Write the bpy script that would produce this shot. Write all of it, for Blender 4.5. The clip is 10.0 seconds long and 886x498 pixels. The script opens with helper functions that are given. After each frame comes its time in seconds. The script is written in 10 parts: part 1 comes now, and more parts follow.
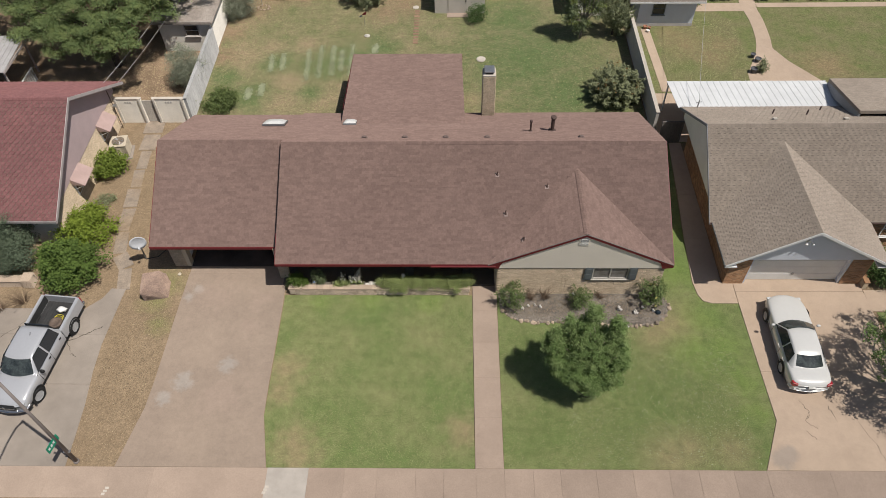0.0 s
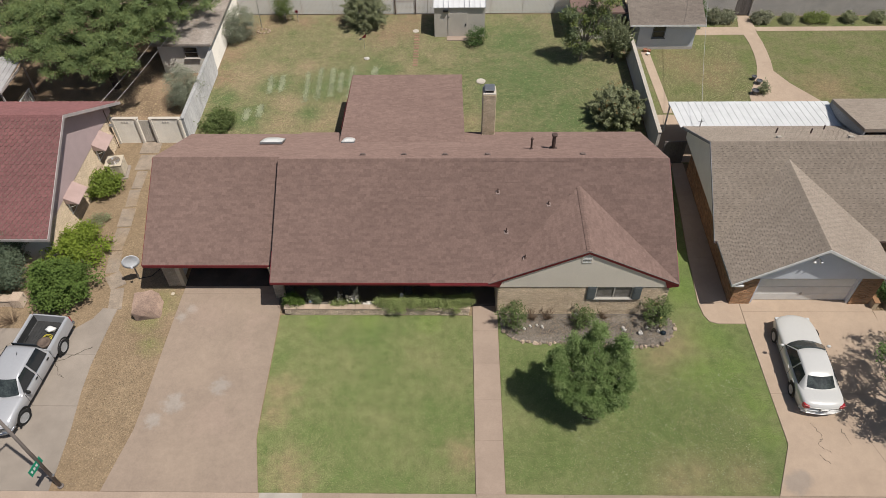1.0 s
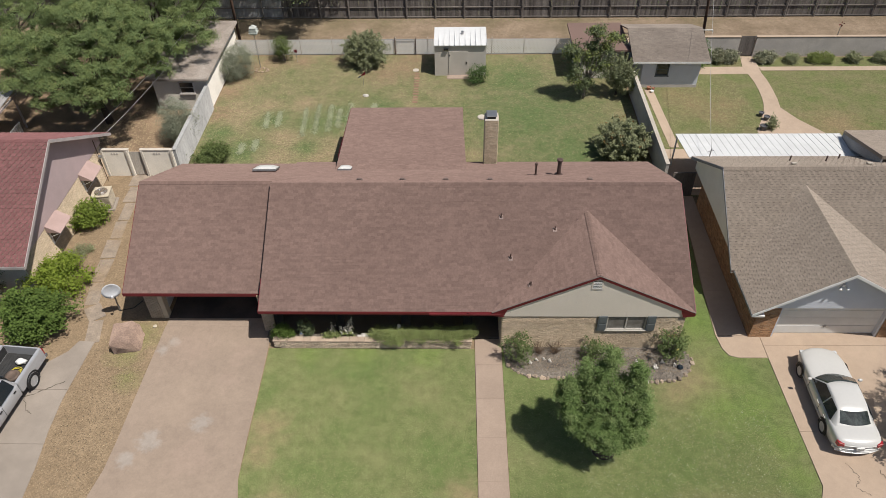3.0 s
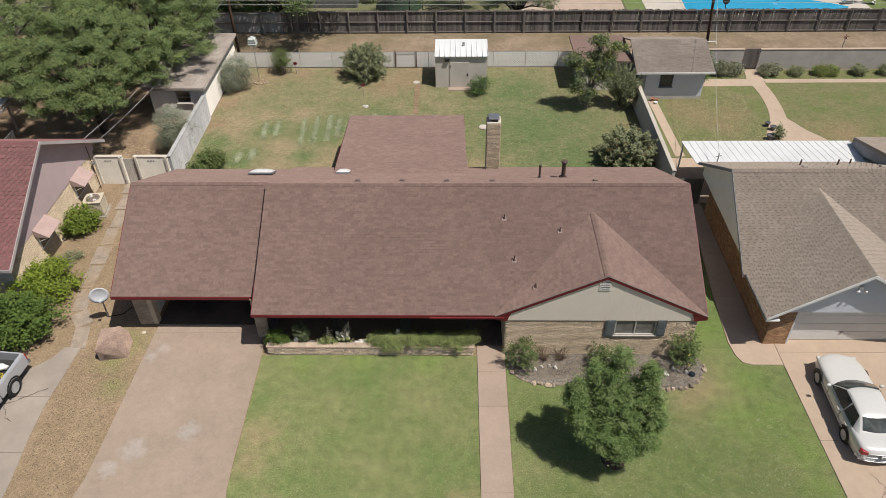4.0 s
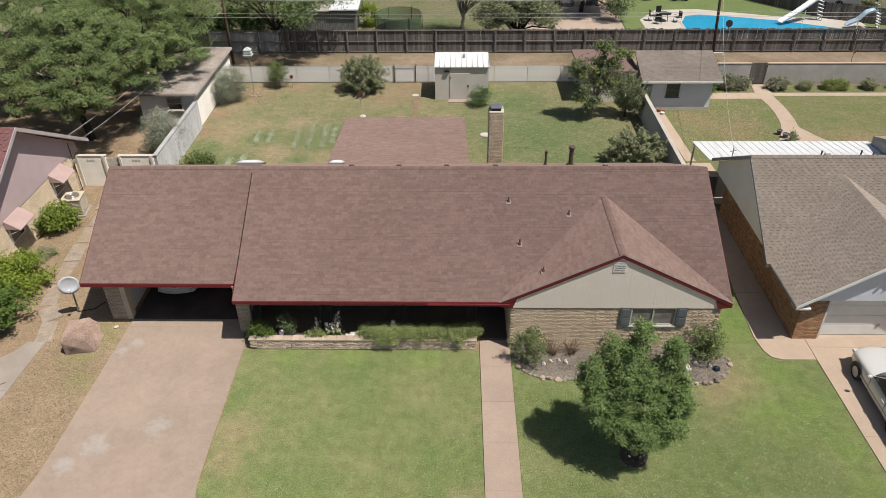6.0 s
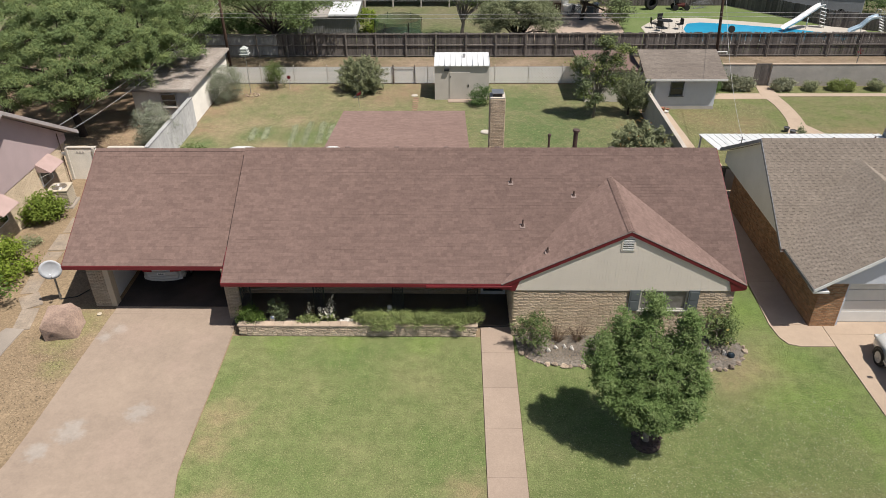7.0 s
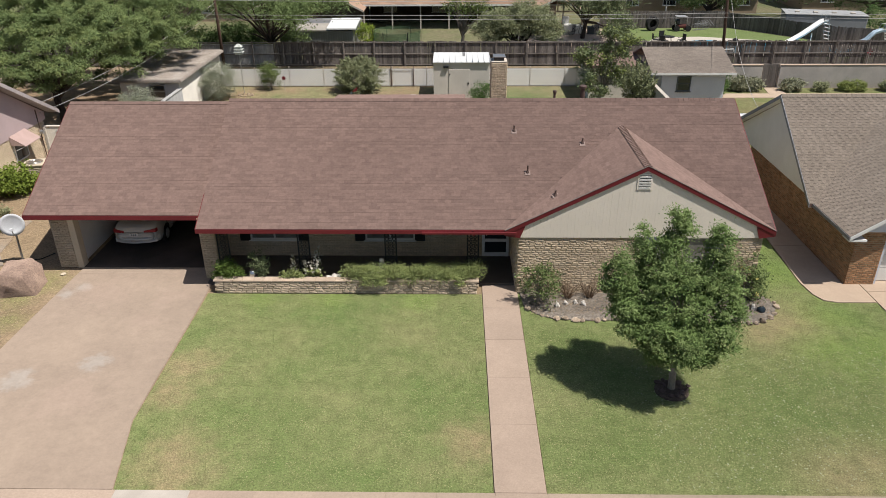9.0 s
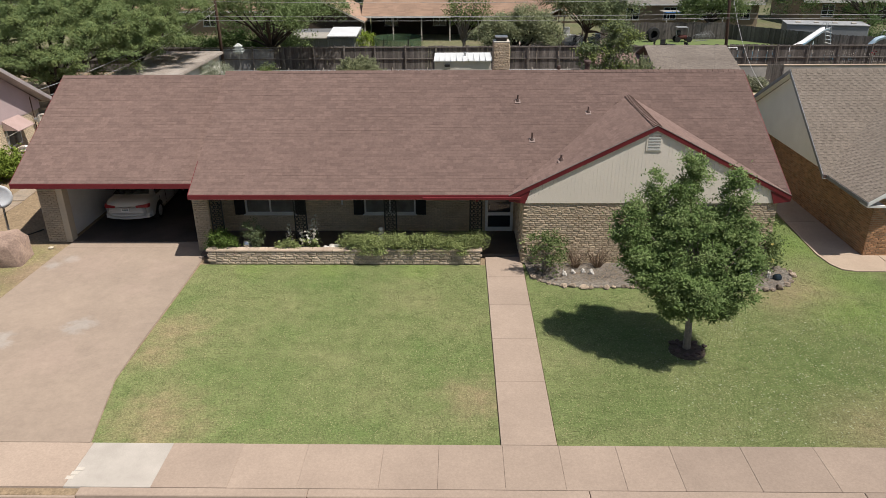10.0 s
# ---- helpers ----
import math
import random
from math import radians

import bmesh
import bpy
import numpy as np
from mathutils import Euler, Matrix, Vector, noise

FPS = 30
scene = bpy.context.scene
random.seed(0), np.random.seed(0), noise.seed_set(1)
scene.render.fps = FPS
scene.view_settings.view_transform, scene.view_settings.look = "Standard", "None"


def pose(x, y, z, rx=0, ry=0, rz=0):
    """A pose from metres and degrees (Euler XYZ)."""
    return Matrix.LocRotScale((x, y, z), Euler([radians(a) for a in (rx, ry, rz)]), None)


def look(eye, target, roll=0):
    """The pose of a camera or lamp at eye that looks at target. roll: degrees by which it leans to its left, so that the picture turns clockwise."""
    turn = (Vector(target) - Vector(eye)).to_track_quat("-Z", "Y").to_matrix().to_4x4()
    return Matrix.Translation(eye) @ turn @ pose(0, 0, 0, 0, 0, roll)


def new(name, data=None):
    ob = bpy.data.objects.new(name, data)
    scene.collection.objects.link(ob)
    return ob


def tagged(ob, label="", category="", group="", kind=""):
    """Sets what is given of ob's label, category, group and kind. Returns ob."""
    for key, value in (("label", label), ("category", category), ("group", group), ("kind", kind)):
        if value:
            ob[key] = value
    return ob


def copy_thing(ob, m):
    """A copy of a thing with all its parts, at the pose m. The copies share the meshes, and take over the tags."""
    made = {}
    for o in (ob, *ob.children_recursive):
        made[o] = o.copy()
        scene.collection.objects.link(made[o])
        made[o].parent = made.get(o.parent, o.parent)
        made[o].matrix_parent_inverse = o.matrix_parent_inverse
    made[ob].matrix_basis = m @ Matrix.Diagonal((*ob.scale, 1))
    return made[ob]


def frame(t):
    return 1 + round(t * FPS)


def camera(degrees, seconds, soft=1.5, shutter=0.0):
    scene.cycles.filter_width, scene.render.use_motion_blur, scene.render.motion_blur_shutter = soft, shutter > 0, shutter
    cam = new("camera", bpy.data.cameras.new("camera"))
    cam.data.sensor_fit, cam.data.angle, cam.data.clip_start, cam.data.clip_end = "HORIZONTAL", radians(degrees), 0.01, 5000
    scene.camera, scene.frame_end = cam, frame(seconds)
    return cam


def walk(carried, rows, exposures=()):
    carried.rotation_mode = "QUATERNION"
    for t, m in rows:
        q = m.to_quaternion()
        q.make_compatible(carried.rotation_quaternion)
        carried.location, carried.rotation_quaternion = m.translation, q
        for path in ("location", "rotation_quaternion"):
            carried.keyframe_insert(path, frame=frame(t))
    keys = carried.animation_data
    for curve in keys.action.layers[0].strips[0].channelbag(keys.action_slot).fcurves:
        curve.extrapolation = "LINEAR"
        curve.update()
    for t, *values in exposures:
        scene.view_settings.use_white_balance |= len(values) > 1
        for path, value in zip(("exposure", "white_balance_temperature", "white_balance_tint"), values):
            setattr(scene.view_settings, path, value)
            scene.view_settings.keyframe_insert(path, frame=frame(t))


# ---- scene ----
cam = camera(63.2, 10.0, soft=0.75)
METRES, EYE, TILT, LEAN, TURN = 19.72, 30.17, -88.8, 0.5, 1.15
ROWS = [
    (0.0, 0.0, 0.0, 0.0, 0.34, 38.4, 0.43),
    (0.5, 0.0001, 0.0264, -0.002, 0.32, 39.75, 0.4),
    (1.0, 0.0006, 0.0558, -0.0042, 0.29, 41.09, 0.39),
    (1.5, 0.0021, 0.0871, -0.0039, 0.26, 42.43, 0.36),
    (2.0, 0.0026, 0.1206, -0.0021, 0.24, 43.75, 0.34),
    (2.5, 0.0006, 0.1567, -0.0027, 0.21, 45.1, 0.34),
    (4.0, -0.0043, 0.2935, -0.0071, 0.13, 49.12, 0.28),
    (4.5, -0.0048, 0.3432, -0.0101, 0.09, 50.43, 0.25),
    (5.0, -0.0051, 0.3937, -0.0133, 0.05, 51.72, 0.24),
    (5.5, -0.0051, 0.4493, -0.0162, 0.02, 53.02, 0.23),
    (7.0, -0.0043, 0.6245, -0.0169, -0.1, 56.62, 0.21),
    (7.5, -0.0028, 0.6862, -0.0167, -0.13, 57.88, 0.17),
    (8.0, 0.0009, 0.749, -0.0167, -0.16, 59.19, 0.15),
    (8.5, 0.0027, 0.8127, -0.0179, -0.18, 60.54, 0.14),
    (9.0, 0.0013, 0.8758, -0.0203, -0.16, 61.9, 0.14),
    (9.5, 0.0004, 0.9377, -0.0249, -0.13, 63.24, 0.11),
    (10.0, -0.0005, 0.9987, -0.028, -0.11, 64.61, 0.11),
]
walk(cam, [(t, pose(0, 0, EYE, TILT, LEAN, TURN) @ pose(METRES * x, METRES * y, METRES * z, 90 + pitch, roll, yaw)) for t, x, y, z, yaw, pitch, roll in ROWS],
     exposures=[(0.0, 0.06), (2.5, 0.14), (5.0, 0.26), (7.5, 0.4), (8.7, 0.42), (10.0, 0.34)])

# ---- world, sun ----
SUN_TO = Vector((1.0, -0.6, 2.4)).normalized()
world = bpy.data.worlds.new("world")
scene.world = world
world.use_nodes = True
wn = world.node_tree.nodes
sky = wn.new("ShaderNodeTexSky")
sky.sky_type = "NISHITA"
sky.sun_disc = False
sky.sun_elevation = math.asin(SUN_TO.z)
sky.sun_rotation = math.atan2(SUN_TO.x, SUN_TO.y)
sky.air_density, sky.dust_density = 1.0, 1.5
wn["Background"].inputs["Strength"].default_value = 0.058
world.node_tree.links.new(sky.outputs[0], wn["Background"].inputs["Color"])
sun_data = bpy.data.lights.new("sun", "SUN")
sun_data.energy = 4.15
sun_data.angle = radians(0.53)
sun_data.color = (1.0, 0.955, 0.895)
sun = new("sun", sun_data)
sun.matrix_world = look((SUN_TO * 60)[:], (0, 0, 0))

# ---- materials ----
def ramp_mix(nt, fac, c1, c2):
    n = nt.nodes.new("ShaderNodeMix")
    n.data_type = "RGBA"
    n.inputs[6].default_value = (*c1, 1)
    n.inputs[7].default_value = (*c2, 1)
    nt.links.new(fac, n.inputs[0])
    return n.outputs[2]


def noise_out(nt, scale, detail=4, rough=0.6, stretch=None, world_space=True):
    src = nt.nodes.new("ShaderNodeNewGeometry").outputs["Position"] if world_space else nt.nodes.new("ShaderNodeTexCoord").outputs["Object"]
    if stretch:
        mp = nt.nodes.new("ShaderNodeMapping")
        mp.inputs["Scale"].default_value = stretch
        nt.links.new(src, mp.inputs[0])
        src = mp.outputs[0]
    n = nt.nodes.new("ShaderNodeTexNoise")
    n.inputs["Scale"].default_value = scale
    n.inputs["Detail"].default_value = detail
    n.inputs["Roughness"].default_value = rough
    nt.links.new(src, n.inputs["Vector"])
    return n.outputs["Fac"]


def stretch_range(nt, fac, lo, hi, a=0.0, b=1.0):
    n = nt.nodes.new("ShaderNodeMapRange")
    for i, v in enumerate((lo, hi, a, b)):
        n.inputs[1 + i].default_value = v
    nt.links.new(fac, n.inputs[0])
    return n.outputs[0]


def times(nt, colour, fac, lo, hi):
    """Colour times a grey between lo and hi, led by fac."""
    g = stretch_range(nt, fac, 0.0, 1.0, lo, hi)
    n = nt.nodes.new("ShaderNodeVectorMath")
    n.operation = "SCALE"
    nt.links.new(colour, n.inputs[0])
    nt.links.new(g, n.inputs[3])
    return n.outputs[0]


def base_mat(name):
    m = bpy.data.materials.new(name)
    m.use_nodes = True
    return m, m.node_tree, m.node_tree.nodes["Principled BSDF"]


def mat(name, c1, c2=None, rough=0.8, big=0.6, fine=25.0, grain=0.25, bump=0.2, metal=0.0, island=0.0, rand=0.0, spec=0.3, stretch=None, lo=0.35, hi=0.65, coat=0.0, world_space=True):
    """c1 to c2 over big blotches, a fine grain over them, a bump of the grain; island and rand vary each piece."""
    m, nt, b = base_mat(name)
    c2 = c2 or tuple(v * 0.8 for v in c1)
    col = ramp_mix(nt, stretch_range(nt, noise_out(nt, big, 5, 0.6, stretch, world_space), lo, hi), c1, c2)
    fine_out = noise_out(nt, fine, 3, 0.7, stretch, world_space)
    col = times(nt, col, stretch_range(nt, fine_out, 0.3, 0.7), 1 - grain, 1 + grain)
    if island:
        g = nt.nodes.new("ShaderNodeNewGeometry")
        col = times(nt, col, g.outputs["Random Per Island"], 1 - island, 1 + island)
    if rand:
        g = nt.nodes.new("ShaderNodeObjectInfo")
        col = times(nt, col, g.outputs["Random"], 1 - rand, 1 + rand)
    nt.links.new(col, b.inputs["Base Color"])
    b.inputs["Roughness"].default_value = rough
    b.inputs["Metallic"].default_value = metal
    b.inputs["Specular IOR Level"].default_value = spec
    b.inputs["Diffuse Roughness"].default_value = 1.0 if rough > 0.85 else 0.0
    b.inputs["Coat Weight"].default_value = coat
    if bump:
        bn = nt.nodes.new("ShaderNodeBump")
        bn.inputs["Strength"].default_value = bump
        bn.inputs["Distance"].default_value = 0.02
        nt.links.new(fine_out, bn.inputs["Height"])
        nt.links.new(bn.outputs[0], b.inputs["Normal"])
    return m


def spots(nt, places, soft=0.5, wobble=0.5):
    """1 inside round places (x, y, radius), 0 outside, with ragged rims."""
    pos = nt.nodes.new("ShaderNodeNewGeometry").outputs["Position"]
    jag = noise_out(nt, 1.6, 6, 0.75)
    total = None
    for x, y, r in places:
        d = nt.nodes.new("ShaderNodeVectorMath")
        d.operation = "DISTANCE"
        d.inputs[1].default_value = (x, y, 0)
        nt.links.new(pos, d.inputs[0])
        a = nt.nodes.new("ShaderNodeMath")
        a.operation = "MULTIPLY_ADD"
        a.inputs[1].default_value = wobble * r * 4
        nt.links.new(jag, a.inputs[0])
        nt.links.new(d.outputs["Value"], a.inputs[2])
        f = stretch_range(nt, a.outputs[0], r * (1 - soft) + wobble * r * 2, r * (1 + soft) + wobble * r * 2, 1, 0)
        if total is None:
            total = f
        else:
            mx = nt.nodes.new("ShaderNodeMath")
            mx.operation = "MAXIMUM"
            nt.links.new(total, mx.inputs[0])
            nt.links.new(f, mx.inputs[1])
            total = mx.outputs[0]
    return total


def spotted(name, c1, c2, c3, places, big=0.5, fine=40.0, grain=0.3, rough=0.9, bump=0.4, lo=0.35, hi=0.65, soft=0.5, wobble=0.5, strong=1.0, island=0.0, c4=None, places4=(), mottle=0.16, c5=None, places5=()):
    """A ground cover of c1 and c2 with patches of c3 (and c4) at the places."""
    m, nt, b = base_mat(name)
    col = ramp_mix(nt, stretch_range(nt, noise_out(nt, big, 6, 0.65), lo, hi), c1, c2)
    for c, pl in ((c3, places), (c4, places4), (c5, places5)):
        if c and pl:
            n = nt.nodes.new("ShaderNodeMix")
            n.data_type = "RGBA"
            nt.links.new(stretch_range(nt, spots(nt, pl, soft, wobble), 0, 1, 0, strong), n.inputs[0])
            nt.links.new(col, n.inputs[6])
            n.inputs[7].default_value = (*c, 1)
            col = n.outputs[2]
    f = noise_out(nt, fine, 3, 0.75)
    col = times(nt, col, stretch_range(nt, f, 0.3, 0.7), 1 - grain, 1 + grain)
    mid = noise_out(nt, 2.6, 5, 0.75)
    col = times(nt, col, stretch_range(nt, mid, 0.3, 0.7), 1 - mottle, 1 + mottle)
    if island:
        g = nt.nodes.new("ShaderNodeNewGeometry")
        col = times(nt, col, g.outputs["Random Per Island"], 1 - island, 1 + island)
    nt.links.new(col, b.inputs["Base Color"])
    b.inputs["Roughness"].default_value = rough
    b.inputs["Specular IOR Level"].default_value = 0.15
    b.inputs["Diffuse Roughness"].default_value = 0.8
    bn = nt.nodes.new("ShaderNodeBump")
    bn.inputs["Strength"].default_value = bump
    bn.inputs["Distance"].default_value = 0.03
    nt.links.new(f, bn.inputs["Height"])
    nt.links.new(bn.outputs[0], b.inputs["Normal"])
    return m


def leaf_mat(name, c1, c2, gloss=0.45, through_light=0.25):
    m, nt, b = base_mat(name)
    g = nt.nodes.new("ShaderNodeNewGeometry")
    col = ramp_mix(nt, stretch_range(nt, g.outputs["Random Per Island"], 0.0, 1.0, 0.25, 0.75), c1, c2)
    col = times(nt, col, stretch_range(nt, noise_out(nt, 1.7, 3), 0.3, 0.7), 0.78, 1.22)
    nt.links.new(col, b.inputs["Base Color"])
    b.inputs["Roughness"].default_value = 0.7
    b.inputs["Specular IOR Level"].default_value = 0.12
    t = nt.nodes.new("ShaderNodeBsdfTranslucent")
    nt.links.new(col, t.inputs[0])
    mx = nt.nodes.new("ShaderNodeMixShader")
    mx.inputs[0].default_value = through_light
    nt.links.new(b.outputs[0], mx.inputs[1])
    nt.links.new(t.outputs[0], mx.inputs[2])
    nt.links.new(mx.outputs[0], nt.nodes["Material Output"].inputs[0])
    return m


def glass_mat(name, tint=(0.02, 0.025, 0.03), rough=0.06):
    m, nt, b = base_mat(name)
    b.inputs["Base Color"].default_value = (*tint, 1)
    b.inputs["Roughness"].default_value = rough
    b.inputs["Specular IOR Level"].default_value = 0.8
    b.inputs["Coat Weight"].default_value = 0.2
    b.inputs["Coat Roughness"].default_value = 0.03
    return m


SHINGLE = mat("brown asphalt shingle", (0.226, 0.153, 0.129), (0.208, 0.140, 0.118), 0.93, 0.35, 9, 0.14, 0.3, island=0.105, spec=0.15)
SHINGLE_P = mat("brown asphalt shingle piece", (0.226, 0.153, 0.129), (0.208, 0.140, 0.118), 0.93, 0.35, 9, 0.14, 0.3, rand=0.105, spec=0.15)
SHINGLE_G = mat("grey brown shingle", (0.345, 0.289, 0.236), (0.31, 0.258, 0.21), 0.93, 0.5, 30, 0.2, 0.4, island=0.09, spec=0.15)
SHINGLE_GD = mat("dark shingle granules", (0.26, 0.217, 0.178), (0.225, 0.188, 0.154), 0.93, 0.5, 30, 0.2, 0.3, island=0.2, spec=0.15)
SHINGLE_R = mat("red scalloped shingle", (0.222, 0.102, 0.098), (0.192, 0.092, 0.09), 0.9, 0.5, 9, 0.2, 0.3, island=0.09, spec=0.2)
SHINGLE_N = mat("grey shed shingle", (0.29, 0.245, 0.205), (0.24, 0.20, 0.168), 0.93, 0.5, 12, 0.2, 0.3, island=0.1, spec=0.15)
DECK = mat("roof underlay", (0.19, 0.125, 0.107), None, 0.9)
RED = mat("dark red fascia paint", (0.165, 0.022, 0.026), (0.135, 0.018, 0.022), 0.5, 1.0, 30, 0.1, 0.05)
SIDING = mat("warm grey siding paint", (0.78, 0.70, 0.60), (0.74, 0.665, 0.57), 0.75, 0.8, 30, 0.05, 0.05)
WHITE = mat("white paint", (0.74, 0.73, 0.70), (0.66, 0.65, 0.62), 0.6, 1.2, 30, 0.05, 0.05)
CREAM = mat("cream trim paint", (0.58, 0.50, 0.38), (0.5, 0.43, 0.33), 0.7, 1.2, 30, 0.08, 0.05)
BLACK = mat("black paint", (0.012, 0.012, 0.013), (0.02, 0.02, 0.02), 0.5, 1, 40, 0.1, 0.05)
SHUTTER = mat("grey green shutter paint", (0.125, 0.14, 0.145), None, 0.6, 1, 40, 0.1, 0.05)
BRICK = mat("buff rough brick", (0.60, 0.487, 0.352), (0.51, 0.405, 0.285), 0.9, 2.0, 24, 0.18, 0.4, island=0.09)
BRICK_P = mat("buff rough brick piece", (0.60, 0.487, 0.352), (0.51, 0.405, 0.285), 0.9, 2.0, 24, 0.18, 0.4, rand=0.09)
MORTAR = mat("mortar", (0.48, 0.385, 0.265), (0.40, 0.32, 0.22), 0.95, 2, 40, 0.15, 0.2)
BRICK_O = mat("orange brown brick", (0.45, 0.26, 0.138), (0.35, 0.19, 0.102), 0.9, 1.5, 30, 0.25, 0.4, island=0.28)
GLASS = glass_mat("window glass")
PANE_PALE = mat("pale blind behind glass", (0.235, 0.225, 0.205), (0.14, 0.13, 0.115), 0.12, 2, 20, 0.1, 0.0, spec=0.6)
# darker copy of the house brick; the shade is mixed into the colour
DARKWALL = mat("buff brick darkened for shade", (0.33, 0.25, 0.17), (0.26, 0.195, 0.13), 0.9, 2, 30, 0.2, 0.2)
PINK = mat("pink stucco", (0.55, 0.425, 0.42), (0.50, 0.385, 0.38), 0.85, 1.0, 50, 0.08, 0.15)
PINKMETAL = mat("pink awning metal", (0.46, 0.33, 0.30), (0.41, 0.295, 0.265), 0.5, 2, 30, 0.06, 0.05)
STUCCO = mat("pale stucco", (0.56, 0.51, 0.44), (0.47, 0.42, 0.36), 0.9, 0.8, 40, 0.12, 0.25)
WHITEWALL = mat("whitewashed block", (0.72, 0.675, 0.60), (0.62, 0.58, 0.515), 0.9, 0.9, 35, 0.12, 0.25)
GREYWALL = mat("grey block wall", (0.52, 0.48, 0.435), (0.43, 0.395, 0.36), 0.92, 0.9, 35, 0.15, 0.25)
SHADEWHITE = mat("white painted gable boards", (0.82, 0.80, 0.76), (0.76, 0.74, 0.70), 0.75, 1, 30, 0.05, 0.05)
BLUEGREY = mat("pale blue grey paint", (0.62, 0.64, 0.69), (0.57, 0.59, 0.64), 0.75, 1, 30, 0.05, 0.08)
METALROOF = mat("white ribbed metal", (0.68, 0.68, 0.67), (0.61, 0.61, 0.60), 0.45, 1.0, 20, 0.05, 0.03)
GREYMETAL = mat("galvanised metal", (0.45, 0.45, 0.45), (0.36, 0.36, 0.36), 0.4, 2, 30, 0.1, 0.05, metal=0.8)
PIPE = mat("dark vent pipe", (0.10, 0.065, 0.055), None, 0.6)
FENCEWOOD = mat("weathered grey brown fence wood", (0.195, 0.172, 0.155), (0.12, 0.104, 0.094), 0.9, 1.2, 30, 0.3, 0.3, island=0.35, stretch=(1, 1, 0.15))
FENCERAIL = mat("pale weathered rail wood", (0.25, 0.22, 0.195), (0.18, 0.157, 0.138), 0.9, 1.2, 30, 0.25, 0.3)
POLEWOOD = mat("brown pole wood", (0.115, 0.07, 0.05), (0.08, 0.05, 0.035), 0.9, 2, 30, 0.25, 0.3, stretch=(1, 1, 0.15))
BARK = mat("grey bark", (0.34, 0.29, 0.24), (0.23, 0.19, 0.155), 0.95, 4, 40, 0.3, 0.6, stretch=(1, 1, 0.3))
BARKDARK = mat("dark bark", (0.09, 0.07, 0.055), (0.055, 0.042, 0.035), 0.95, 4, 40, 0.3, 0.6, stretch=(1, 1, 0.3))
LATTICE = mat("white lattice", (0.86, 0.85, 0.82), (0.8, 0.79, 0.76), 0.6, 1.5, 30, 0.05, 0.03)
CONC = spotted("pinkish concrete", (0.342, 0.268, 0.208), (0.288, 0.225, 0.176), (0.40, 0.385, 0.36),
               [(-13.1, 16.7, 0.4), (-13.65, 15.9, 0.35), (-12.9, 17.0, 0.25), (-11.1, 17.6, 0.35), (-13.9, 21.7, 0.25), (-13.6, 22.2, 0.25)], 0.3, 14, 0.06, 0.85, 0.12, soft=0.5, wobble=1.4, strong=0.38, mottle=0.08,
               c4=(0.37, 0.28, 0.225), places4=[(-10.5, 20.0, 0.5), (-12.6, 21.8, 0.9), (-11.0, 16.0, 0.8), (-10.2, 21.6, 0.5)])
WALKCONC = mat("pink walk concrete", (0.395, 0.306, 0.24), (0.345, 0.266, 0.208), 0.88, 0.6, 20, 0.1, 0.12, rand=0.05)
NEWCONC = mat("fresh pale concrete", (0.46, 0.415, 0.365), (0.39, 0.35, 0.305), 0.88, 1.6, 60, 0.08, 0.1)
PATHCONC = spotted("dusty path concrete", (0.335, 0.272, 0.212), (0.27, 0.222, 0.176), (0.29, 0.21, 0.135), [(-18.6, 26.5, 0.8), (-18.5, 30.0, 0.7), (-19.2, 24.2, 0.6), (-18.0, 32.5, 0.7)], 1.2, 18, 0.18, 0.92, 0.25, soft=0.9, wobble=1.0, strong=0.7, mottle=0.2)
OLDCONC = mat("old grey brown concrete", (0.33, 0.282, 0.236), (0.25, 0.213, 0.178), 0.9, 0.5, 50, 0.12, 0.15)
TANCONC = spotted("tan concrete", (0.51, 0.398, 0.302), (0.45, 0.348, 0.262), (0.32, 0.275, 0.235), [(14.2, 13.1, 0.5), (14.5, 13.3, 0.4)], 0.4, 30, 0.08, 0.9, 0.12, soft=0.25, wobble=0.5, strong=0.6, mottle=0.05)
# stained floor, its colour taken darker still for the carport's shade
DARKCONC = mat("oil stained concrete deepened for shade", (0.085, 0.072, 0.065), (0.05, 0.043, 0.04), 0.8, 0.7, 40, 0.2, 0.1)
ASPHALT = mat("asphalt", (0.12, 0.115, 0.11), (0.09, 0.086, 0.082), 0.95, 0.5, 90, 0.25, 0.3)
LAWN = spotted("mown lawn", (0.146, 0.193, 0.066), (0.218, 0.226, 0.1), (0.335, 0.248, 0.152),
               [(-8.2, 17.4, 0.7), (-7.3, 13.6, 0.75), (-6.9, 13.0, 0.6), (10.3, 19.75, 0.9), (11.0, 20.1, 0.9), (9.7, 19.3, 0.7), (9.2, 13.3, 0.9), (10.3, 13.7, 0.8), (-8.3, 16.2, 0.5), (0.3, 14.3, 0.6), (12.0, 13.6, 0.8)],
               0.35, 20, 0.4, 0.95, 0.35, soft=0.95, wobble=1.0, strong=0.7, mottle=0.22,
               c4=(0.128, 0.168, 0.056), places4=[(9.2, 16.4, 1.7), (7.5, 14.6, 1.7), (11.2, 15.6, 1.8), (4.0, 14.3, 1.2), (3.2, 18.8, 0.8)],
               c5=(0.178, 0.248, 0.066), places5=[(11.6, 18.6, 1.0), (12.2, 20.4, 0.9), (12.9, 18.8, 0.9), (13.5, 17.0, 0.7), (11.5, 23.5, 0.9), (11.6, 26.0, 0.9), (13.6, 15.4, 0.5), (-4.5, 21.5, 0.5), (-1.5, 21.5, 0.5), (-7.0, 21.5, 0.4)])
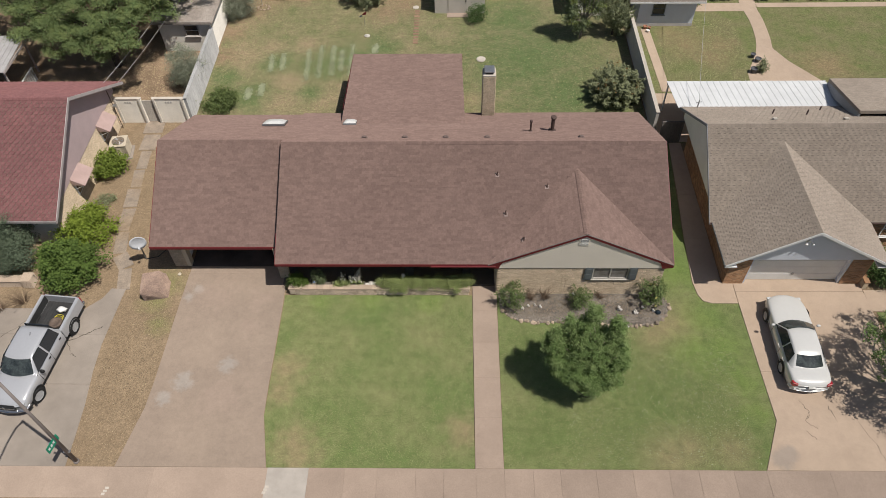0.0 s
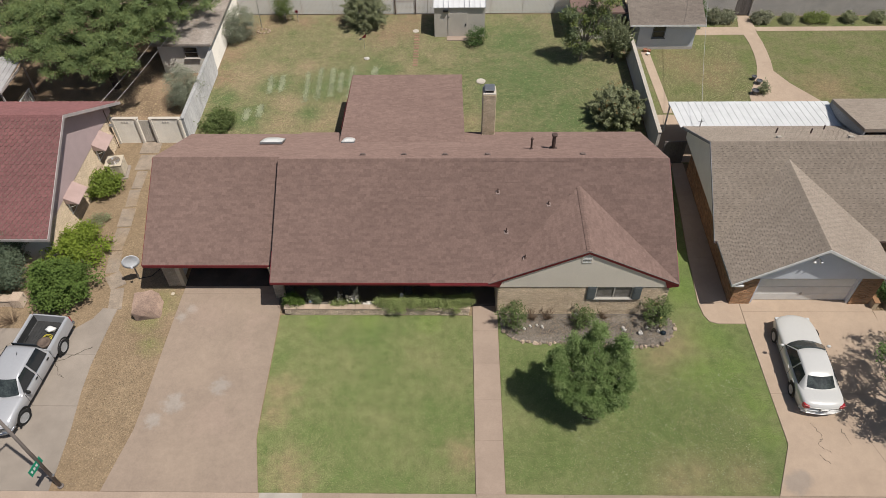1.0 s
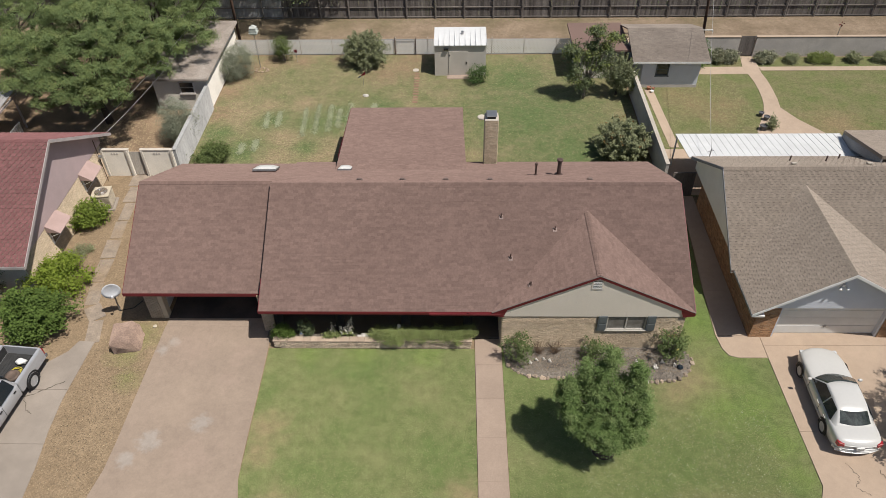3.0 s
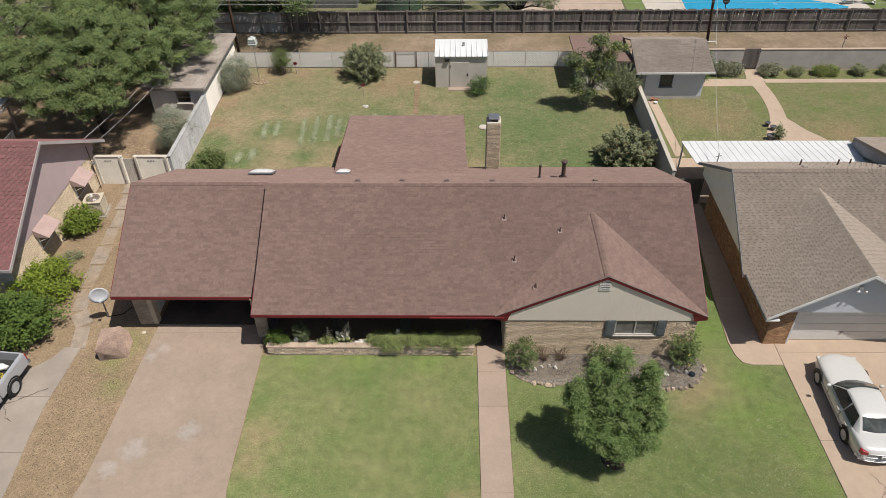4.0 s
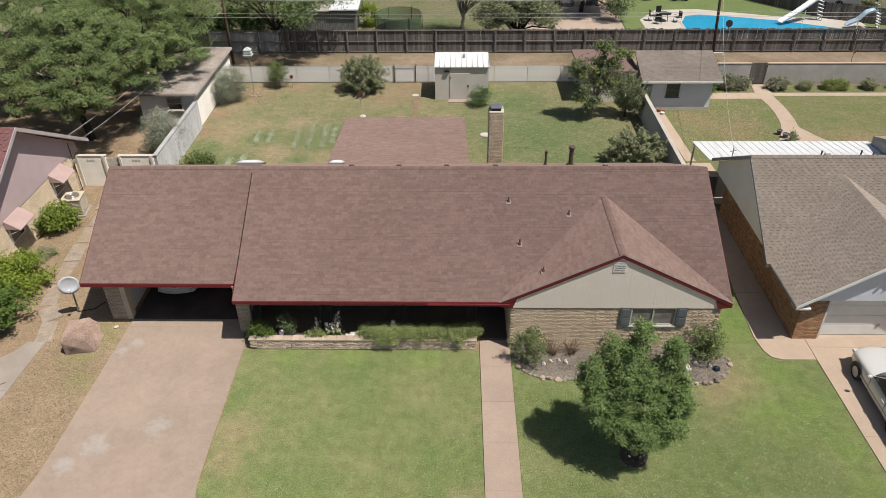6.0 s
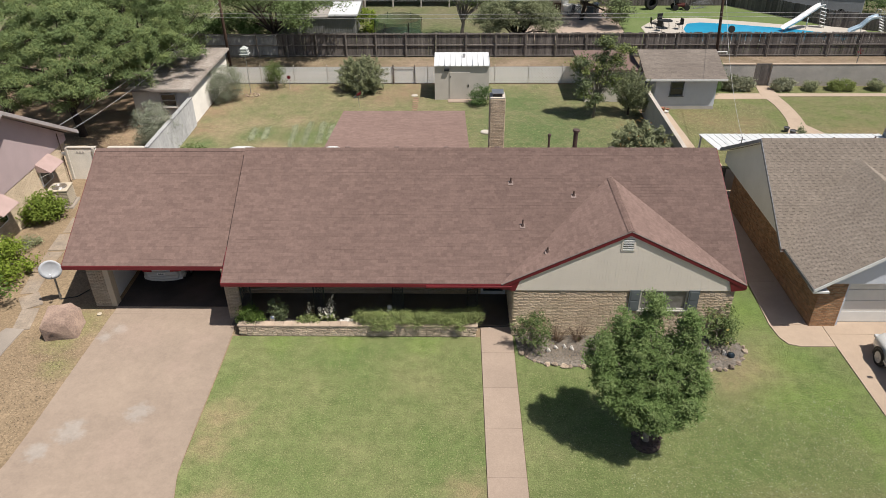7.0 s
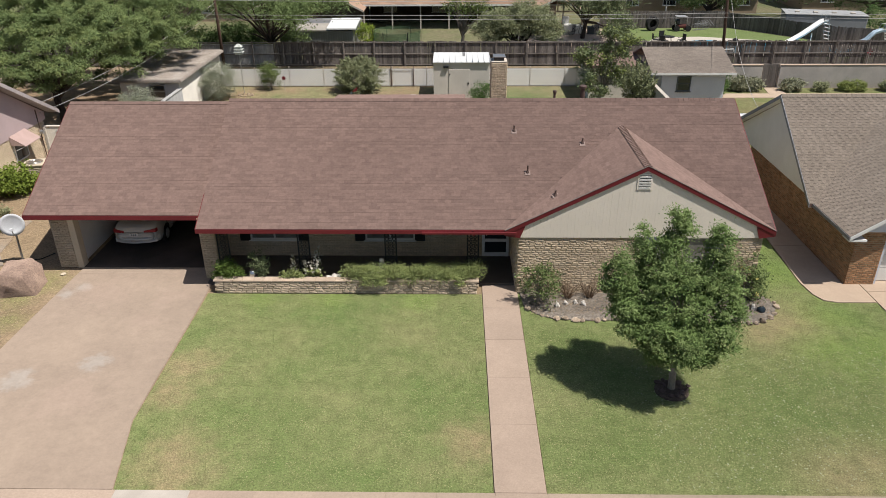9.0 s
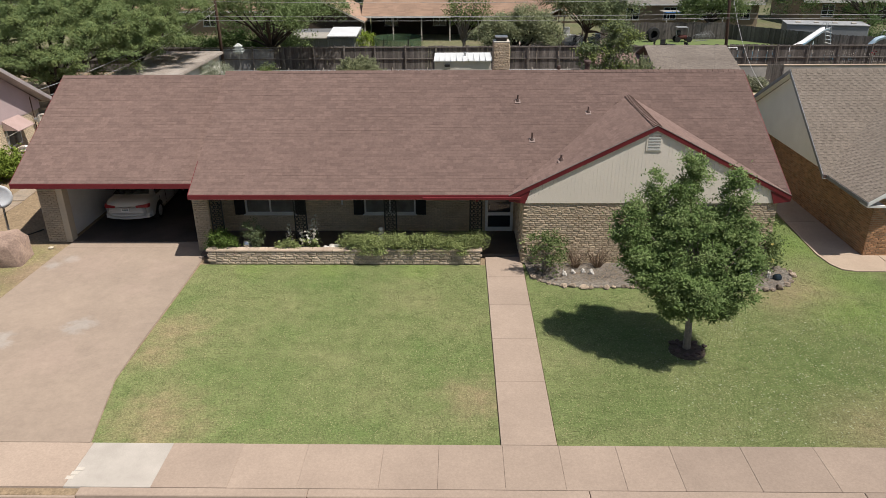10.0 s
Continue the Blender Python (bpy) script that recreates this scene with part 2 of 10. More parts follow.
YARD = spotted("patchy back lawn", (0.16, 0.168, 0.077), (0.248, 0.21, 0.12), (0.305, 0.232, 0.145),
               [(-14.8, 42.7, 1.2), (-11.5, 39.7, 0.9), (-8.8, 37.6, 1.2), (-11.6, 37.5, 0.9), (-16.9, 46.3, 1.2), (-7.6, 39.0, 0.5), (1.1, 37.8, 0.6), (-13.0, 43.4, 0.8), (-10.6, 43.9, 0.7)],
               0.7, 9, 0.38, 0.95, 0.6, soft=0.9, wobble=1.0, strong=0.8, mottle=0.22,
               c5=(0.265, 0.182, 0.118), places5=[(-15.4, 48.6, 1.5), (-14.0, 50.1, 1.2), (-11.8, 50.0, 0.8), (-16.3, 45.4, 0.8), (-4.0, 48.9, 1.3), (-5.4, 47.9, 1.0), (-3.3, 50.2, 1.0), (-8.7, 50.3, 0.8), (-16.4, 42.5, 0.7)],
               c4=(0.098, 0.15, 0.054), places4=[(5.0, 42.0, 3.5), (7.0, 38.0, 3.0), (4.0, 47.0, 2.0)] + [(-12.5, 41.8, 0.9), (-9.2, 41.5, 1.2), (-7.6, 42.2, 1.2), (-5.4, 43.4, 1.0), (-13.8, 38.1, 1.0), (-9.7, 38.4, 0.7), (-15.8, 40.1, 0.7)])
FARLAWN = mat("far yard grass", (0.12, 0.135, 0.058), (0.175, 0.155, 0.09), 0.95, 0.3, 3, 0.3, 0.4)
NYARD = spotted("neighbour lawn", (0.15, 0.175, 0.064), (0.21, 0.19, 0.098), (0.27, 0.205, 0.115),
                [(16.2, 43.8, 1.3), (18.3, 43.6, 1.0), (17.6, 42.2, 1.0), (15.2, 45.0, 0.7), (25.0, 41.0, 1.5)], 0.6, 9, 0.32, 0.95, 0.5, soft=0.9, wobble=0.9, strong=0.9, mottle=0.2)
DIRT = spotted("straw and dirt ground", (0.298, 0.222, 0.142), (0.222, 0.16, 0.1), (0.20, 0.21, 0.08),
               [(-15.6, 21.5, 0.6), (-15.0, 20.0, 0.5), (-15.2, 22.6, 0.7)], 0.5, 13, 0.3, 0.95, 0.5, soft=0.8, wobble=0.8, strong=0.6, mottle=0.14, lo=0.25, hi=0.75)
LITTER = mat("leaf litter soil", (0.32, 0.225, 0.145), (0.20, 0.14, 0.09), 0.95, 0.6, 20, 0.45, 0.5)
# dark spots are weeds; those west of x = -8 are painted tree shade
ALLEY = spotted("alley dirt with weeds and tree shade", (0.33, 0.25, 0.175), (0.22, 0.165, 0.11), (0.15, 0.125, 0.065), [(-6, 56.2, 1.2), (9, 56.4, 1.5), (2, 56.4, 1.0), (20, 56.4, 1.2), (-14, 54.5, 2.5), (-18, 55, 2.5), (-10, 56, 1.3), (14, 52.0, 1.0), (-3, 52.0, 0.8)], 0.5, 20, 0.25, 0.95, 0.4, soft=0.9, wobble=0.9, strong=0.6)
MULCH = mat("grey brown bed soil", (0.225, 0.195, 0.162), (0.135, 0.114, 0.093), 0.95, 1.5, 16, 0.6, 0.8)
GRASS_BLADE = leaf_mat("grass blades", (0.165, 0.215, 0.065), (0.25, 0.265, 0.11), 0.6, 0.2)
ROCK = mat("pinkish boulder", (0.37, 0.265, 0.205), (0.27, 0.19, 0.15), 0.93, 1.8, 14, 0.25, 0.7)
ROCKS = mat("edging rock", (0.40, 0.32, 0.24), (0.26, 0.20, 0.15), 0.93, 3, 25, 0.3, 0.5, rand=0.45)
WHITEROCK = mat("white stone", (0.66, 0.62, 0.56), (0.5, 0.46, 0.42), 0.8, 5, 30, 0.2, 0.4)

# ---- building helpers ----
def root_matrix(ob):
    m = Matrix.Identity(4)
    while ob is not None:
        m = ob.matrix_basis @ m
        ob = ob.parent
    return m


def thing(name, label, category, loc=(0, 0, 0), rz=0.0, group="", kind=""):
    ob = new(name)
    ob.matrix_basis = pose(*loc, 0, 0, rz)
    ob.empty_display_size = 0.2
    return tagged(ob, label, category, group, kind)


class Geo:
    """Vertices and faces of one mesh, in world metres unless its thing is built at the origin."""

    def __init__(self):
        self.v, self.f = [], []

    def add(self, vs, fs):
        k = len(self.v)
        self.v.extend([tuple(p) for p in vs])
        self.f.extend([tuple(i + k for i in f) for f in fs])
        return self

    def quad(self, a, b, c, d):
        return self.add([a, b, c, d], [(0, 1, 2, 3)])

    def box(self, x0, x1, y0, y1, z0, z1, m=None):
        vs = [Vector((x, y, z)) for z in (z0, z1) for y in (y0, y1) for x in (x0, x1)]
        if m is not None:
            vs = [m @ p for p in vs]
        return self.add(vs, [(0, 2, 3, 1), (4, 5, 7, 6), (0, 1, 5, 4), (2, 6, 7, 3), (0, 4, 6, 2), (1, 3, 7, 5)])

    def prism(self, poly, z0, z1):
        """A slab over a plan outline, counter-clockwise; z1 may be a function of x, y."""
        n = len(poly)
        top = z1 if callable(z1) else (lambda x, y: z1)
        bot = z0 if callable(z0) else (lambda x, y: z0)
        vs = [(x, y, bot(x, y)) for x, y in poly] + [(x, y, top(x, y)) for x, y in poly]
        fs = [tuple(range(n - 1, -1, -1)), tuple(range(n, 2 * n))]
        fs += [(i, (i + 1) % n, n + (i + 1) % n, n + i) for i in range(n)]
        return self.add(vs, fs)

    def tube(self, pts, r0, r1=None, n=8, caps=True):
        r1 = r0 if r1 is None else r1
        pts = [Vector(p) for p in pts]
        k = len(self.v)
        m = len(pts)
        for i, p in enumerate(pts):
            d = (pts[min(i + 1, m - 1)] - pts[max(i - 1, 0)]).normalized()
            side = d.cross(Vector((0, 0, 1)) if abs(d.z) < 0.95 else Vector((1, 0, 0))).normalized()
            up = side.cross(d)
            r = r0 + (r1 - r0) * i / max(m - 1, 1)
            for j in range(n):
                a = 2 * math.pi * j / n
                self.v.append(tuple(p + side * (r * math.cos(a)) + up * (r * math.sin(a))))
        for i in range(m - 1):
            for j in range(n):
                a, b = k + i * n + j, k + i * n + (j + 1) % n
                self.f.append((a, b, b + n, a + n))
        if caps:
            self.f.append(tuple(k + j for j in range(n - 1, -1, -1)))
            self.f.append(tuple(k + (m - 1) * n + j for j in range(n)))
        return self

    def lathe(self, prof, n=20, m=None):
        """Revolves (radius, z) pairs about z."""
        k = len(self.v)
        for r, z in prof:
            for j in range(n):
                a = 2 * math.pi * j / n
                p = Vector((r * math.cos(a), r * math.sin(a), z))
                self.v.append(tuple(m @ p if m is not None else p))
        for i in range(len(prof) - 1):
            for j in range(n):
                a, b = k + i * n + j, k + i * n + (j + 1) % n
                self.f.append((a, b, b + n, a + n))
        self.f.append(tuple(k + j for j in range(n - 1, -1, -1)))
        self.f.append(tuple(k + (len(prof) - 1) * n + j for j in range(n)))
        return self

    def blob(self, c, r, rough=0.25, seed=0, sub=2, flat=None):
        """A lumpy stone: an icosphere pushed in and out."""
        bm = bmesh.new()
        bmesh.ops.create_icosphere(bm, subdivisions=sub, radius=1.0)
        k = len(self.v)
        for p in bm.verts:
            d = p.co.copy()
            s = 1 + rough * noise.noise(d * 1.3 + Vector((seed * 7.3, seed * 1.7, 0))) + rough * 0.5 * noise.noise(d * 3.1 + Vector((0, seed * 3.1, 0)))
            q = Vector((c[0] + d.x * r[0] * s, c[1] + d.y * r[1] * s, c[2] + d.z * r[2] * s))
            if flat is not None:
                q.z = max(q.z, flat)
            self.v.append(tuple(q))
        self.f.extend([tuple(k + p.index for p in f.verts) for f in bm.faces])
        bm.free()
        return self

    def put(self, name, material, parent=None, label="", smooth=False, bevel=0.0, kind="", category="", group=""):
        me = bpy.data.meshes.new(name)
        m = root_matrix(parent) if parent is not None else Matrix.Identity(4)
        inv = m.inverted()
        vs = [tuple(inv @ Vector(p)) for p in self.v] if parent is not None else self.v
        me.from_pydata(vs, [], self.f)
        if bevel:
            bm = bmesh.new()
            bm.from_mesh(me)
            bmesh.ops.recalc_face_normals(bm, faces=bm.faces)
            sharp = [e for e in bm.edges if len(e.link_faces) == 2 and e.calc_face_angle(0) > 0.5]
            bmesh.ops.bevel(bm, geom=sharp, offset=bevel, segments=2, profile=0.5, affect="EDGES", clamp_overlap=True)
            bm.to_mesh(me)
            bm.free()
        if smooth:
            me.polygons.foreach_set("use_smooth", [True] * len(me.polygons))
        me.materials.append(material)
        ob = new(name, me)
        ob.parent = parent
        return tagged(ob, label, category, group, kind)


def clip(poly, a, b):
    """The part of a convex polygon left of the line a to b."""
    out = []
    side = lambda p: (b[0] - a[0]) * (p[1] - a[1]) - (b[1] - a[1]) * (p[0] - a[0])
    for i, p in enumerate(poly):
        q = poly[(i + 1) % len(poly)]
        s, t = side(p), side(q)
        if s >= 0:
            out.append(p)
        if (s > 0 > t) or (s < 0 < t):
            k = s / (s - t)
            out.append((p[0] + (q[0] - p[0]) * k, p[1] + (q[1] - p[1]) * k))
    return out


def clip_to(poly, region):
    for i in range(len(region)):
        poly = clip(poly, region[i], region[(i + 1) % len(region)])
        if len(poly) < 3:
            return []
    return poly


class Slope:
    """A roof plane: o is a point of its eave, u runs along it, v up the slope (metres along the surface)."""

    def __init__(self, o, u, v):
        self.o, self.u, self.v = Vector(o), Vector(u).normalized(), Vector(v).normalized()
        self.n = self.u.cross(self.v).normalized()
        if self.n.z < 0:
            self.n = -self.n

    def at(self, a, b, h=0.0):
        return self.o + self.u * a + self.v * b + self.n * h

    def uv(self, p):
        d = Vector(p) - self.o
        return (d.dot(self.u), d.dot(self.v))


def ccw(poly):
    a = sum(poly[i][0] * poly[(i + 1) % len(poly)][1] - poly[(i + 1) % len(poly)][0] * poly[i][1] for i in range(len(poly)))
    return poly if a > 0 else poly[::-1]


def shingles(geo, slope, region, step=0.145, widths=(0.22, 0.5), rng=None, skip=None, thick=0.012, scallop=False, start=0, dashes=None):
    """Overlapping tabs in courses over a convex region of a slope."""
    region = ccw(region)
    us, vs = [p[0] for p in region], [p[1] for p in region]
    rows = int((max(vs) - min(vs)) / step) + 1
    for i in range(start, rows):
        b0 = min(vs) + i * step
        a = min(us) - rng.uniform(0, widths[0])
        if scallop:
            a = min(us) - (widths[0] / 2 if i % 2 else 0)
        while a < max(us):
            w = widths[0] if scallop else rng.uniform(*widths)
            tab = [(a, b0), (a + w - 0.001, b0), (a + w - 0.001, b0 + step), (a, b0 + step)]
            if scallop:
                c = w * 0.25
                tab = [(a + c, b0), (a + w - c, b0), (a + w - 0.02, b0 + step * 0.45), (a + w - 0.02, b0 + step), (a + 0.008, b0 + step), (a + 0.008, b0 + step * 0.45)]
            a += w
            q = clip_to(tab, region)
            if len(q) < 3:
                continue
            cx = sum(p[0] for p in q) / len(q)
            cy = sum(p[1] for p in q) / len(q)
            if skip and skip(slope.at(cx, cy)):
                continue
            th = thick * rng.uniform(0.75, 1.5)
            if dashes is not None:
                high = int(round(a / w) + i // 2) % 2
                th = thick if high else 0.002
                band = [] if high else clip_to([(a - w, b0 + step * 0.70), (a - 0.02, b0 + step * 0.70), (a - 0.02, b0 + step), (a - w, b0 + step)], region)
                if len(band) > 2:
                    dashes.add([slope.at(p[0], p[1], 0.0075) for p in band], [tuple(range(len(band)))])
            low = min(p[1] for p in q)
            hi = [slope.at(p[0], p[1], 0.0018 + th * max(0.0, 1 - (p[1] - b0) / step * 0.85)) for p in q]
            lo = [slope.at(p[0], p[1], 0.0005) for p in q]
            n = len(q)
            fs = [tuple(range(n))]
            if scallop:
                fs += [(j, n + j, n + (j + 1) % n, (j + 1) % n) for j in range(n) if (q[j][1] + q[(j + 1) % n][1]) / 2 < b0 + step * 0.8]
            else:
                fs += [(j, n + j, n + (j + 1) % n, (j + 1) % n) for j in range(n)]
            geo.add(hi + lo, fs)


def brick_face(geo, o, u, length, height, course=0.1, brick=0.28, joint=0.012, depth=0.05, rng=None, rough=0.012, holes=(), out=None, vary=0.0):
    """Bricks in running bond that stand out of a wall face: o its low corner, u along it; out points from the wall."""
    o, u = Vector(o), Vector(u).normalized()
    up = Vector((0, 0, 1))
    out = Vector(out)
    rows = int(height / course)
    for i in range(rows):
        z = i * course
        a = -(brick / 2 if i % 2 else 0) - rng.uniform(0, vary)
        while a < length:
            w = brick * rng.uniform(1 - vary, 1 + vary)
            a0, a1 = max(a, 0), min(a + w - joint, length)
            a += w
            if a1 - a0 < 0.03:
                continue
            if any(h[0] - 0.02 < (a0 + a1) / 2 < h[1] + 0.02 and h[2] < z + course * 0.5 < h[3] for h in holes):
                continue
            z0, z1 = z + joint * rng.uniform(0.2, 1.0), z + course - joint * rng.uniform(0.0, 0.5)
            e = [depth + rng.uniform(-rough, rough) for _ in range(4)]
            back = [o + u * p + up * q - out * 0.01 for p, q in ((a0, z0), (a1, z0), (a1, z1), (a0, z1))]
            ins = min(0.012, (a1 - a0) * 0.2)
            front = [o + u * p + up * q + out * d for (p, q), d in zip(((a0 + ins, z0 + 0.008), (a1 - ins, z0 + 0.008), (a1 - ins, z1 - 0.008), (a0 + ins, z1 - 0.008)), e)]
            geo.add(back + front, [(4, 5, 6, 7), (0, 1, 5, 4), (1, 2, 6, 5), (2, 3, 7, 6), (3, 0, 4, 7)])


def leaf_cloud(name, centres, size, material, parent=None, seed=0, up=0.35, long=1.7, kind="", label="", face=None):
    """Folded leaf blades at the given points, each turned at random, or towards face with some scatter."""
    rng = np.random.default_rng(seed)
    n = len(centres)
    c = np.asarray(centres, float)
    nor = rng.normal(size=(n, 3))
    if face is None:
        nor[:, 2] = np.abs(nor[:, 2]) + up
    else:
        nor = nor * 0.4 + face + np.array([0, 0, 0.25])
    nor /= np.linalg.norm(nor, axis=1)[:, None]
    t = np.cross(nor, rng.normal(size=(n, 3)))
    t /= np.linalg.norm(t, axis=1)[:, None] + 1e-9
    s = np.cross(nor, t)
    k = size * rng.uniform(0.6, 1.3, size=(n, 1))
    v = np.stack([c - t * k * long / 2, c + s * k * 0.5 + nor * k * 0.12, c + t * k * long / 2, c - s * k * 0.5 + nor * k * 0.12], axis=1).reshape(-1, 3)
    if parent is not None:
        inv = np.array(root_matrix(parent).inverted())
        v = v @ inv[:3, :3].T + inv[:3, 3]
    me = bpy.data.meshes.new(name)
    me.vertices.add(4 * n)
    me.vertices.foreach_set("co", v.ravel())
    me.loops.add(4 * n)
    me.loops.foreach_set("vertex_index", np.arange(4 * n, dtype=np.int32))
    me.polygons.add(n)
    me.polygons.foreach_set("loop_start", np.arange(0, 4 * n, 4, dtype=np.int32))
    me.update(calc_edges=True)
    me.materials.append(material)
    ob = new(name, me)
    ob.parent = parent
    return tagged(ob, label, "", "", kind)


def clump_points(rng, blobs, clumps, leaves, spread, shell=0.55, flat=0.75):
    """Points in clumps over the outer parts of ellipsoids (x, y, z, rx, ry, rz)."""
    vol = np.array([b[3] * b[4] * b[5] for b in blobs]) ** 0.6
    pick = rng.choice(len(blobs), size=clumps, p=vol / vol.sum())
    d = rng.normal(size=(clumps, 3))
    d /= np.linalg.norm(d, axis=1)[:, None]
    r = shell + (1.03 - shell) * rng.random((clumps, 1)) ** 0.7
    b = np.array(blobs, float)[pick]
    cen = b[:, :3] + d * r * b[:, 3:]
    size = spread * rng.uniform(0.6, 1.5, size=(clumps, 1, 1))
    pts = cen[:, None, :] + rng.normal(size=(clumps, leaves, 3)) * size * np.array([1, 1, flat])
    return cen, pts.reshape(-1, 3)


def shoot_points(rng, blobs, root, count, leaves, width, reach):
    """Leaves along upward shoots that end in the outer parts of ellipsoids."""
    cen, _ = clump_points(rng, blobs, count, 1, 0.01, 0.5)
    out = cen - np.array(root)
    out /= np.linalg.norm(out, axis=1)[:, None]
    out[:, 2] += rng.uniform(0.35, 1.1, count)
    out += rng.normal(size=out.shape) * 0.25
    out /= np.linalg.norm(out, axis=1)[:, None]
    ln = reach * rng.uniform(0.5, 1.25, count)
    s = rng.random((count, leaves)) ** 0.8
    p = cen[:, None, :] + out[:, None, :] * ((s - 0.65) * ln[:, None])[:, :, None]
    wide = width * rng.uniform(0.7, 1.3, (count, 1, 1)) * (1.1 - 0.75 * s[:, :, None])
    return cen, (p + rng.normal(size=p.shape) * wide).reshape(-1, 3)


def bough_points(rng, blobs, boughs, tufts, leaves, tuft, flat=0.5):
    """Leaves in tufts on domed boughs that cover the upper and outer parts of ellipsoids."""
    b = np.array(blobs, float)
    vol = (b[:, 3] * b[:, 4] * b[:, 5]) ** 0.6
    pick = rng.choice(len(b), size=(boughs, 7), p=vol / vol.sum())
    d = rng.normal(size=(boughs, 7, 3))
    d[:, :, 2] = np.where(rng.random((boughs, 7)) < 0.75, np.abs(d[:, :, 2]), d[:, :, 2])
    d /= np.linalg.norm(d, axis=2)[:, :, None]
    deep = rng.random((boughs, 1, 1)) < 0.15
    cand = b[pick, :3] + d * np.where(deep, 0.45, 0.74 + 0.2 * rng.random((boughs, 7, 1))) * b[pick, 3:]
    # each bough takes the candidate that lies farthest from those before it
    cen = cand[:, 0].copy()
    for i in range(1, boughs):
        gap = np.linalg.norm(cand[i][:, None, :] - cen[None, :i], axis=2).min(1)
        cen[i] = cand[i, gap.argmax()]
    near = np.linalg.norm(cen[:, None] - cen[None], axis=2) + 9.0 * np.eye(boughs)
    size = np.clip(np.sort(near, axis=1)[:, :3].mean(1) * 0.56, 0.2, 1.3) * rng.uniform(0.8, 1.15, boughs)
    e = rng.normal(size=(boughs, tufts, 3))
    e[:, :, 2] = np.abs(e[:, :, 2])
    e /= np.linalg.norm(e, axis=2)[:, :, None]
    e *= rng.random((boughs, tufts, 1)) ** 0.35
    tip = cen[:, None, :] + e * size[:, None, None] * np.array([1, 1, flat]) - np.array([0, 0, 1.0]) * ((e[:, :, :2] ** 2).sum(2) * size[:, None] * (0.35 if flat < 0.6 else 0.0))[:, :, None]
    p = tip[:, :, None, :] + rng.normal(size=(boughs, tufts, leaves, 3)) * tuft * rng.uniform(0.6, 1.4, (boughs, tufts, 1, 1)) * np.array([1, 1, 0.7])
    return cen, p.reshape(-1, 3), np.repeat(e.reshape(-1, 3), leaves, axis=0)


def plant(name, label, category, base, blobs, clumps, leaves, spread, leaf, lmat, bark, trunk=0.1, limbs=10, seed=1, group="", trunk_top=None, up=0.35, long=1.7, shell=0.55, leaf2=None, stems=1, flat=0.75, reach=0.0, tufts=0):
    """A tree or shrub: tapered trunk, bent limbs into the crown, and leaves in clumps with gaps between."""
    rng = np.random.default_rng(seed)
    root = thing(name, label, category, base, group=group)
    cen, pts = clump_points(rng, blobs, clumps, leaves, spread, shell, flat) if not reach else shoot_points(rng, blobs, (base[0], base[1], base[2] + 1.2), clumps, leaves, spread, reach)
    face = None
    if tufts:
        cen, pts, face = bough_points(rng, blobs, clumps, tufts, leaves, spread, flat)
    over = pts[:, 2] > base[2] + 0.03
    lit = np.repeat(rng.random(clumps * max(tufts, 1)) < 0.33, leaves)[over]
    pts = pts[over]
    face = face[over] if tufts else None
    b = Vector(base)
    mid = Vector(np.mean([q[:3] for q in blobs], axis=0))
    top = Vector((b.x + (mid.x - b.x) * 0.3, b.y + (mid.y - b.y) * 0.3, trunk_top if trunk_top else b.z + (mid.z - b.z) * 0.6))
    g = Geo()
    for k in range(stems):
        off = Vector((rng.uniform(-1, 1), rng.uniform(-1, 1), 0)) * (0.5 * trunk * (stems - 1))
        pth = [b + off * 0.4 - Vector((0, 0, 0.05))]
        for j in (0.33, 0.66, 1.0):
            pth.append(b + (top - b) * j + off * (1 + j * 2) + Vector((rng.uniform(-1, 1), rng.uniform(-1, 1), 0)) * trunk * 0.5 * j)
        g.tube(pth, trunk * 1.15 if k == 0 else trunk * 0.8, trunk * 0.6, 9)
        if k == 0:
            top = pth[-1]
    if trunk > 0:
        g.put("trunk", bark, root, smooth=True)
    if limbs:
        lg = Geo()
        for i in rng.choice(len(cen), size=min(limbs, len(cen)), replace=False):
            e = Vector(cen[i])
            low = b + (top - b) * rng.uniform(0.65, 1.0)
            m1 = low + (e - low) * 0.4 + Vector((rng.uniform(-1, 1), rng.uniform(-1, 1), rng.uniform(0, 1.4))) * 0.12 * (e - low).length
            m2 = low + (e - low) * 0.75 + Vector((rng.uniform(-1, 1), rng.uniform(-1, 1), rng.uniform(0, 1))) * 0.08 * (e - low).length
            lg.tube([low, m1, m2, e], trunk * 0.42, trunk * 0.08, 6)
        lg.put("limb", bark, root, smooth=True)
    # a third of the clumps get a lighter green that stands for sunlight
    if leaf2 is not None:
        leaf_cloud("young_leaves", pts[lit], leaf, leaf2, root, seed + 50, up, long, face=face[lit] if tufts else None)
        pts = pts[~lit]
        face = face[~lit] if tufts else None
    leaf_cloud("crown", pts, leaf, lmat, root, seed + 10, up, long, face=face)
    return root

# ---- ground, paving, lawns ----
rng0 = random.Random(5)
g = Geo()
prof = [(900.0, -0.02), (11.0, -0.02), (11.0, -0.17), (2.0, -0.12), (-900.0, -0.17)]
for (ya, za), (yb, zb) in zip(prof, prof[1:]):
    g.quad((-900, yb, zb), (900, yb, zb), (900, ya, za), (-900, ya, za))
g.put("ground", DIRT, kind="structure", label="dry straw-coloured dirt ground of the neighbourhood", category="ground")


def slab(name, poly, top, material, label, category, bottom=-0.12, bevel=0.0):
    return Geo().prism(ccw(poly), bottom, top).put(name, material, None, label, bevel=bevel, kind="structure", category=category)


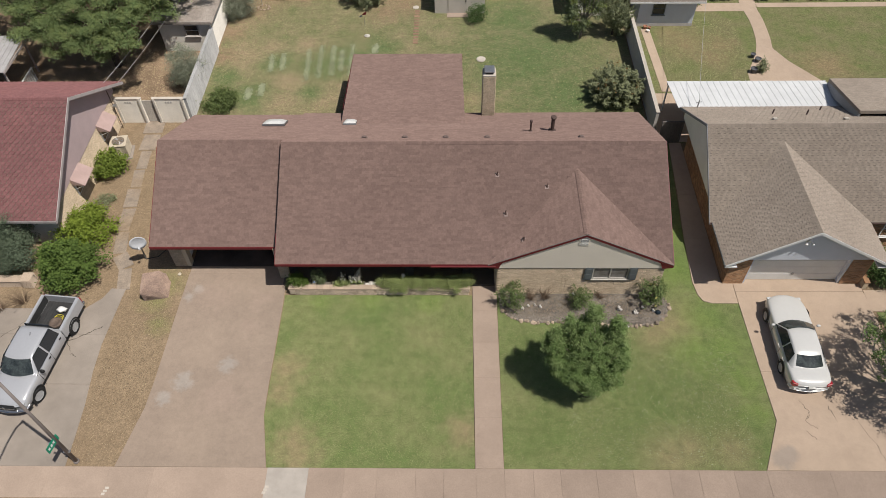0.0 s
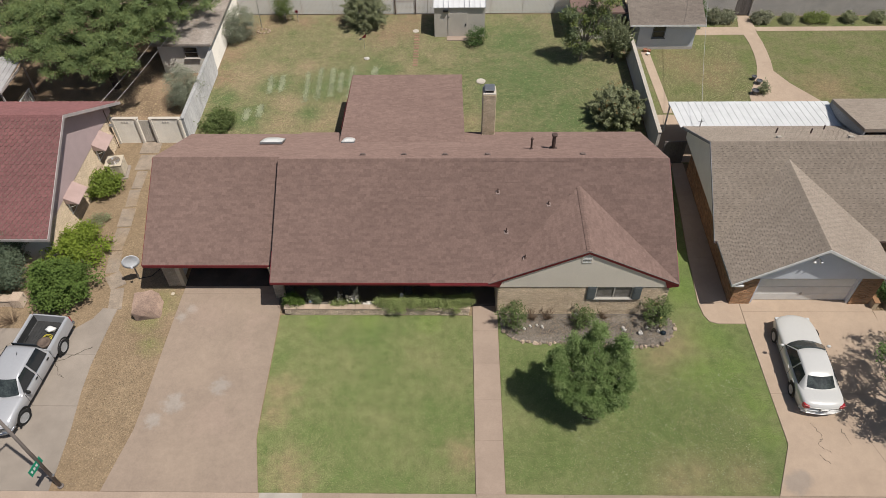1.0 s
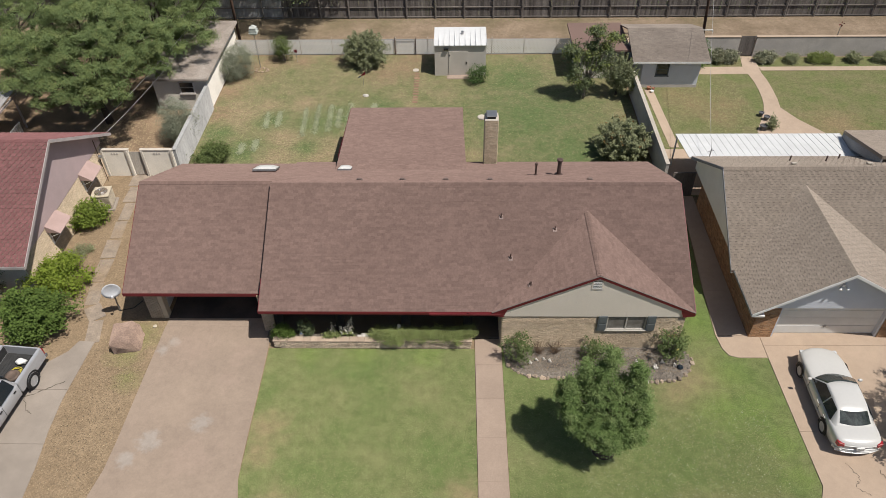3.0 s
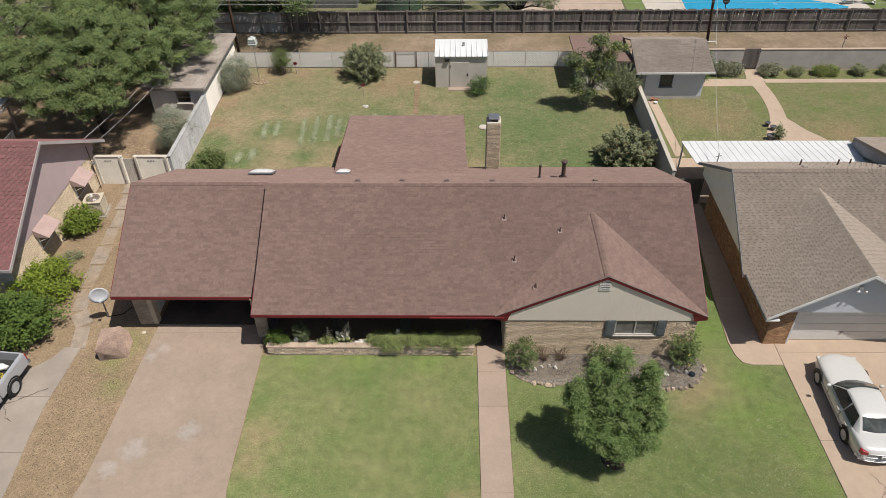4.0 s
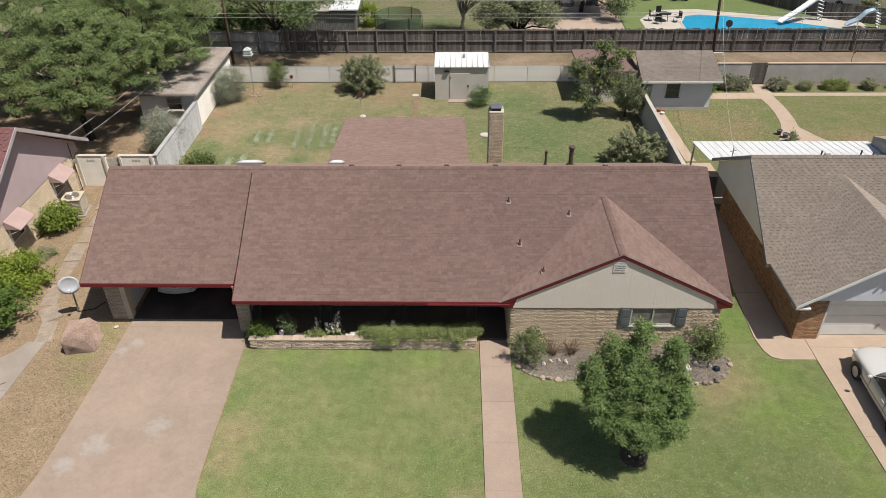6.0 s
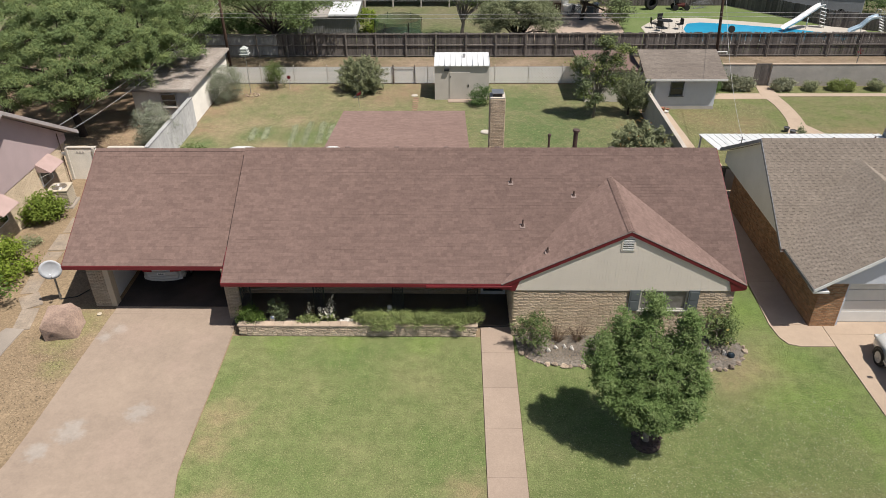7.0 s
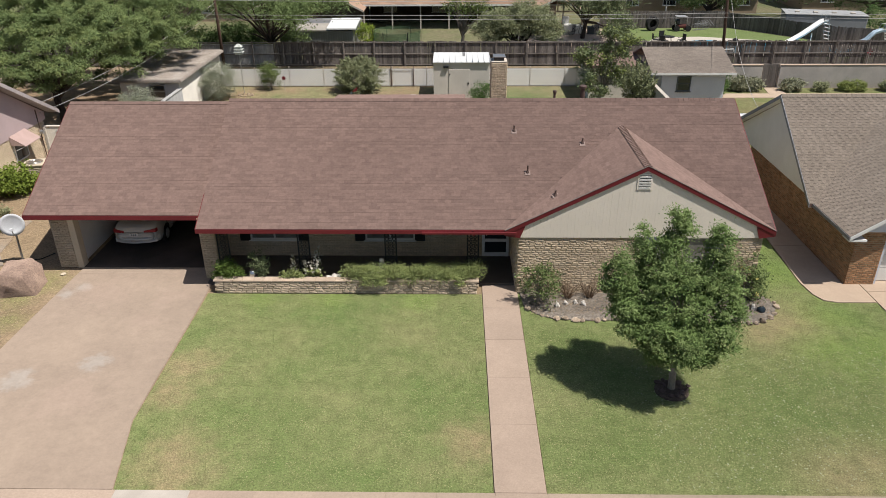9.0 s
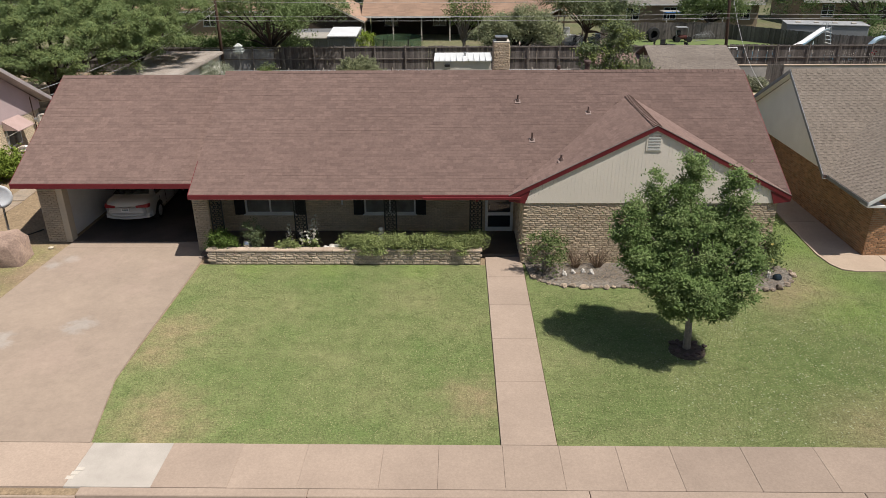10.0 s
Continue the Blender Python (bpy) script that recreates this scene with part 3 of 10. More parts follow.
slab("road", [(-300, -3), (300, -3), (300, 10.6), (-300, 10.6)], -0.105, ASPHALT, "grey asphalt street along the kerb", "road", -0.3)
slab("gutter", [(-300, 10.55), (300, 10.55), (300, 10.98), (-300, 10.98)], -0.09, OLDCONC, "pale concrete gutter along the street kerb", "gutter", -0.3)

# kerb, dropped at the driveways
kerb = thing("kerb", "concrete kerb between sidewalk and street", "kerb", (0, 11.05, 0), kind="structure")
for x0, x1, top in ((-60, -25, 0.03), (-25, -7.9, -0.03), (-7.9, -3.2, 0.03), (-3.2, 2.5, 0.03), (2.5, 8, 0.03), (8, 13.2, 0.03), (13.2, 24.5, -0.03), (24.5, 60, 0.03)):
    Geo().box(x0 + 0.006, x1 - 0.006, 10.95, 11.18, -0.2, top).put("kerb_stone", WALKCONC, kerb, bevel=0.02)

# sidewalk in slabs
walk_row = thing("sidewalk", "pinkish concrete sidewalk slabs beside the street", "sidewalk", (0, 11.9, 0), kind="structure")
joints = [-60, -50, -40, -30, -24.5, -21.0, -17.8, -15.2, -13.2, -8.25, -6.45, -4.88, -3.45, -1.78, -0.57, 0.82, 2.05, 3.29, 4.46, 6.0, 7.58, 9.13, 10.4, 11.9, 13.3, 16.0, 19.0, 22.0, 25.0, 32, 40, 50, 60]
for x0, x1 in zip(joints, joints[1:]):
    m = NEWCONC if x0 == -8.25 else WALKCONC
    Geo().box(x0 + 0.0025, x1 - 0.0025, 11.19, 12.56, -0.12, 0.03 + rng0.uniform(-0.003, 0.003)).put("slab", m, walk_row, "fresh pale concrete slab" if m is NEWCONC else "", bevel=0.004)
# bars where the painted number on the kerb end stands
for px, py in ((-8.32, 11.4), (-15.2, 11.3)):
    plate = Geo()
    for i in range(3):
        plate.box(px + 0.05 * i, px + 0.16 + 0.05 * i, py + 0.13 * i, py + 0.1 + 0.13 * i, 0.034, 0.038)
    plate.put("painted_mark", STUCCO, None, "small white painted bars on the sidewalk", category="marking", group="painted bars on the sidewalk")

# main driveway, in four pours with thin joints
drive = thing("driveway", "wide pinkish concrete driveway with pale patches", "driveway", (-11.6, 18, 0), kind="structure")
for poly in ([(-15.0, 12.58), (-8.34, 12.58), (-8.86, 15.06), (-8.9, 16.6), (-8.93, 20.3), (-8.97, 22.3), (-9.05, 23.2), (-14.22, 23.2), (-14.3, 20.3), (-14.38, 16.6), (-14.45, 15.4)],
             [(-14.2, 23.206), (-9.05, 23.206), (-9.05, 23.72), (-14.2, 23.72)]):
    Geo().prism(ccw(poly), -0.12, 0.03).put("slab", CONC, drive, bevel=0.006)
slab("carport_floor", [(-14.2, 23.735), (-9.1, 23.735), (-9.1, 31.2), (-14.2, 31.2)], 0.035, DARKCONC, "oil-stained concrete carport floor, colour deepened for shade", "floor")

# front walk in slabs
fw = thing("front_walk", "narrow pink concrete walk from sidewalk to porch", "walkway", (1.6, 17, 0), kind="structure")
ys = [12.575, 15.0, 17.05, 19.0, 20.9, 22.45]
for y0, y1 in zip(ys, ys[1:]):
    Geo().box(0.80, 2.03, y0 + 0.003, y1 - 0.003, -0.12, 0.03).put("slab", WALKCONC, fw, bevel=0.008)

# right neighbour's driveway, side strip and entry walk
nd = thing("neighbour_driveway", "tan concrete driveway with cracks beside the lawn", "driveway", (17, 17, 0), kind="structure")
for poly in ([(13.35, 12.58), (25.0, 12.58), (21.5, 15.0), (21.0, 17.4), (14.35, 17.4), (14.4, 14.9)],
             [(14.35, 17.415), (21.0, 17.415), (20.8, 22.1), (14.3, 22.1), (14.3, 21.35)],
             [(14.3, 22.115), (20.8, 22.115), (20.8, 23.0), (14.3, 23.0)],
             [(20.82, 20.9), (30, 20.9), (30, 22.2), (20.82, 22.2)]):
    Geo().prism(ccw(poly), -0.12, 0.03).put("slab", TANCONC, nd, bevel=0.006)
ss = thing("side_path", "concrete strip between house and neighbour's brick wall", "walkway", (13, 27, 0), kind="structure")
for poly in ([(12.95, 21.37), (14.28, 21.37), (14.28, 22.7), (12.24, 22.7), (12.34, 21.9), (12.55, 21.5)],
             [(12.24, 22.715), (13.72, 22.715), (13.72, 25.7), (12.4, 25.7)], [(12.4, 25.715), (13.72, 25.715), (13.72, 29), (12.7, 29)],
             [(12.7, 29.015), (13.72, 29.015), (13.72, 33.4), (13.0, 33.4)]):
    Geo().prism(ccw(poly), -0.12, 0.03).put("slab", TANCONC, ss, bevel=0.006)

CRACK = mat("dark crack dirt", (0.13, 0.11, 0.085), None, 0.95)


def crack(parent, pts, top, w=0.022, seed=0):
    """A thin ragged crack lying on a slab."""
    r = random.Random(seed)
    line = []
    for (xa, ya), (xb, yb) in zip(pts, pts[1:]):
        for k in range(7):
            line.append((xa + (xb - xa) * k / 7 + r.uniform(-0.05, 0.05), ya + (yb - ya) * k / 7 + r.uniform(-0.05, 0.05)))
    line.append(pts[-1])
    g = Geo()
    for (xa, ya), (xb, yb) in zip(line, line[1:]):
        d = Vector((yb - ya, xa - xb)).normalized() * w * r.uniform(0.3, 1.0)
        g.quad((xa - d.x, ya - d.y, top), (xa + d.x, ya + d.y, top), (xb + d.x, yb + d.y, top), (xb - d.x, yb - d.y, top))
    g.put("crack", CRACK, parent)


crack(nd, [(15.7, 15.9), (16.0, 15.3), (15.7, 14.9), (16.1, 14.5)], 0.034, 0.013, 1)
crack(nd, [(16.9, 15.6), (17.1, 14.9)], 0.034, 0.014, 2)
crack(nd, [(15.6, 14.4), (15.9, 14.0)], 0.034, 0.013, 3)
crack(nd, [(17.6, 15.8), (18.4, 13.9), (18.6, 12.7)], 0.034, 0.008, 4)
# left neighbour's driveway
ld = thing("left_driveway", "old cracked grey concrete driveway under the pickup", "driveway", (-20.5, 17, 0), kind="structure")
for poly in ([(-26, 12.58), (-17.2, 12.58), (-17.22, 13.8), (-17.3, 15.5), (-17.42, 16.6), (-26, 16.6)],
             [(-26, 16.62), (-17.42, 16.62), (-17.5, 17.3), (-17.56, 18.85), (-17.53, 19.4), (-26, 19.4)], [(-26, 19.42), (-17.53, 19.42), (-17.46, 20.5), (-17.4, 21.6), (-17.35, 22.2), (-18.1, 22.25), (-18.4, 21.6), (-19.1, 20.95), (-26, 21.0)]):
    Geo().prism(ccw(poly), -0.12, 0.02).put("slab", OLDCONC, ld, bevel=0.006)
crack(ld, [(-17.8, 19.9), (-18.5, 19.4), (-19.6, 18.9), (-21.5, 18.4)], 0.024, 0.03, 7)
crack(ld, [(-19.3, 19.0), (-18.9, 18.3), (-18.6, 18.1)], 0.024, 0.02, 8)
crack(ld, [(-21.6, 20.4), (-23.0, 19.0)], 0.024, 0.02, 9)
lp = thing("left_path", "uneven concrete slabs of a narrow side path", "path", (-18.9, 29, 0), kind="structure")
path = [(-17.5, 22.1), (-17.75, 23.6), (-18.35, 24.6), (-18.75, 26.2), (-18.85, 28.0), (-19.0, 29.6), (-19.1, 31.2), (-19.15, 32.8), (-19.25, 34.4), (-19.35, 35.7)]
for i, ((xa, ya), (xb, yb)) in enumerate(zip(path, path[1:])):
    w = rng0.uniform(0.31, 0.41) + (0.2 if i > 6 else 0.0)
    m = Matrix.Translation(((xa + xb) / 2, (ya + yb) / 2, 0)) @ pose(0, 0, 0, rng0.uniform(-0.8, 0.8), rng0.uniform(-0.8, 0.8), math.degrees(math.atan2(yb - ya, xb - xa)) + rng0.uniform(-6, 6))
    ln = math.hypot(xb - xa, yb - ya) / 2 - rng0.uniform(0.03, 0.1)
    Geo().box(-ln, ln, -w, w, -0.1, 0.015, m).put("slab", PATHCONC, lp, bevel=0.01)

# lawns
LAWN_L = [(-8.32, 12.58), (0.78, 12.58), (0.78, 21.845), (-8.9, 21.845), (-8.84, 15.06)]
LAWN_R = [(2.05, 12.58), (13.33, 12.58), (14.38, 14.9), (14.28, 21.36), (12.95, 21.36), (12.53, 21.5), (12.32, 21.9), (12.22, 22.7), (12.4, 26), (12.98, 33.3), (10.3, 33.3), (10.3, 22.0), (2.05, 22.0)]
slab("lawn", LAWN_L, 0.0, LAWN, "mown green front lawn with dry patches", "lawn")
slab("lawn", LAWN_R, 0.0, LAWN, "mown green front lawn round a young tree", "lawn")
slab("backyard_lawn", [(-16.9, 33.0), (12.0, 33.0), (12.0, 50.95), (-16.9, 50.95)], 0.0, YARD, "patchy green and straw backyard lawn", "lawn")
slab("neighbour_lawn", [(12.3, 33.4), (60, 33.4), (60, 50.4), (12.3, 50.4)], 0.0, NYARD, "dry mown lawn behind the neighbour's house", "lawn")
slab("neighbour_front_lawn", [(21.6, 15.0), (25.0, 12.6), (60, 12.6), (60, 20.85), (21.05, 20.85)], 0.0, LAWN, "front lawn of the neighbouring house", "lawn")
slab("shaded_yard", [(-60, 36.3), (-21.2, 36.3), (-17.2, 36.3), (-17.2, 51.0), (-60, 51.0)], 0.0, LITTER, "leaf-littered soil under large trees", "ground")
slab("alley", [(-80, 51.3), (80, 51.3), (80, 57.3), (-80, 57.3)], 0.0, ALLEY, "tan dirt alley between the back fences", "road")
slab("alley_track", [(-80, 52.6), (80, 52.6), (80, 53.7), (-80, 53.7)], 0.006, TANCONC, "pale worn wheel track in the alley", "road")
slab("far_lawn", [(-80, 57.6), (80, 57.6), (80, 140), (-80, 140)], 0.0, FARLAWN, "green and dry yards behind the alley fence", "lawn")

# neighbour's curving garden path
np_ = thing("garden_path", "curving tan concrete path over the neighbour's lawn", "path", (20, 45, 0), kind="structure")
for poly in ([(17.5, 47.8), (21.2, 47.8), (21.12, 48.87), (17.5, 48.87)], [(22.3, 48.3), (60, 48.3), (60, 48.87), (22.3, 48.87)],
             [(21.2, 47.8), (22.22, 48.0), (22.31, 48.95), (22.26, 50.45), (21.38, 50.45), (21.12, 48.95)],
             [(21.2, 47.8), (21.3, 46.6), (21.27, 45.5), (22.27, 45.5), (22.3, 46.8), (22.22, 48.0)],
             [(21.27, 45.5), (21.17, 44.4), (21.0, 43.5), (22.02, 43.15), (22.19, 44.3), (22.27, 45.5)],
             [(21.0, 43.5), (20.75, 42.7), (20.44, 42.0), (21.6, 41.2), (21.88, 42.3), (22.02, 43.15)],
             [(20.44, 42.0), (20.0, 41.1), (19.6, 40.3), (19.3, 36.8), (20.6, 36.8), (21.1, 39.6), (21.6, 41.2)],
             [(22.02, 43.15), (21.88, 42.3), (21.6, 41.2), (21.1, 39.6), (20.6, 36.8), (26.2, 36.8), (23.75, 40.2), (22.72, 41.65)],
             [(13.25, 45.6), (13.5, 38.4), (14.1, 38.4), (13.85, 45.6)], [(12.4, 36.5), (14.9, 36.5), (14.9, 38.2), (12.4, 38.2)]):
    Geo().prism(ccw(poly), -0.1, 0.02 + rng0.uniform(0, 0.004)).put("slab", TANCONC, np_)

# patio paving under the neighbour's white roof
slab("patio", [(12.35, 33.5), (25, 33.5), (25, 36.7), (12.35, 36.7)], 0.026, TANCONC, "concrete patio under a white metal roof", "patio")
# stepping stones to the shed
STEPBRICK = mat("worn red brick", (0.30, 0.185, 0.125), (0.235, 0.145, 0.1), 0.92, 2, 25, 0.2, 0.3, rand=0.15)
for i in range(12):
    y = 43.9 + i * 0.37 + rng0.uniform(-0.03, 0.03)
    w = rng0.uniform(0.16, 0.21)
    Geo().box(-2.98 - w, -2.98 + w, y, y + rng0.uniform(0.2, 0.27), -0.05, 0.016).put("stepping_stone", STEPBRICK, None, "worn red-brown stepping brick set in the grass", category="stepping stone", group="stones to the shed", bevel=0.012)
Geo().lathe([(0.22, -0.03), (0.24, 0.02), (0.2, 0.045)], 18, Matrix.Translation((-3.1, 48.55, 0))).put("stepping_stone", STUCCO, None, "round pale stepping stone in the grass", category="stepping stone", group="stones to the shed", smooth=False)
Geo().lathe([(0.3, -0.03), (0.32, 0.05), (0.25, 0.09), (0.08, 0.1)], 18, Matrix.Translation((1.66, 42.0, 0))).put("well_cover", STUCCO, None, "round pale concrete cover set in the lawn", category="cover")


def grass(name, region, count, seed, label, h=0.02):
    """Short blades strewn over an outline."""
    r = np.random.default_rng(seed)
    poly = np.array(region)
    lo, hi = poly.min(0), poly.max(0)
    p = r.uniform(lo, hi, size=(count * 2, 2))
    inside = np.zeros(len(p), bool)
    for i in range(len(poly)):
        (xa, ya), (xb, yb) = poly[i - 1], poly[i]
        cross = ((ya > p[:, 1]) != (yb > p[:, 1])) & (p[:, 0] < (xb - xa) * (p[:, 1] - ya) / (yb - ya + 1e-12) + xa)
        inside ^= cross
    p = p[inside][:count]
    n = len(p)
    a = r.uniform(0, 2 * math.pi, n)
    hh = h * r.uniform(0.5, 1.4, n)
    lean = r.normal(size=(n, 2)) * 0.02
    w = 0.008
    d = np.stack([np.cos(a), np.sin(a)], 1) * w
    z0 = np.full((n, 1), -0.002)
    v = np.stack([np.hstack([p - d, z0]), np.hstack([p + d, z0]), np.hstack([p + lean, hh[:, None]])], 1).reshape(-1, 3)
    me = bpy.data.meshes.new(name)
    me.vertices.add(3 * n)
    me.vertices.foreach_set("co", v.ravel())
    me.loops.add(3 * n)
    me.loops.foreach_set("vertex_index", np.arange(3 * n, dtype=np.int32))
    me.polygons.add(n)
    me.polygons.foreach_set("loop_start", np.arange(0, 3 * n, 3, dtype=np.int32))
    me.update(calc_edges=True)
    me.materials.append(LAWN)
    return tagged(new(name, me), label, "grass", "", "stuff")


def flecks(name, p, size, material, seed, label):
    """Loose dry blades lying on the turf."""
    r = np.random.default_rng(seed)
    z = np.full((len(p), 1), 0.012 if name != "soil_crumbs" else 0.042)
    return tagged(leaf_cloud(name, np.hstack([p, z]), size, material, None, seed, 7.0, 1.8), label, "grass", "", "stuff")


PALEBLADE = leaf_mat("pale dry blades", (0.27, 0.26, 0.12), (0.40, 0.37, 0.20), 0.7, 0.2)
WEEDBLADE = leaf_mat("olive weed blades", (0.17, 0.175, 0.08), (0.27, 0.25, 0.13), 0.6, 0.2)
CLIPPING = leaf_mat("pale clippings", (0.30, 0.325, 0.195), (0.38, 0.40, 0.26), 0.7, 0.2)
STRAWBIT = leaf_mat("pale straw bits", (0.33, 0.25, 0.15), (0.45, 0.35, 0.22), 0.7, 0.1)
DARKLITTER = leaf_mat("brown litter", (0.14, 0.105, 0.07), (0.34, 0.26, 0.18), 0.7, 0.05)
rf = np.random.default_rng(8)
flecks("dry_grass", rf.uniform((-8.3, 12.7), (0.7, 21.8), (14000, 2)), 0.019, PALEBLADE, 81, "pale dry blades scattered over the front lawn")
flecks("dry_grass", rf.uniform((2.1, 12.7), (13.2, 19.9), (14000, 2)), 0.019, PALEBLADE, 82, "pale dry blades scattered over the front lawn")
flecks("dry_grass", rf.uniform((5.0, 12.7), (13.2, 18.5), (900, 2)), 0.034, CLIPPING, 94, "pale bits scattered over the front lawn")
flecks("straw", np.vstack([rf.uniform((-17.2, 12.8), (-14.6, 22.6), (1900, 2)), rf.uniform((-20.5, 25.0), (-16.0, 34.5), (1900, 2))]), 0.028, STRAWBIT, 83, "pale straw bits over the dirt strip")
flecks("fallen_leaves", np.vstack([rf.uniform((-17.2, 12.8), (-14.6, 22.6), (900, 2)), rf.uniform((-20.5, 25.0), (-16.0, 34.5), (900, 2))]), 0.03, DARKLITTER, 93, "brown leaf bits over the dirt strip")
flecks("fallen_leaves", rf.uniform((-24.0, 36.5), (-17.3, 43.0), (2600, 2)), 0.07, STRAWBIT, 84, "dry fallen leaves under the large trees")
rows_ = [((-10.44, 43.18), (-10.24, 39.82)), ((-9.59, 43.73), (-9.47, 40.08)), ((-8.74, 43.73), (-8.61, 40.33)), ((-8.1, 43.16), (-7.97, 40.85)), ((-7.41, 43.86), (-7.32, 40.32)), ((-12.95, 42.64), (-12.85, 40.88)), ((-12.13, 42.77), (-12.11, 41.01)), ((-13.94, 38.83), (-13.88, 37.84)), ((-13.12, 39.33), (-13.08, 38.2)), ((-5.75, 43.7), (-5.82, 42.86))]
flecks("dry_grass", rf.uniform((-16.8, 33.2), (11.9, 50.8), (12000, 2)), 0.038, PALEBLADE, 86, "pale dry tufts over the backyard lawn")
flecks("green_grass", rf.uniform((-16.8, 33.2), (11.9, 50.8), (12000, 2)), 0.035, GRASS_BLADE, 87, "green tufts over the backyard lawn")
flecks("dry_grass", rf.uniform((14.2, 38.5), (20.0, 46.8), (9000, 2)), 0.038, PALEBLADE, 88, "pale dry tufts over the neighbour's lawn")
flecks("fallen_leaves", rf.uniform((-22.0, 51.4), (24.0, 57.2), (6000, 2)), 0.045, DARKLITTER, 89, "brown leaf litter strewn along the alley")
flecks("fallen_leaves", rf.uniform((-18.6, 53.6), (-11.8, 57.3), (2600, 2)), 0.06, DARKLITTER, 90, "thick brown leaf litter under the alley tree")
flecks("green_grass", np.vstack([rf.normal((0, 51.9), (14, 0.32), (5200, 2)), rf.normal((0, 56.9), (16, 0.3), (2600, 2))]), 0.05, WEEDBLADE, 95, "olive weeds along the alley's edges")
flecks("soil_crumbs", rf.uniform((2.4, 20.5), (10.4, 21.85), (1500, 2)) , 0.035, DARKLITTER, 90, "dark crumbs and chips over the bed soil")
cp = []
for (xa, ya), (xb, yb) in rows_:
    k = rf.random((700, 1))
    cp.append(np.array([[xa, ya]]) * (1 - k) + np.array([[xb, yb]]) * k + rf.normal(size=(700, 2)) * (0.11, 0.14))
flecks("grass_clippings", np.vstack(cp), 0.045, CLIPPING, 85, "rows of pale grass clippings in the backyard")
grass("grass", LAWN_L, 100000, 3, "short mown grass blades of the front lawn")
grass("grass", LAWN_R, 120000, 4, "short mown grass blades of the front lawn")

# ---- the main house ----
rng1 = random.Random(11)
house = thing("house", "long single-storey brick house with brown shingle roof", "house", (-2.5, 27.2, 0))
EAVE_Y, EAVE_Z, RIDGE_Y, RIDGE_Z = 21.92, 2.48, 27.52, 5.45
XL, XR, XC = -8.99, 10.57, -15.52          # main roof's left and right, carport's left
CE_Y, CE_Z, CR_Y, CR_Z = 23.02, 2.49, 27.95, 5.22
APEX_X, APEX_Y, APEX_Z = 6.04, 21.87, 4.79
REAR_Y, REAR_Z = 33.05, 2.72
ADD_Y, ADD_Z = 39.08, 2.56
TH = 0.13


def roof_slab(name, pts, parent, thick=TH, material=DECK):
    n = len(pts)
    g = Geo()
    g.add([Vector(p) for p in pts] + [Vector(p) - Vector((0, 0, thick)) for p in pts],
          [tuple(range(n)), tuple(range(2 * n - 1, n - 1, -1))] + [(i, i + n, (i + 1) % n + n, (i + 1) % n) for i in range(n)])
    return g.put(name, material, parent)


roof_slab("roof", [(XL, EAVE_Y, EAVE_Z), (XR, EAVE_Y, EAVE_Z), (XR, RIDGE_Y, RIDGE_Z), (XL, RIDGE_Y, RIDGE_Z)], house)
roof_slab("roof", [(XR, REAR_Y, REAR_Z), (XL, REAR_Y, REAR_Z), (XL, RIDGE_Y, RIDGE_Z), (XR, RIDGE_Y, RIDGE_Z)], house)
roof_slab("carport_roof", [(XC, CE_Y, CE_Z), (XL, CE_Y, CE_Z), (XL, CR_Y, CR_Z), (XC, CR_Y, CR_Z)], house)
roof_slab("carport_roof", [(XL, REAR_Y, REAR_Z - 0.1), (XC, REAR_Y, REAR_Z - 0.1), (XC, CR_Y, CR_Z), (XL, CR_Y, CR_Z)], house)
ADD_MEET = (30.4, 3.88)
roof_slab("addition_roof", [(0.3, ADD_Y, ADD_Z), (-6.64, ADD_Y, ADD_Z), (-6.45, ADD_MEET[0], ADD_MEET[1]), (0.45, ADD_MEET[0], ADD_MEET[1])], house)
VAL_Y = EAVE_Y + (APEX_Z - EAVE_Z) * (RIDGE_Y - EAVE_Y) / (RIDGE_Z - EAVE_Z)
GXL = 2 * APEX_X - XR
roof_slab("gable_roof", [(GXL, APEX_Y, EAVE_Z), (APEX_X, APEX_Y, APEX_Z), (APEX_X, VAL_Y, APEX_Z), (GXL, EAVE_Y + 0.02, EAVE_Z)], house)
roof_slab("gable_roof", [(APEX_X, APEX_Y, APEX_Z), (XR, APEX_Y, EAVE_Z), (XR, EAVE_Y + 0.02, EAVE_Z), (APEX_X, VAL_Y, APEX_Z)], house)


def cover(pts, u, v_from, rng, skip=None, mat_=SHINGLE, parent=house, step=0.145, widths=(0.14, 0.42), scallop=False, start=0, thick=0.0032, dashes=False):
    """A shingle cover on the plane through pts (eave point first); returns its slope."""
    o = Vector(pts[0])
    u = Vector(u)
    nrm = (Vector(pts[1]) - o).cross(Vector(pts[2]) - o).normalized()
    v = nrm.cross(u).normalized()
    if v.z < 0:
        v = -v
    s = Slope(o, u, v)
    s.o = s.o + s.n * 0.004
    g = Geo()
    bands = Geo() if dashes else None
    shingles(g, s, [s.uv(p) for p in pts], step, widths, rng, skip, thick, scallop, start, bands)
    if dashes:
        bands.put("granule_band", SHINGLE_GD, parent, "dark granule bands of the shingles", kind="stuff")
    g.put("shingle_cover", mat_, parent, kind="stuff")
    return s


def under_gable(p):
    return p.z < APEX_Z - (APEX_Z - EAVE_Z) / (XR - APEX_X) * abs(p.x - APEX_X) - 0.06


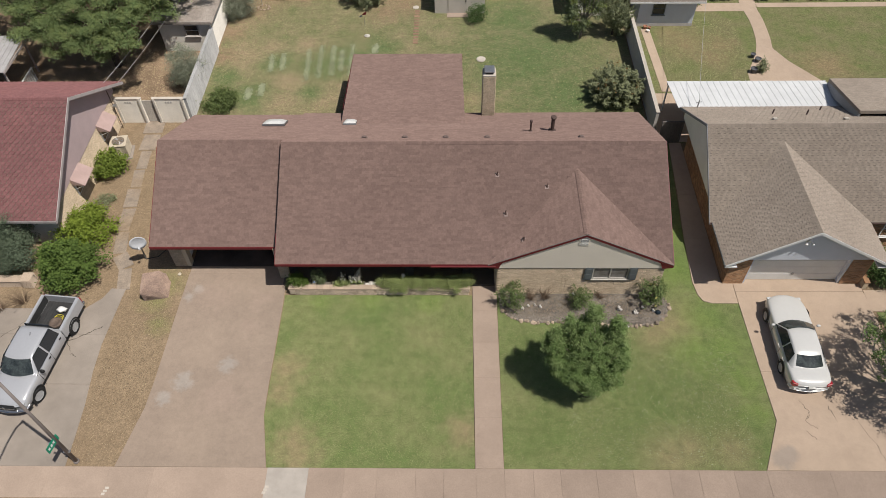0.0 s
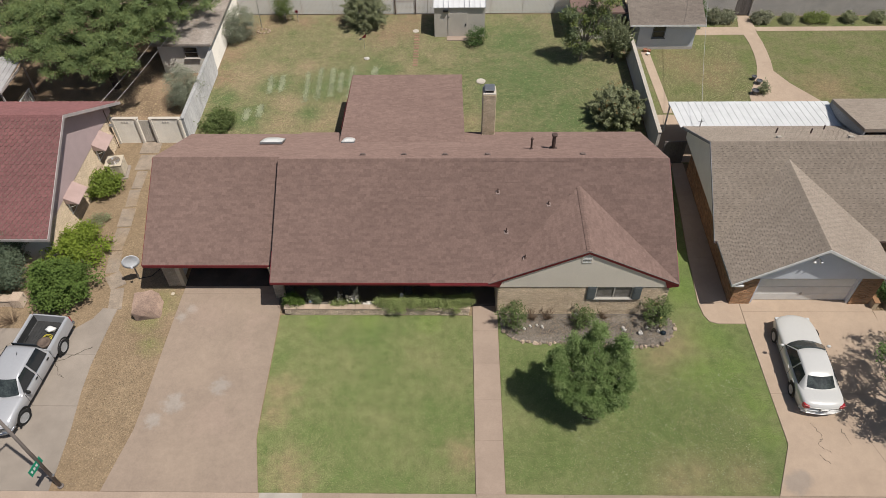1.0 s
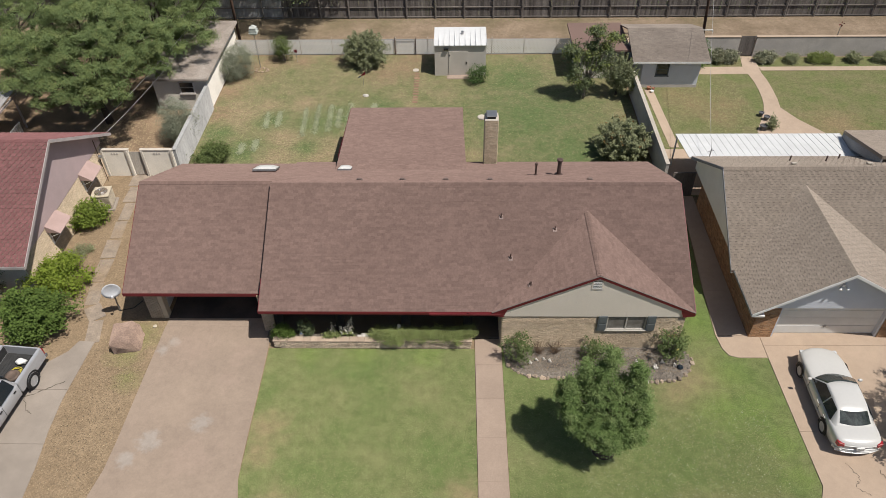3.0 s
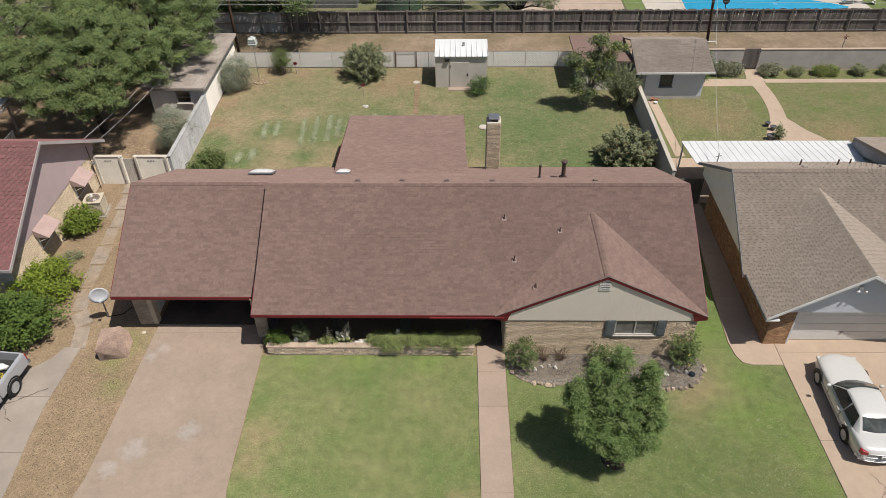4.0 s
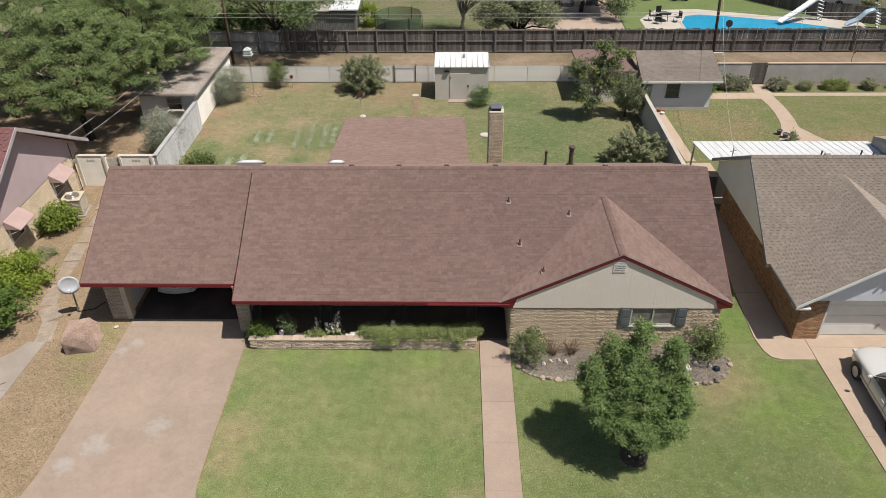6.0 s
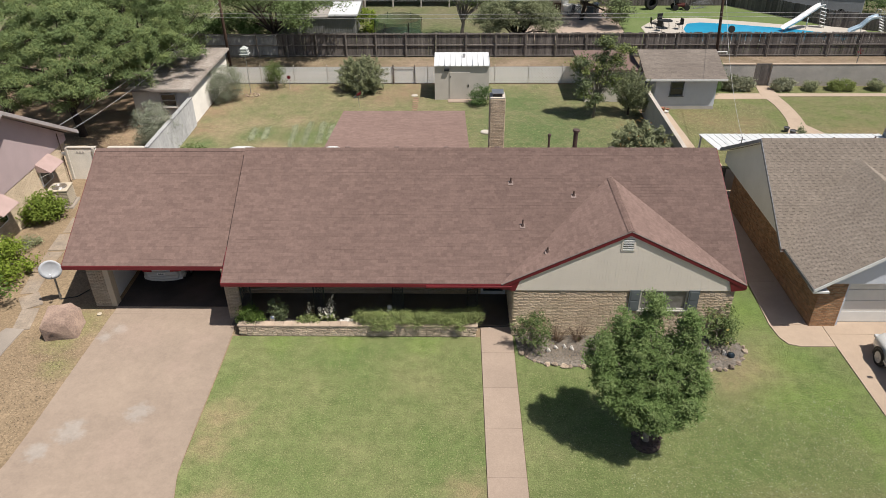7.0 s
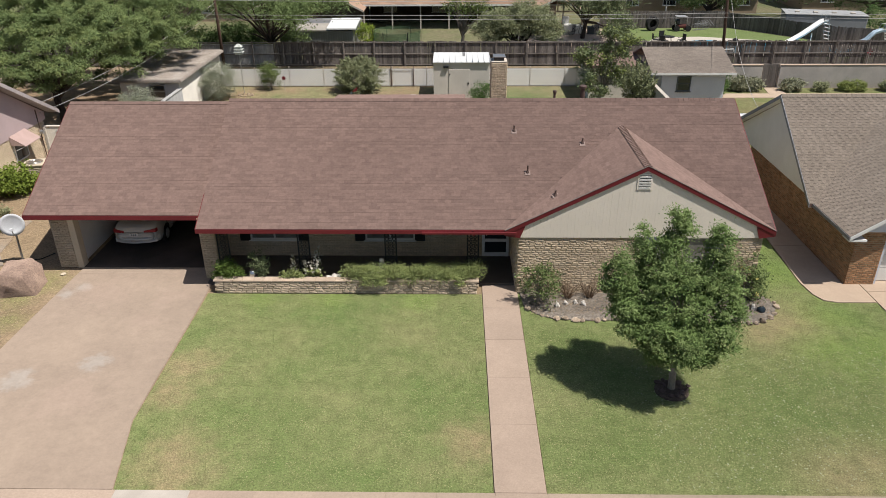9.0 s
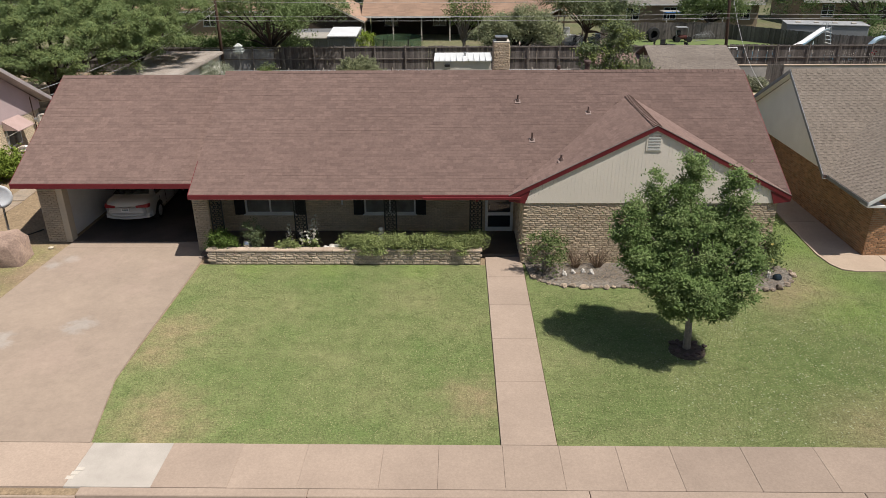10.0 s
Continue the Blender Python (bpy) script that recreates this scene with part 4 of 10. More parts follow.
main_slope = cover([(XL, EAVE_Y, EAVE_Z), (XR, EAVE_Y, EAVE_Z), (XR, RIDGE_Y, RIDGE_Z), (XL, RIDGE_Y, RIDGE_Z)], (1, 0, 0), 0, rng1, under_gable, start=4)
cover([(XC, CE_Y, CE_Z), (XL, CE_Y, CE_Z), (XL, CR_Y, CR_Z), (XC, CR_Y, CR_Z)], (1, 0, 0), 0, rng1)
cover([(XR, REAR_Y, REAR_Z), (XL, REAR_Y, REAR_Z), (XL, RIDGE_Y, RIDGE_Z), (XR, RIDGE_Y, RIDGE_Z)], (-1, 0, 0), 0, rng1)
cover([(XL, REAR_Y, REAR_Z - 0.1), (XC, REAR_Y, REAR_Z - 0.1), (XC, CR_Y, CR_Z), (XL, CR_Y, CR_Z)], (-1, 0, 0), 0, rng1)
cover([(0.3, ADD_Y, ADD_Z), (-6.64, ADD_Y, ADD_Z), (-6.45, *ADD_MEET), (0.45, *ADD_MEET)], (-1, 0, 0), 0, rng1)
cover([(GXL, APEX_Y, EAVE_Z), (GXL, EAVE_Y + 0.02, EAVE_Z), (APEX_X, VAL_Y, APEX_Z), (APEX_X, APEX_Y, APEX_Z)], (0, -1, 0), 0, rng1)
cover([(XR, APEX_Y, EAVE_Z), (XR, EAVE_Y + 0.02, EAVE_Z), (APEX_X, VAL_Y, APEX_Z), (APEX_X, APEX_Y, APEX_Z)], (0, 1, 0), 0, rng1)

# ridge caps: short bent tabs
def ridge_caps(name, a, b, drop, parent, material, w=0.15, step=0.2, lift=0.017):
    a, b = Vector(a), Vector(b)
    d = (b - a).normalized()
    side = d.cross(Vector((0, 0, 1))).normalized()
    n = int((b - a).length / step)
    g = Geo()
    for i in range(n):
        p, q = a + d * (i * step), a + d * (i * step + step * 0.98)
        h0, h1 = lift, 0.008
        g.add([p + Vector((0, 0, h0)), q + Vector((0, 0, h1)), q + side * w + Vector((0, 0, h1 - drop * w)), p + side * w + Vector((0, 0, h0 - drop * w)),
               q - side * w + Vector((0, 0, h1 - drop * w)), p - side * w + Vector((0, 0, h0 - drop * w)), p, p + side * w - Vector((0, 0, drop * w)), p - side * w - Vector((0, 0, drop * w))],
              [(0, 1, 2, 3), (1, 0, 5, 4), (0, 3, 7, 6), (5, 0, 6, 8)])
    return g.put(name, material, parent, kind="stuff")


ridge_caps("ridge_cap", (XL, RIDGE_Y, RIDGE_Z + 0.01), (XR, RIDGE_Y, RIDGE_Z + 0.01), 0.53, house, SHINGLE)
ridge_caps("ridge_cap", (XC, CR_Y, CR_Z + 0.01), (XL, CR_Y, CR_Z + 0.01), 0.53, house, SHINGLE)
ridge_caps("ridge_cap", (APEX_X, APEX_Y, APEX_Z + 0.01), (APEX_X, VAL_Y, APEX_Z + 0.01), 0.5, house, SHINGLE, 0.13, 0.145, 0.032)

# fascia and rake boards
g = Geo()
g.box(XL, GXL + 0.1, EAVE_Y - 0.035, EAVE_Y - 0.003, EAVE_Z - 0.15, EAVE_Z - 0.01)
g.put("fascia_board", RED, house, "dark red painted fascia board")
Geo().box(XC, XL - 0.02, CE_Y - 0.035, CE_Y - 0.003, CE_Z - 0.17, CE_Z - 0.01).put("fascia_board", RED, house, "dark red painted fascia board")
for sx, x1 in ((1, XR), (-1, GXL)):
    vs = []
    for y in (APEX_Y - 0.025, APEX_Y - 0.004):
        vs += [(APEX_X, y, APEX_Z - 0.02), (x1, y, EAVE_Z - 0.01), (x1, y, EAVE_Z - 0.16), (APEX_X, y, APEX_Z - 0.17)]
    Geo().add(vs, [(0, 1, 2, 3), (7, 6, 5, 4), (0, 4, 5, 1), (1, 5, 6, 2), (2, 6, 7, 3), (3, 7, 4, 0)]).put("rake_board", RED, house, "dark red painted rake board")
    # boxed eave return
    ret = [(x1, EAVE_Z - 0.15), (x1, 2.27), (x1 - sx * 0.52, 2.2), (x1 - sx * 0.68, EAVE_Z + 0.16)]
    vs = [(p, y, q) for y in (APEX_Y - 0.006, 22.1) for p, q in ret]
    Geo().add(vs, [(0, 1, 2, 3), (7, 6, 5, 4), (0, 4, 5, 1), (1, 5, 6, 2), (2, 6, 7, 3), (3, 7, 4, 0)]).put("eave_return", RED, house, "dark red boxed eave end")
for x, y0, y1, z0, z1 in ((XC, CE_Y, CR_Y, CE_Z, CR_Z), (XR, EAVE_Y, RIDGE_Y, EAVE_Z, RIDGE_Z), (XL, EAVE_Y, CE_Y + 0.3, EAVE_Z, EAVE_Z + 0.53 * (CE_Y + 0.3 - EAVE_Y))):
    s = -0.03 if x < 0 else 0.03
    Geo().add([(x, y0, z0 - 0.01), (x, y1, z1 - 0.01), (x, y1, z1 - 0.17), (x, y0, z0 - 0.17), (x + s, y0, z0 - 0.01), (x + s, y1, z1 - 0.01), (x + s, y1, z1 - 0.17), (x + s, y0, z0 - 0.17)],
              [(0, 1, 2, 3), (7, 6, 5, 4), (0, 4, 5, 1), (1, 5, 6, 2), (2, 6, 7, 3), (3, 7, 4, 0)]).put("rake_board", RED, house, "dark red painted rake board")
# gutter over the entry
Geo().box(-1.3, 1.9, EAVE_Y - 0.1, EAVE_Y - 0.036, EAVE_Z - 0.14, EAVE_Z - 0.05).put("gutter", RED, house, "dark red gutter", bevel=0.01)

# concrete colour darkened to carry the shade under the porch roof
PORCHF = mat("porch concrete with shade in its colour", (0.13, 0.11, 0.095), (0.095, 0.08, 0.07), 0.7, 0.8, 30, 0.12, 0.1)
# walls
WT = 0.2
FW_Y = 21.965
g = Geo()
g.box(1.98, 6.72, FW_Y, FW_Y + WT, 0, 2.21)
g.box(8.5, 10.22, FW_Y, FW_Y + WT, 0, 2.21)
g.box(6.72, 8.5, FW_Y, FW_Y + WT, 0, 1.3)
wing = g.put("wing_wall", MORTAR, house, "rough buff brick wall")
Geo().box(1.98, 2.18, FW_Y + WT, 24.6, 0, 2.4).put("entry_wall", MORTAR, house, "rough buff brick wall")
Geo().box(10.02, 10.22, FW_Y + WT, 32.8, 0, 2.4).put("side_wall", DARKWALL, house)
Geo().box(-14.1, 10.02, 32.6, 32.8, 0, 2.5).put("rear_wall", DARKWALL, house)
for x0, x1, z0, z1 in ((-9.1, -7.98, 0, 2.6), (-6.15, -3.58, 0, 2.6), (-1.7, 0.86, 0, 2.6), (1.88, 1.98, 0, 2.6), (-7.98, -6.15, 0, 0.79), (-7.98, -6.15, 1.95, 2.6), (-3.58, -1.7, 0, 0.79), (-3.58, -1.7, 1.95, 2.6), (0.86, 1.88, 2.15, 2.6)):
    Geo().box(x0, x1, 24.6, 24.8, z0, z1).put("porch_wall", MORTAR, house, "buff brick wall in the porch's shade")
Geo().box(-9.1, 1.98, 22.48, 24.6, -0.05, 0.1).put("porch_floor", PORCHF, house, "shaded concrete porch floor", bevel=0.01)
Geo().box(-9.0, 1.98, 21.95, 24.6, 2.3, 2.34).put("porch_ceiling", SIDING, house)
# gable ends over the rake line
for x, y0, y1, z0, z1, zz in ((10.05, 22.3, 32.7, 2.4, 2.5, RIDGE_Z - 0.2), (-14.9, 24.2, 32.6, 2.4, 2.5, CR_Z - 0.2)):
    ry = RIDGE_Y if x > 0 else CR_Y
    Geo().add([(x, y0, z0), (x, y1, z1), (x, ry, zz), (x + 0.1, y0, z0), (x + 0.1, y1, z1), (x + 0.1, ry, zz)], [(0, 1, 2), (5, 4, 3), (0, 3, 4, 1), (1, 4, 5, 2), (2, 5, 3, 0)]).put("gable_end", SIDING, house)
# carport: front piers, outer wall, back wall, lining
Geo().box(-15.1, -14.42, 23.78, 24.1, 0, 2.35).put("carport_pier", MORTAR, house, "buff brick carport pier")
Geo().box(-14.42, -14.2, 23.74, 24.1, 0, 2.4).put("pier_trim", CREAM, house, "cream painted door trim board")
Geo().box(-15.1, -14.9, 24.1, 32.6, 0, 2.45).put("carport_wall", MORTAR, house, "buff brick carport wall")
Geo().box(-14.45, -14.4, 24.1, 31.2, 0, 2.3).put("carport_lining", WHITE, house, "white painted inner carport wall")
Geo().box(-14.4, -9.1, 31.2, 31.3, 0, 2.5).put("carport_back", SIDING, house, "plain back wall of the carport")
Geo().box(-9.3, -9.1, 23.15, 31.2, 0, 2.5).put("carport_divider", MORTAR, house, "buff brick wall beside carport")
Geo().box(-9.3, -8.75, 22.95, 23.15, 0, 2.4).put("carport_pier", MORTAR, house, "buff brick carport pier")
Geo().box(-14.4, -9.3, 23.2, 31.2, 2.30, 2.34).put("carport_ceiling", SIDING, house)

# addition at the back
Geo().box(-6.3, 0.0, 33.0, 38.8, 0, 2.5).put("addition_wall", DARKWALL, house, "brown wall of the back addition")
for x in (-6.66, 0.3):
    Geo().add([(x, 32.9, 3.2), (x, ADD_Y, ADD_Z - 0.005), (x, ADD_Y, ADD_Z - 0.17), (x, 32.9, 3.05), (x + 0.03, 32.9, 3.2), (x + 0.03, ADD_Y, ADD_Z - 0.005), (x + 0.03, ADD_Y, ADD_Z - 0.17), (x + 0.03, 32.9, 3.05)],
              [(0, 1, 2, 3), (7, 6, 5, 4), (0, 4, 5, 1), (1, 5, 6, 2), (2, 6, 7, 3), (3, 7, 4, 0)]).put("fascia_board", RED, house)
for a, b in ((XC, -6.7), (0.35, XR)):
    Geo().box(a, b, REAR_Y + 0.003, REAR_Y + 0.035, REAR_Z - 0.28, REAR_Z - 0.115).put("fascia_board", RED, house, "dark red painted fascia board")

# gable siding: grooved boards under the rake
siding = Geo().add([(2.0, 21.915, 2.2), (10.06, 21.915, 2.2), (APEX_X, 21.915, APEX_Z - 0.14), (2.0, 22.2, 2.2), (10.06, 22.2, 2.2), (APEX_X, 22.2, APEX_Z - 0.14)],
                   [(0, 1, 2), (5, 4, 3), (0, 3, 4, 1), (1, 4, 5, 2), (2, 5, 3, 0)]).put("gable_siding", SIDING, house, "warm grey vertical board siding in the gable")
gs = (APEX_Z - EAVE_Z) / (XR - APEX_X)
x = 2.0
while x < 10.05:
    x1 = min(x + 0.115, 10.06)
    zt = lambda q: APEX_Z - 0.16 - gs * abs(q - APEX_X)
    a, b = x + 0.002, x1 - 0.002
    if min(zt(a), zt(b)) > 2.3:
        d = 21.908 + rng1.uniform(-0.0015, 0.0015)
        top = [(a, zt(a)), (b, zt(b))] if not a < APEX_X < b else [(a, zt(a)), (APEX_X, zt(APEX_X)), (b, zt(b))]
        q = [(a, 2.2), (b, 2.2)] + top[::-1]
        n = len(q)
        Geo().add([(p[0], d, p[1]) for p in q] + [(p[0], 21.915, p[1]) for p in q], [tuple(range(n))] + [(i, i + n, (i + 1) % n + n, (i + 1) % n) for i in range(n)]).put("board", SIDING, siding)
    x = x1
DRIP = mat("weathered drip edge", (0.20, 0.175, 0.16), None, 0.6)
# drip edge along the gable rakes
for x1 in (XR, GXL):
    vs = [(APEX_X, y, z) for y in (APEX_Y - 0.035, APEX_Y - 0.003) for z in (APEX_Z + 0.0, APEX_Z - 0.016)]
    we = [(x1, y, z) for y in (APEX_Y - 0.035, APEX_Y - 0.003) for z in (EAVE_Z + 0.01, EAVE_Z - 0.006)]
    Geo().add(vs + we, [(0, 1, 5, 4), (2, 6, 7, 3), (0, 4, 6, 2), (1, 3, 7, 5), (0, 2, 3, 1), (4, 5, 7, 6)]).put("drip_edge", DRIP, house, "grey metal drip edge")
# gable vent
vent = Geo().box(5.75, 6.25, 21.885, 21.905, 3.94, 4.5).put("gable_vent", SIDING, house, "pale louvred gable vent", bevel=0.01)
for i in range(5):
    Geo().box(-0.19, 0.19, -0.008, 0.002, -0.026, 0.026, pose(6.0, 21.885, 4.008 + i * 0.095, 6)).put("slat", SHADEWHITE, vent)
    Geo().box(5.81, 6.19, 21.880, 21.884, 4.044 + i * 0.095, 4.07 + i * 0.095).put("slot", BLACK, vent)


WINFRAME = mat("dull window frame", (0.48, 0.45, 0.40), None, 0.5)


def house_window(x0, x1, z0, z1, y, parent, shutters=None, shutter_mat=SHUTTER, mull=1, pane_mat=GLASS, depth=0.12, frame_mat=WHITE, sash=True):
    """A framed window in a wall that faces -y, with sill, panes and shutters."""
    w = Geo()
    t = 0.055
    for a, b, c, d in ((x0, x1, z1 - t, z1), (x0, x1, z0, z0 + t), (x0, x0 + t, z0 + t, z1 - t), (x1 - t, x1, z0 + t, z1 - t)):
        w.box(a, b, y, y + depth, c, d)
    win = w.put("window", frame_mat, parent, "window with pale frame")
    step = (x1 - x0) / (mull + 1)
    for i in range(mull):
        xm = x0 + step * (i + 1)
        Geo().box(xm - 0.03, xm + 0.03, y + 0.01, y + depth - 0.01, z0 + t, z1 - t).put("mullion", frame_mat, win)
    for i in range(mull + 1):
        Geo().box(x0 + step * i + 0.03, x0 + step * (i + 1) - 0.03, y + 0.05, y + 0.06, z0 + t, z1 - t).put("pane", pane_mat, win)
        if sash:
            Geo().box(x0 + step * i + 0.03, x0 + step * (i + 1) - 0.03, y + 0.03, y + 0.06, (z0 + z1) / 2 - 0.018, (z0 + z1) / 2 + 0.018).put("sash_rail", frame_mat, win)
    Geo().box(x0 - 0.06, x1 + 0.06, y - 0.06, y + 0.03, z0 - 0.05, z0).put("sill", frame_mat, win, bevel=0.006)
    if shutters:
        for a, b in ((x0 - shutters - 0.01, x0 - 0.01), (x1 + 0.01, x1 + 0.01 + shutters)):
            s = Geo().box(a, b, y - 0.05, y - 0.015, z0 - 0.03, z1 + 0.03).put("shutter", shutter_mat, win, "two-panel window shutter", bevel=0.006)
            zm = (z0 + z1) / 2
            for p, q in ((z0 + 0.04, zm - 0.03), (zm + 0.03, z1 - 0.04)):
                Geo().box(a + 0.06, b - 0.06, y - 0.062, y - 0.048, p, q).put("shutter_panel", shutter_mat, s, bevel=0.006)
    return win


house_window(6.72, 8.5, 1.3, 2.2, FW_Y - 0.03, house, 0.4, SHUTTER, 1, PANE_PALE, frame_mat=WINFRAME, sash=False)
house_window(-7.98, -6.15, 0.79, 1.95, 24.58, house, 0.38, BLACK, 1, PANE_PALE, sash=False)
house_window(-3.58, -1.7, 0.79, 1.95, 24.58, house, 0.38, BLACK, 1, PANE_PALE, sash=False)
# entry door with a storm door
door = Geo().box(0.9, 1.84, 24.66, 24.72, 0.1, 2.12).put("door", mat("dark door", (0.03, 0.025, 0.022), None, 0.5), house, "dark entry door behind white storm door")
sd = Geo()
for a, b, c, d in ((0.86, 0.96, 0.1, 2.15), (1.78, 1.88, 0.1, 2.15), (0.96, 1.78, 2.03, 2.15), (0.96, 1.78, 0.1, 0.26), (0.96, 1.78, 0.72, 0.84)):
    sd.box(a, b, 24.57, 24.62, c, d)
sd.put("storm_door", WHITE, door, "white aluminium storm door", bevel=0.005)
Geo().box(0.96, 1.78, 24.6, 24.605, 0.84, 2.03).put("pane", GLASS, door)
Geo().box(0.96, 1.78, 24.6, 24.605, 0.26, 0.72).put("pane", GLASS, door)
Geo().box(1.0, 1.03, 24.53, 24.57, 1.0, 1.14).put("handle", GREYMETAL, door)
# wall lantern, house number plaque as bars, thermometer
lamp = Geo().box(-0.05, 0.05, -0.1, 0.0, -0.12, 0.12, pose(0.2, 24.56, 1.62)).put("wall_lantern", BLACK, house, "black wall lantern", bevel=0.01)
Geo().box(-4.42, -4.36, 24.56, 24.6, 1.15, 1.32).put("doorbell_plate", WHITE, house)

# wrought iron scroll columns
def iron_column(x, y):
    col = Geo()
    for dx in (-0.2, 0.2):
        col.box(x + dx - 0.016, x + dx + 0.016, y - 0.016, y + 0.016, 0.1, 2.32)
    col.box(x - 0.22, x + 0.22, y - 0.03, y + 0.03, 0.1, 0.13)
    col.box(x - 0.22, x + 0.22, y - 0.03, y + 0.03, 2.28, 2.32)
    ob = col.put("iron_column", BLACK, house, "black wrought-iron scroll column")
    sc = Geo()
    for i in range(15):
        zc = 0.22 + i * 0.145
        s = 1 if i % 2 else -1
        pts = []
        for j in range(15):
            a = j / 14 * 2.2 * math.pi
            r = 0.02 + 0.07 * j / 14
            pts.append((x + s * (r * math.cos(a) - 0.02), y, zc + r * math.sin(a)))
        sc.tube(pts, 0.017, 0.017, 4)
        for dx in (-0.13, 0.13):
            sc.tube([(x + dx + 0.055 * math.cos(b), y, zc + 0.06 * math.sin(b)) for b in [k * math.pi / 4 for k in range(9)]], 0.015, 0.015, 4)
    sc.put("scrollwork", BLACK, ob, kind="stuff")
    for s in (-1, 1):
        br = Geo()
        br.tube([(x + s * 0.2, y, 1.95), (x + s * 0.22, y, 2.15), (x + s * 0.36, y, 2.27), (x + s * 0.42, y, 2.2), (x + s * 0.34, y, 2.14)], 0.013, 0.01, 5)
        br.put("bracket", BLACK, ob)
    return ob


for cx in (-8.35, -5.5, -2.43, 0.46):
    iron_column(cx, 22.55)

# ---- house details: planter, chimney, roof fittings ----
rng2 = random.Random(21)
planter = thing("planter", "low stone planter wall in front of the porch", "planter", (-3.9, 22.1, 0))
Geo().box(-8.6, 0.62, 21.9, 22.1, 0, 0.47).put("planter_wall", MORTAR, planter)
Geo().box(-8.6, -8.4, 22.1, 22.48, 0, 0.47).put("planter_wall", MORTAR, planter)
Geo().box(0.42, 0.62, 22.1, 22.48, 0, 0.47).put("planter_wall", MORTAR, planter)
Geo().box(-8.4, 0.42, 22.1, 22.48, 0, 0.40).put("planter_soil", MULCH, planter)
CAPM = mat("pale cap stone", (0.46, 0.365, 0.28), (0.40, 0.31, 0.235), 0.9, 2, 30, 0.15, 0.3, rand=0.1)
x = -8.66
while x < 0.6:
    w = min(rng2.uniform(0.3, 0.42), 0.68 - x)
    Geo().box(x, x + w - 0.012, 21.84, 22.14, 0.47, 0.53 + rng2.uniform(-0.004, 0.004)).put("cap_stone", CAPM, planter, bevel=0.01)
    x += w
TRIMDARK = mat("sooty metal mesh", (0.06, 0.055, 0.05), None, 0.7)
chimney = thing("chimney", "tall stone chimney with galvanised cap", "chimney", (1.78, 32.9, 0))
Geo().box(1.43, 2.13, 32.45, 33.2, 0, 5.77).put("chimney_core", MORTAR, chimney)
g = Geo()
for o, u, ln, out in (((1.43, 32.45, 2.5), (1, 0, 0), 0.7, (0, -1, 0)), ((2.13, 32.45, 2.5), (0, 1, 0), 0.75, (1, 0, 0)), ((1.43, 33.2, 2.5), (0, -1, 0), 0.75, (-1, 0, 0))):
    brick_face(g, o, u, ln, 3.27, 0.075, 0.16, 0.008, 0.018, rng2, 0.009, (), out, 0.25)
g.put("stone_face", BRICK, chimney, "rough buff stones", kind="stuff")
Geo().box(1.42, 2.14, 32.44, 33.21, 5.75, 5.8).put("crown", STUCCO, chimney, bevel=0.02)
Geo().box(1.56, 2.0, 32.58, 33.07, 5.8, 5.95).put("flue_cage", TRIMDARK, chimney)
Geo().box(1.5, 2.06, 32.52, 33.13, 5.95, 6.0).put("cap", GREYMETAL, chimney, "galvanised metal cap", bevel=0.02)


def rear_z(y):
    return RIDGE_Z - (RIDGE_Z - REAR_Z) * (y - RIDGE_Y) / (REAR_Y - RIDGE_Y)


def front_z(y):
    return EAVE_Z + (RIDGE_Z - EAVE_Z) * (y - EAVE_Y) / (RIDGE_Y - EAVE_Y)


SKY = mat("milky acrylic dome", (0.68, 0.67, 0.64), (0.58, 0.57, 0.54), 0.3, 3, 20, 0.08, 0.0)
tilt_rear = -math.degrees(math.atan((RIDGE_Z - REAR_Z) / (REAR_Y - RIDGE_Y)))
for sx, sy, hw, hl in ((-10.15, 30.9, 0.62, 0.45), (-5.95, 30.9, 0.36, 0.36)):
    sk = thing("skylight", "milky white domed skylight on the brown roof", "skylight", (sx, sy, rear_z(sy)), group="skylights on the rear slope")
    sk.matrix_basis = pose(sx, sy, rear_z(sy), tilt_rear)
    m = sk.matrix_basis
    Geo().box(-hw, hw, -hl, hl, 0.0, 0.10, m).put("curb", GREYMETAL, sk, bevel=0.01)
    vs, fs, n = [], [], 10
    for i in range(n + 1):
        for j in range(n + 1):
            a, b = -1 + 2 * i / n, -1 + 2 * j / n
            vs.append(m @ Vector((a * hw * 0.96, b * hl * 0.96, 0.10 + 0.12 * (1 - a ** 4) * (1 - b ** 4))))
    fs = [(i * (n + 1) + j, (i + 1) * (n + 1) + j, (i + 1) * (n + 1) + j + 1, i * (n + 1) + j + 1) for i in range(n) for j in range(n)]
    Geo().add(vs, fs).put("dome", SKY, sk, smooth=True)
TURTLE = mat("brown metal vent", (0.17, 0.125, 0.11), None, 0.6, 2, 30, 0.1, 0.05)
for vx in (-12.75, -10.5, -4.82, -2.72, -0.6, 1.56, 6.41):
    vy = 28.25
    vz = rear_z(vy) - (0.12 if vx < XL else 0)
    v = thing("roof_vent", "low brown box vent beside the ridge", "roof vent", (vx, vy, vz), group="box vents along the ridge")
    Geo().box(-0.11, 0.11, -0.1, 0.1, 0.015, 0.09, pose(vx, vy, vz, tilt_rear)).put("hood", TURTLE, v, bevel=0.03)
    Geo().box(-0.16, 0.16, -0.15, 0.15, 0.0, 0.015, pose(vx, vy, vz, tilt_rear)).put("flashing", TURTLE, v)


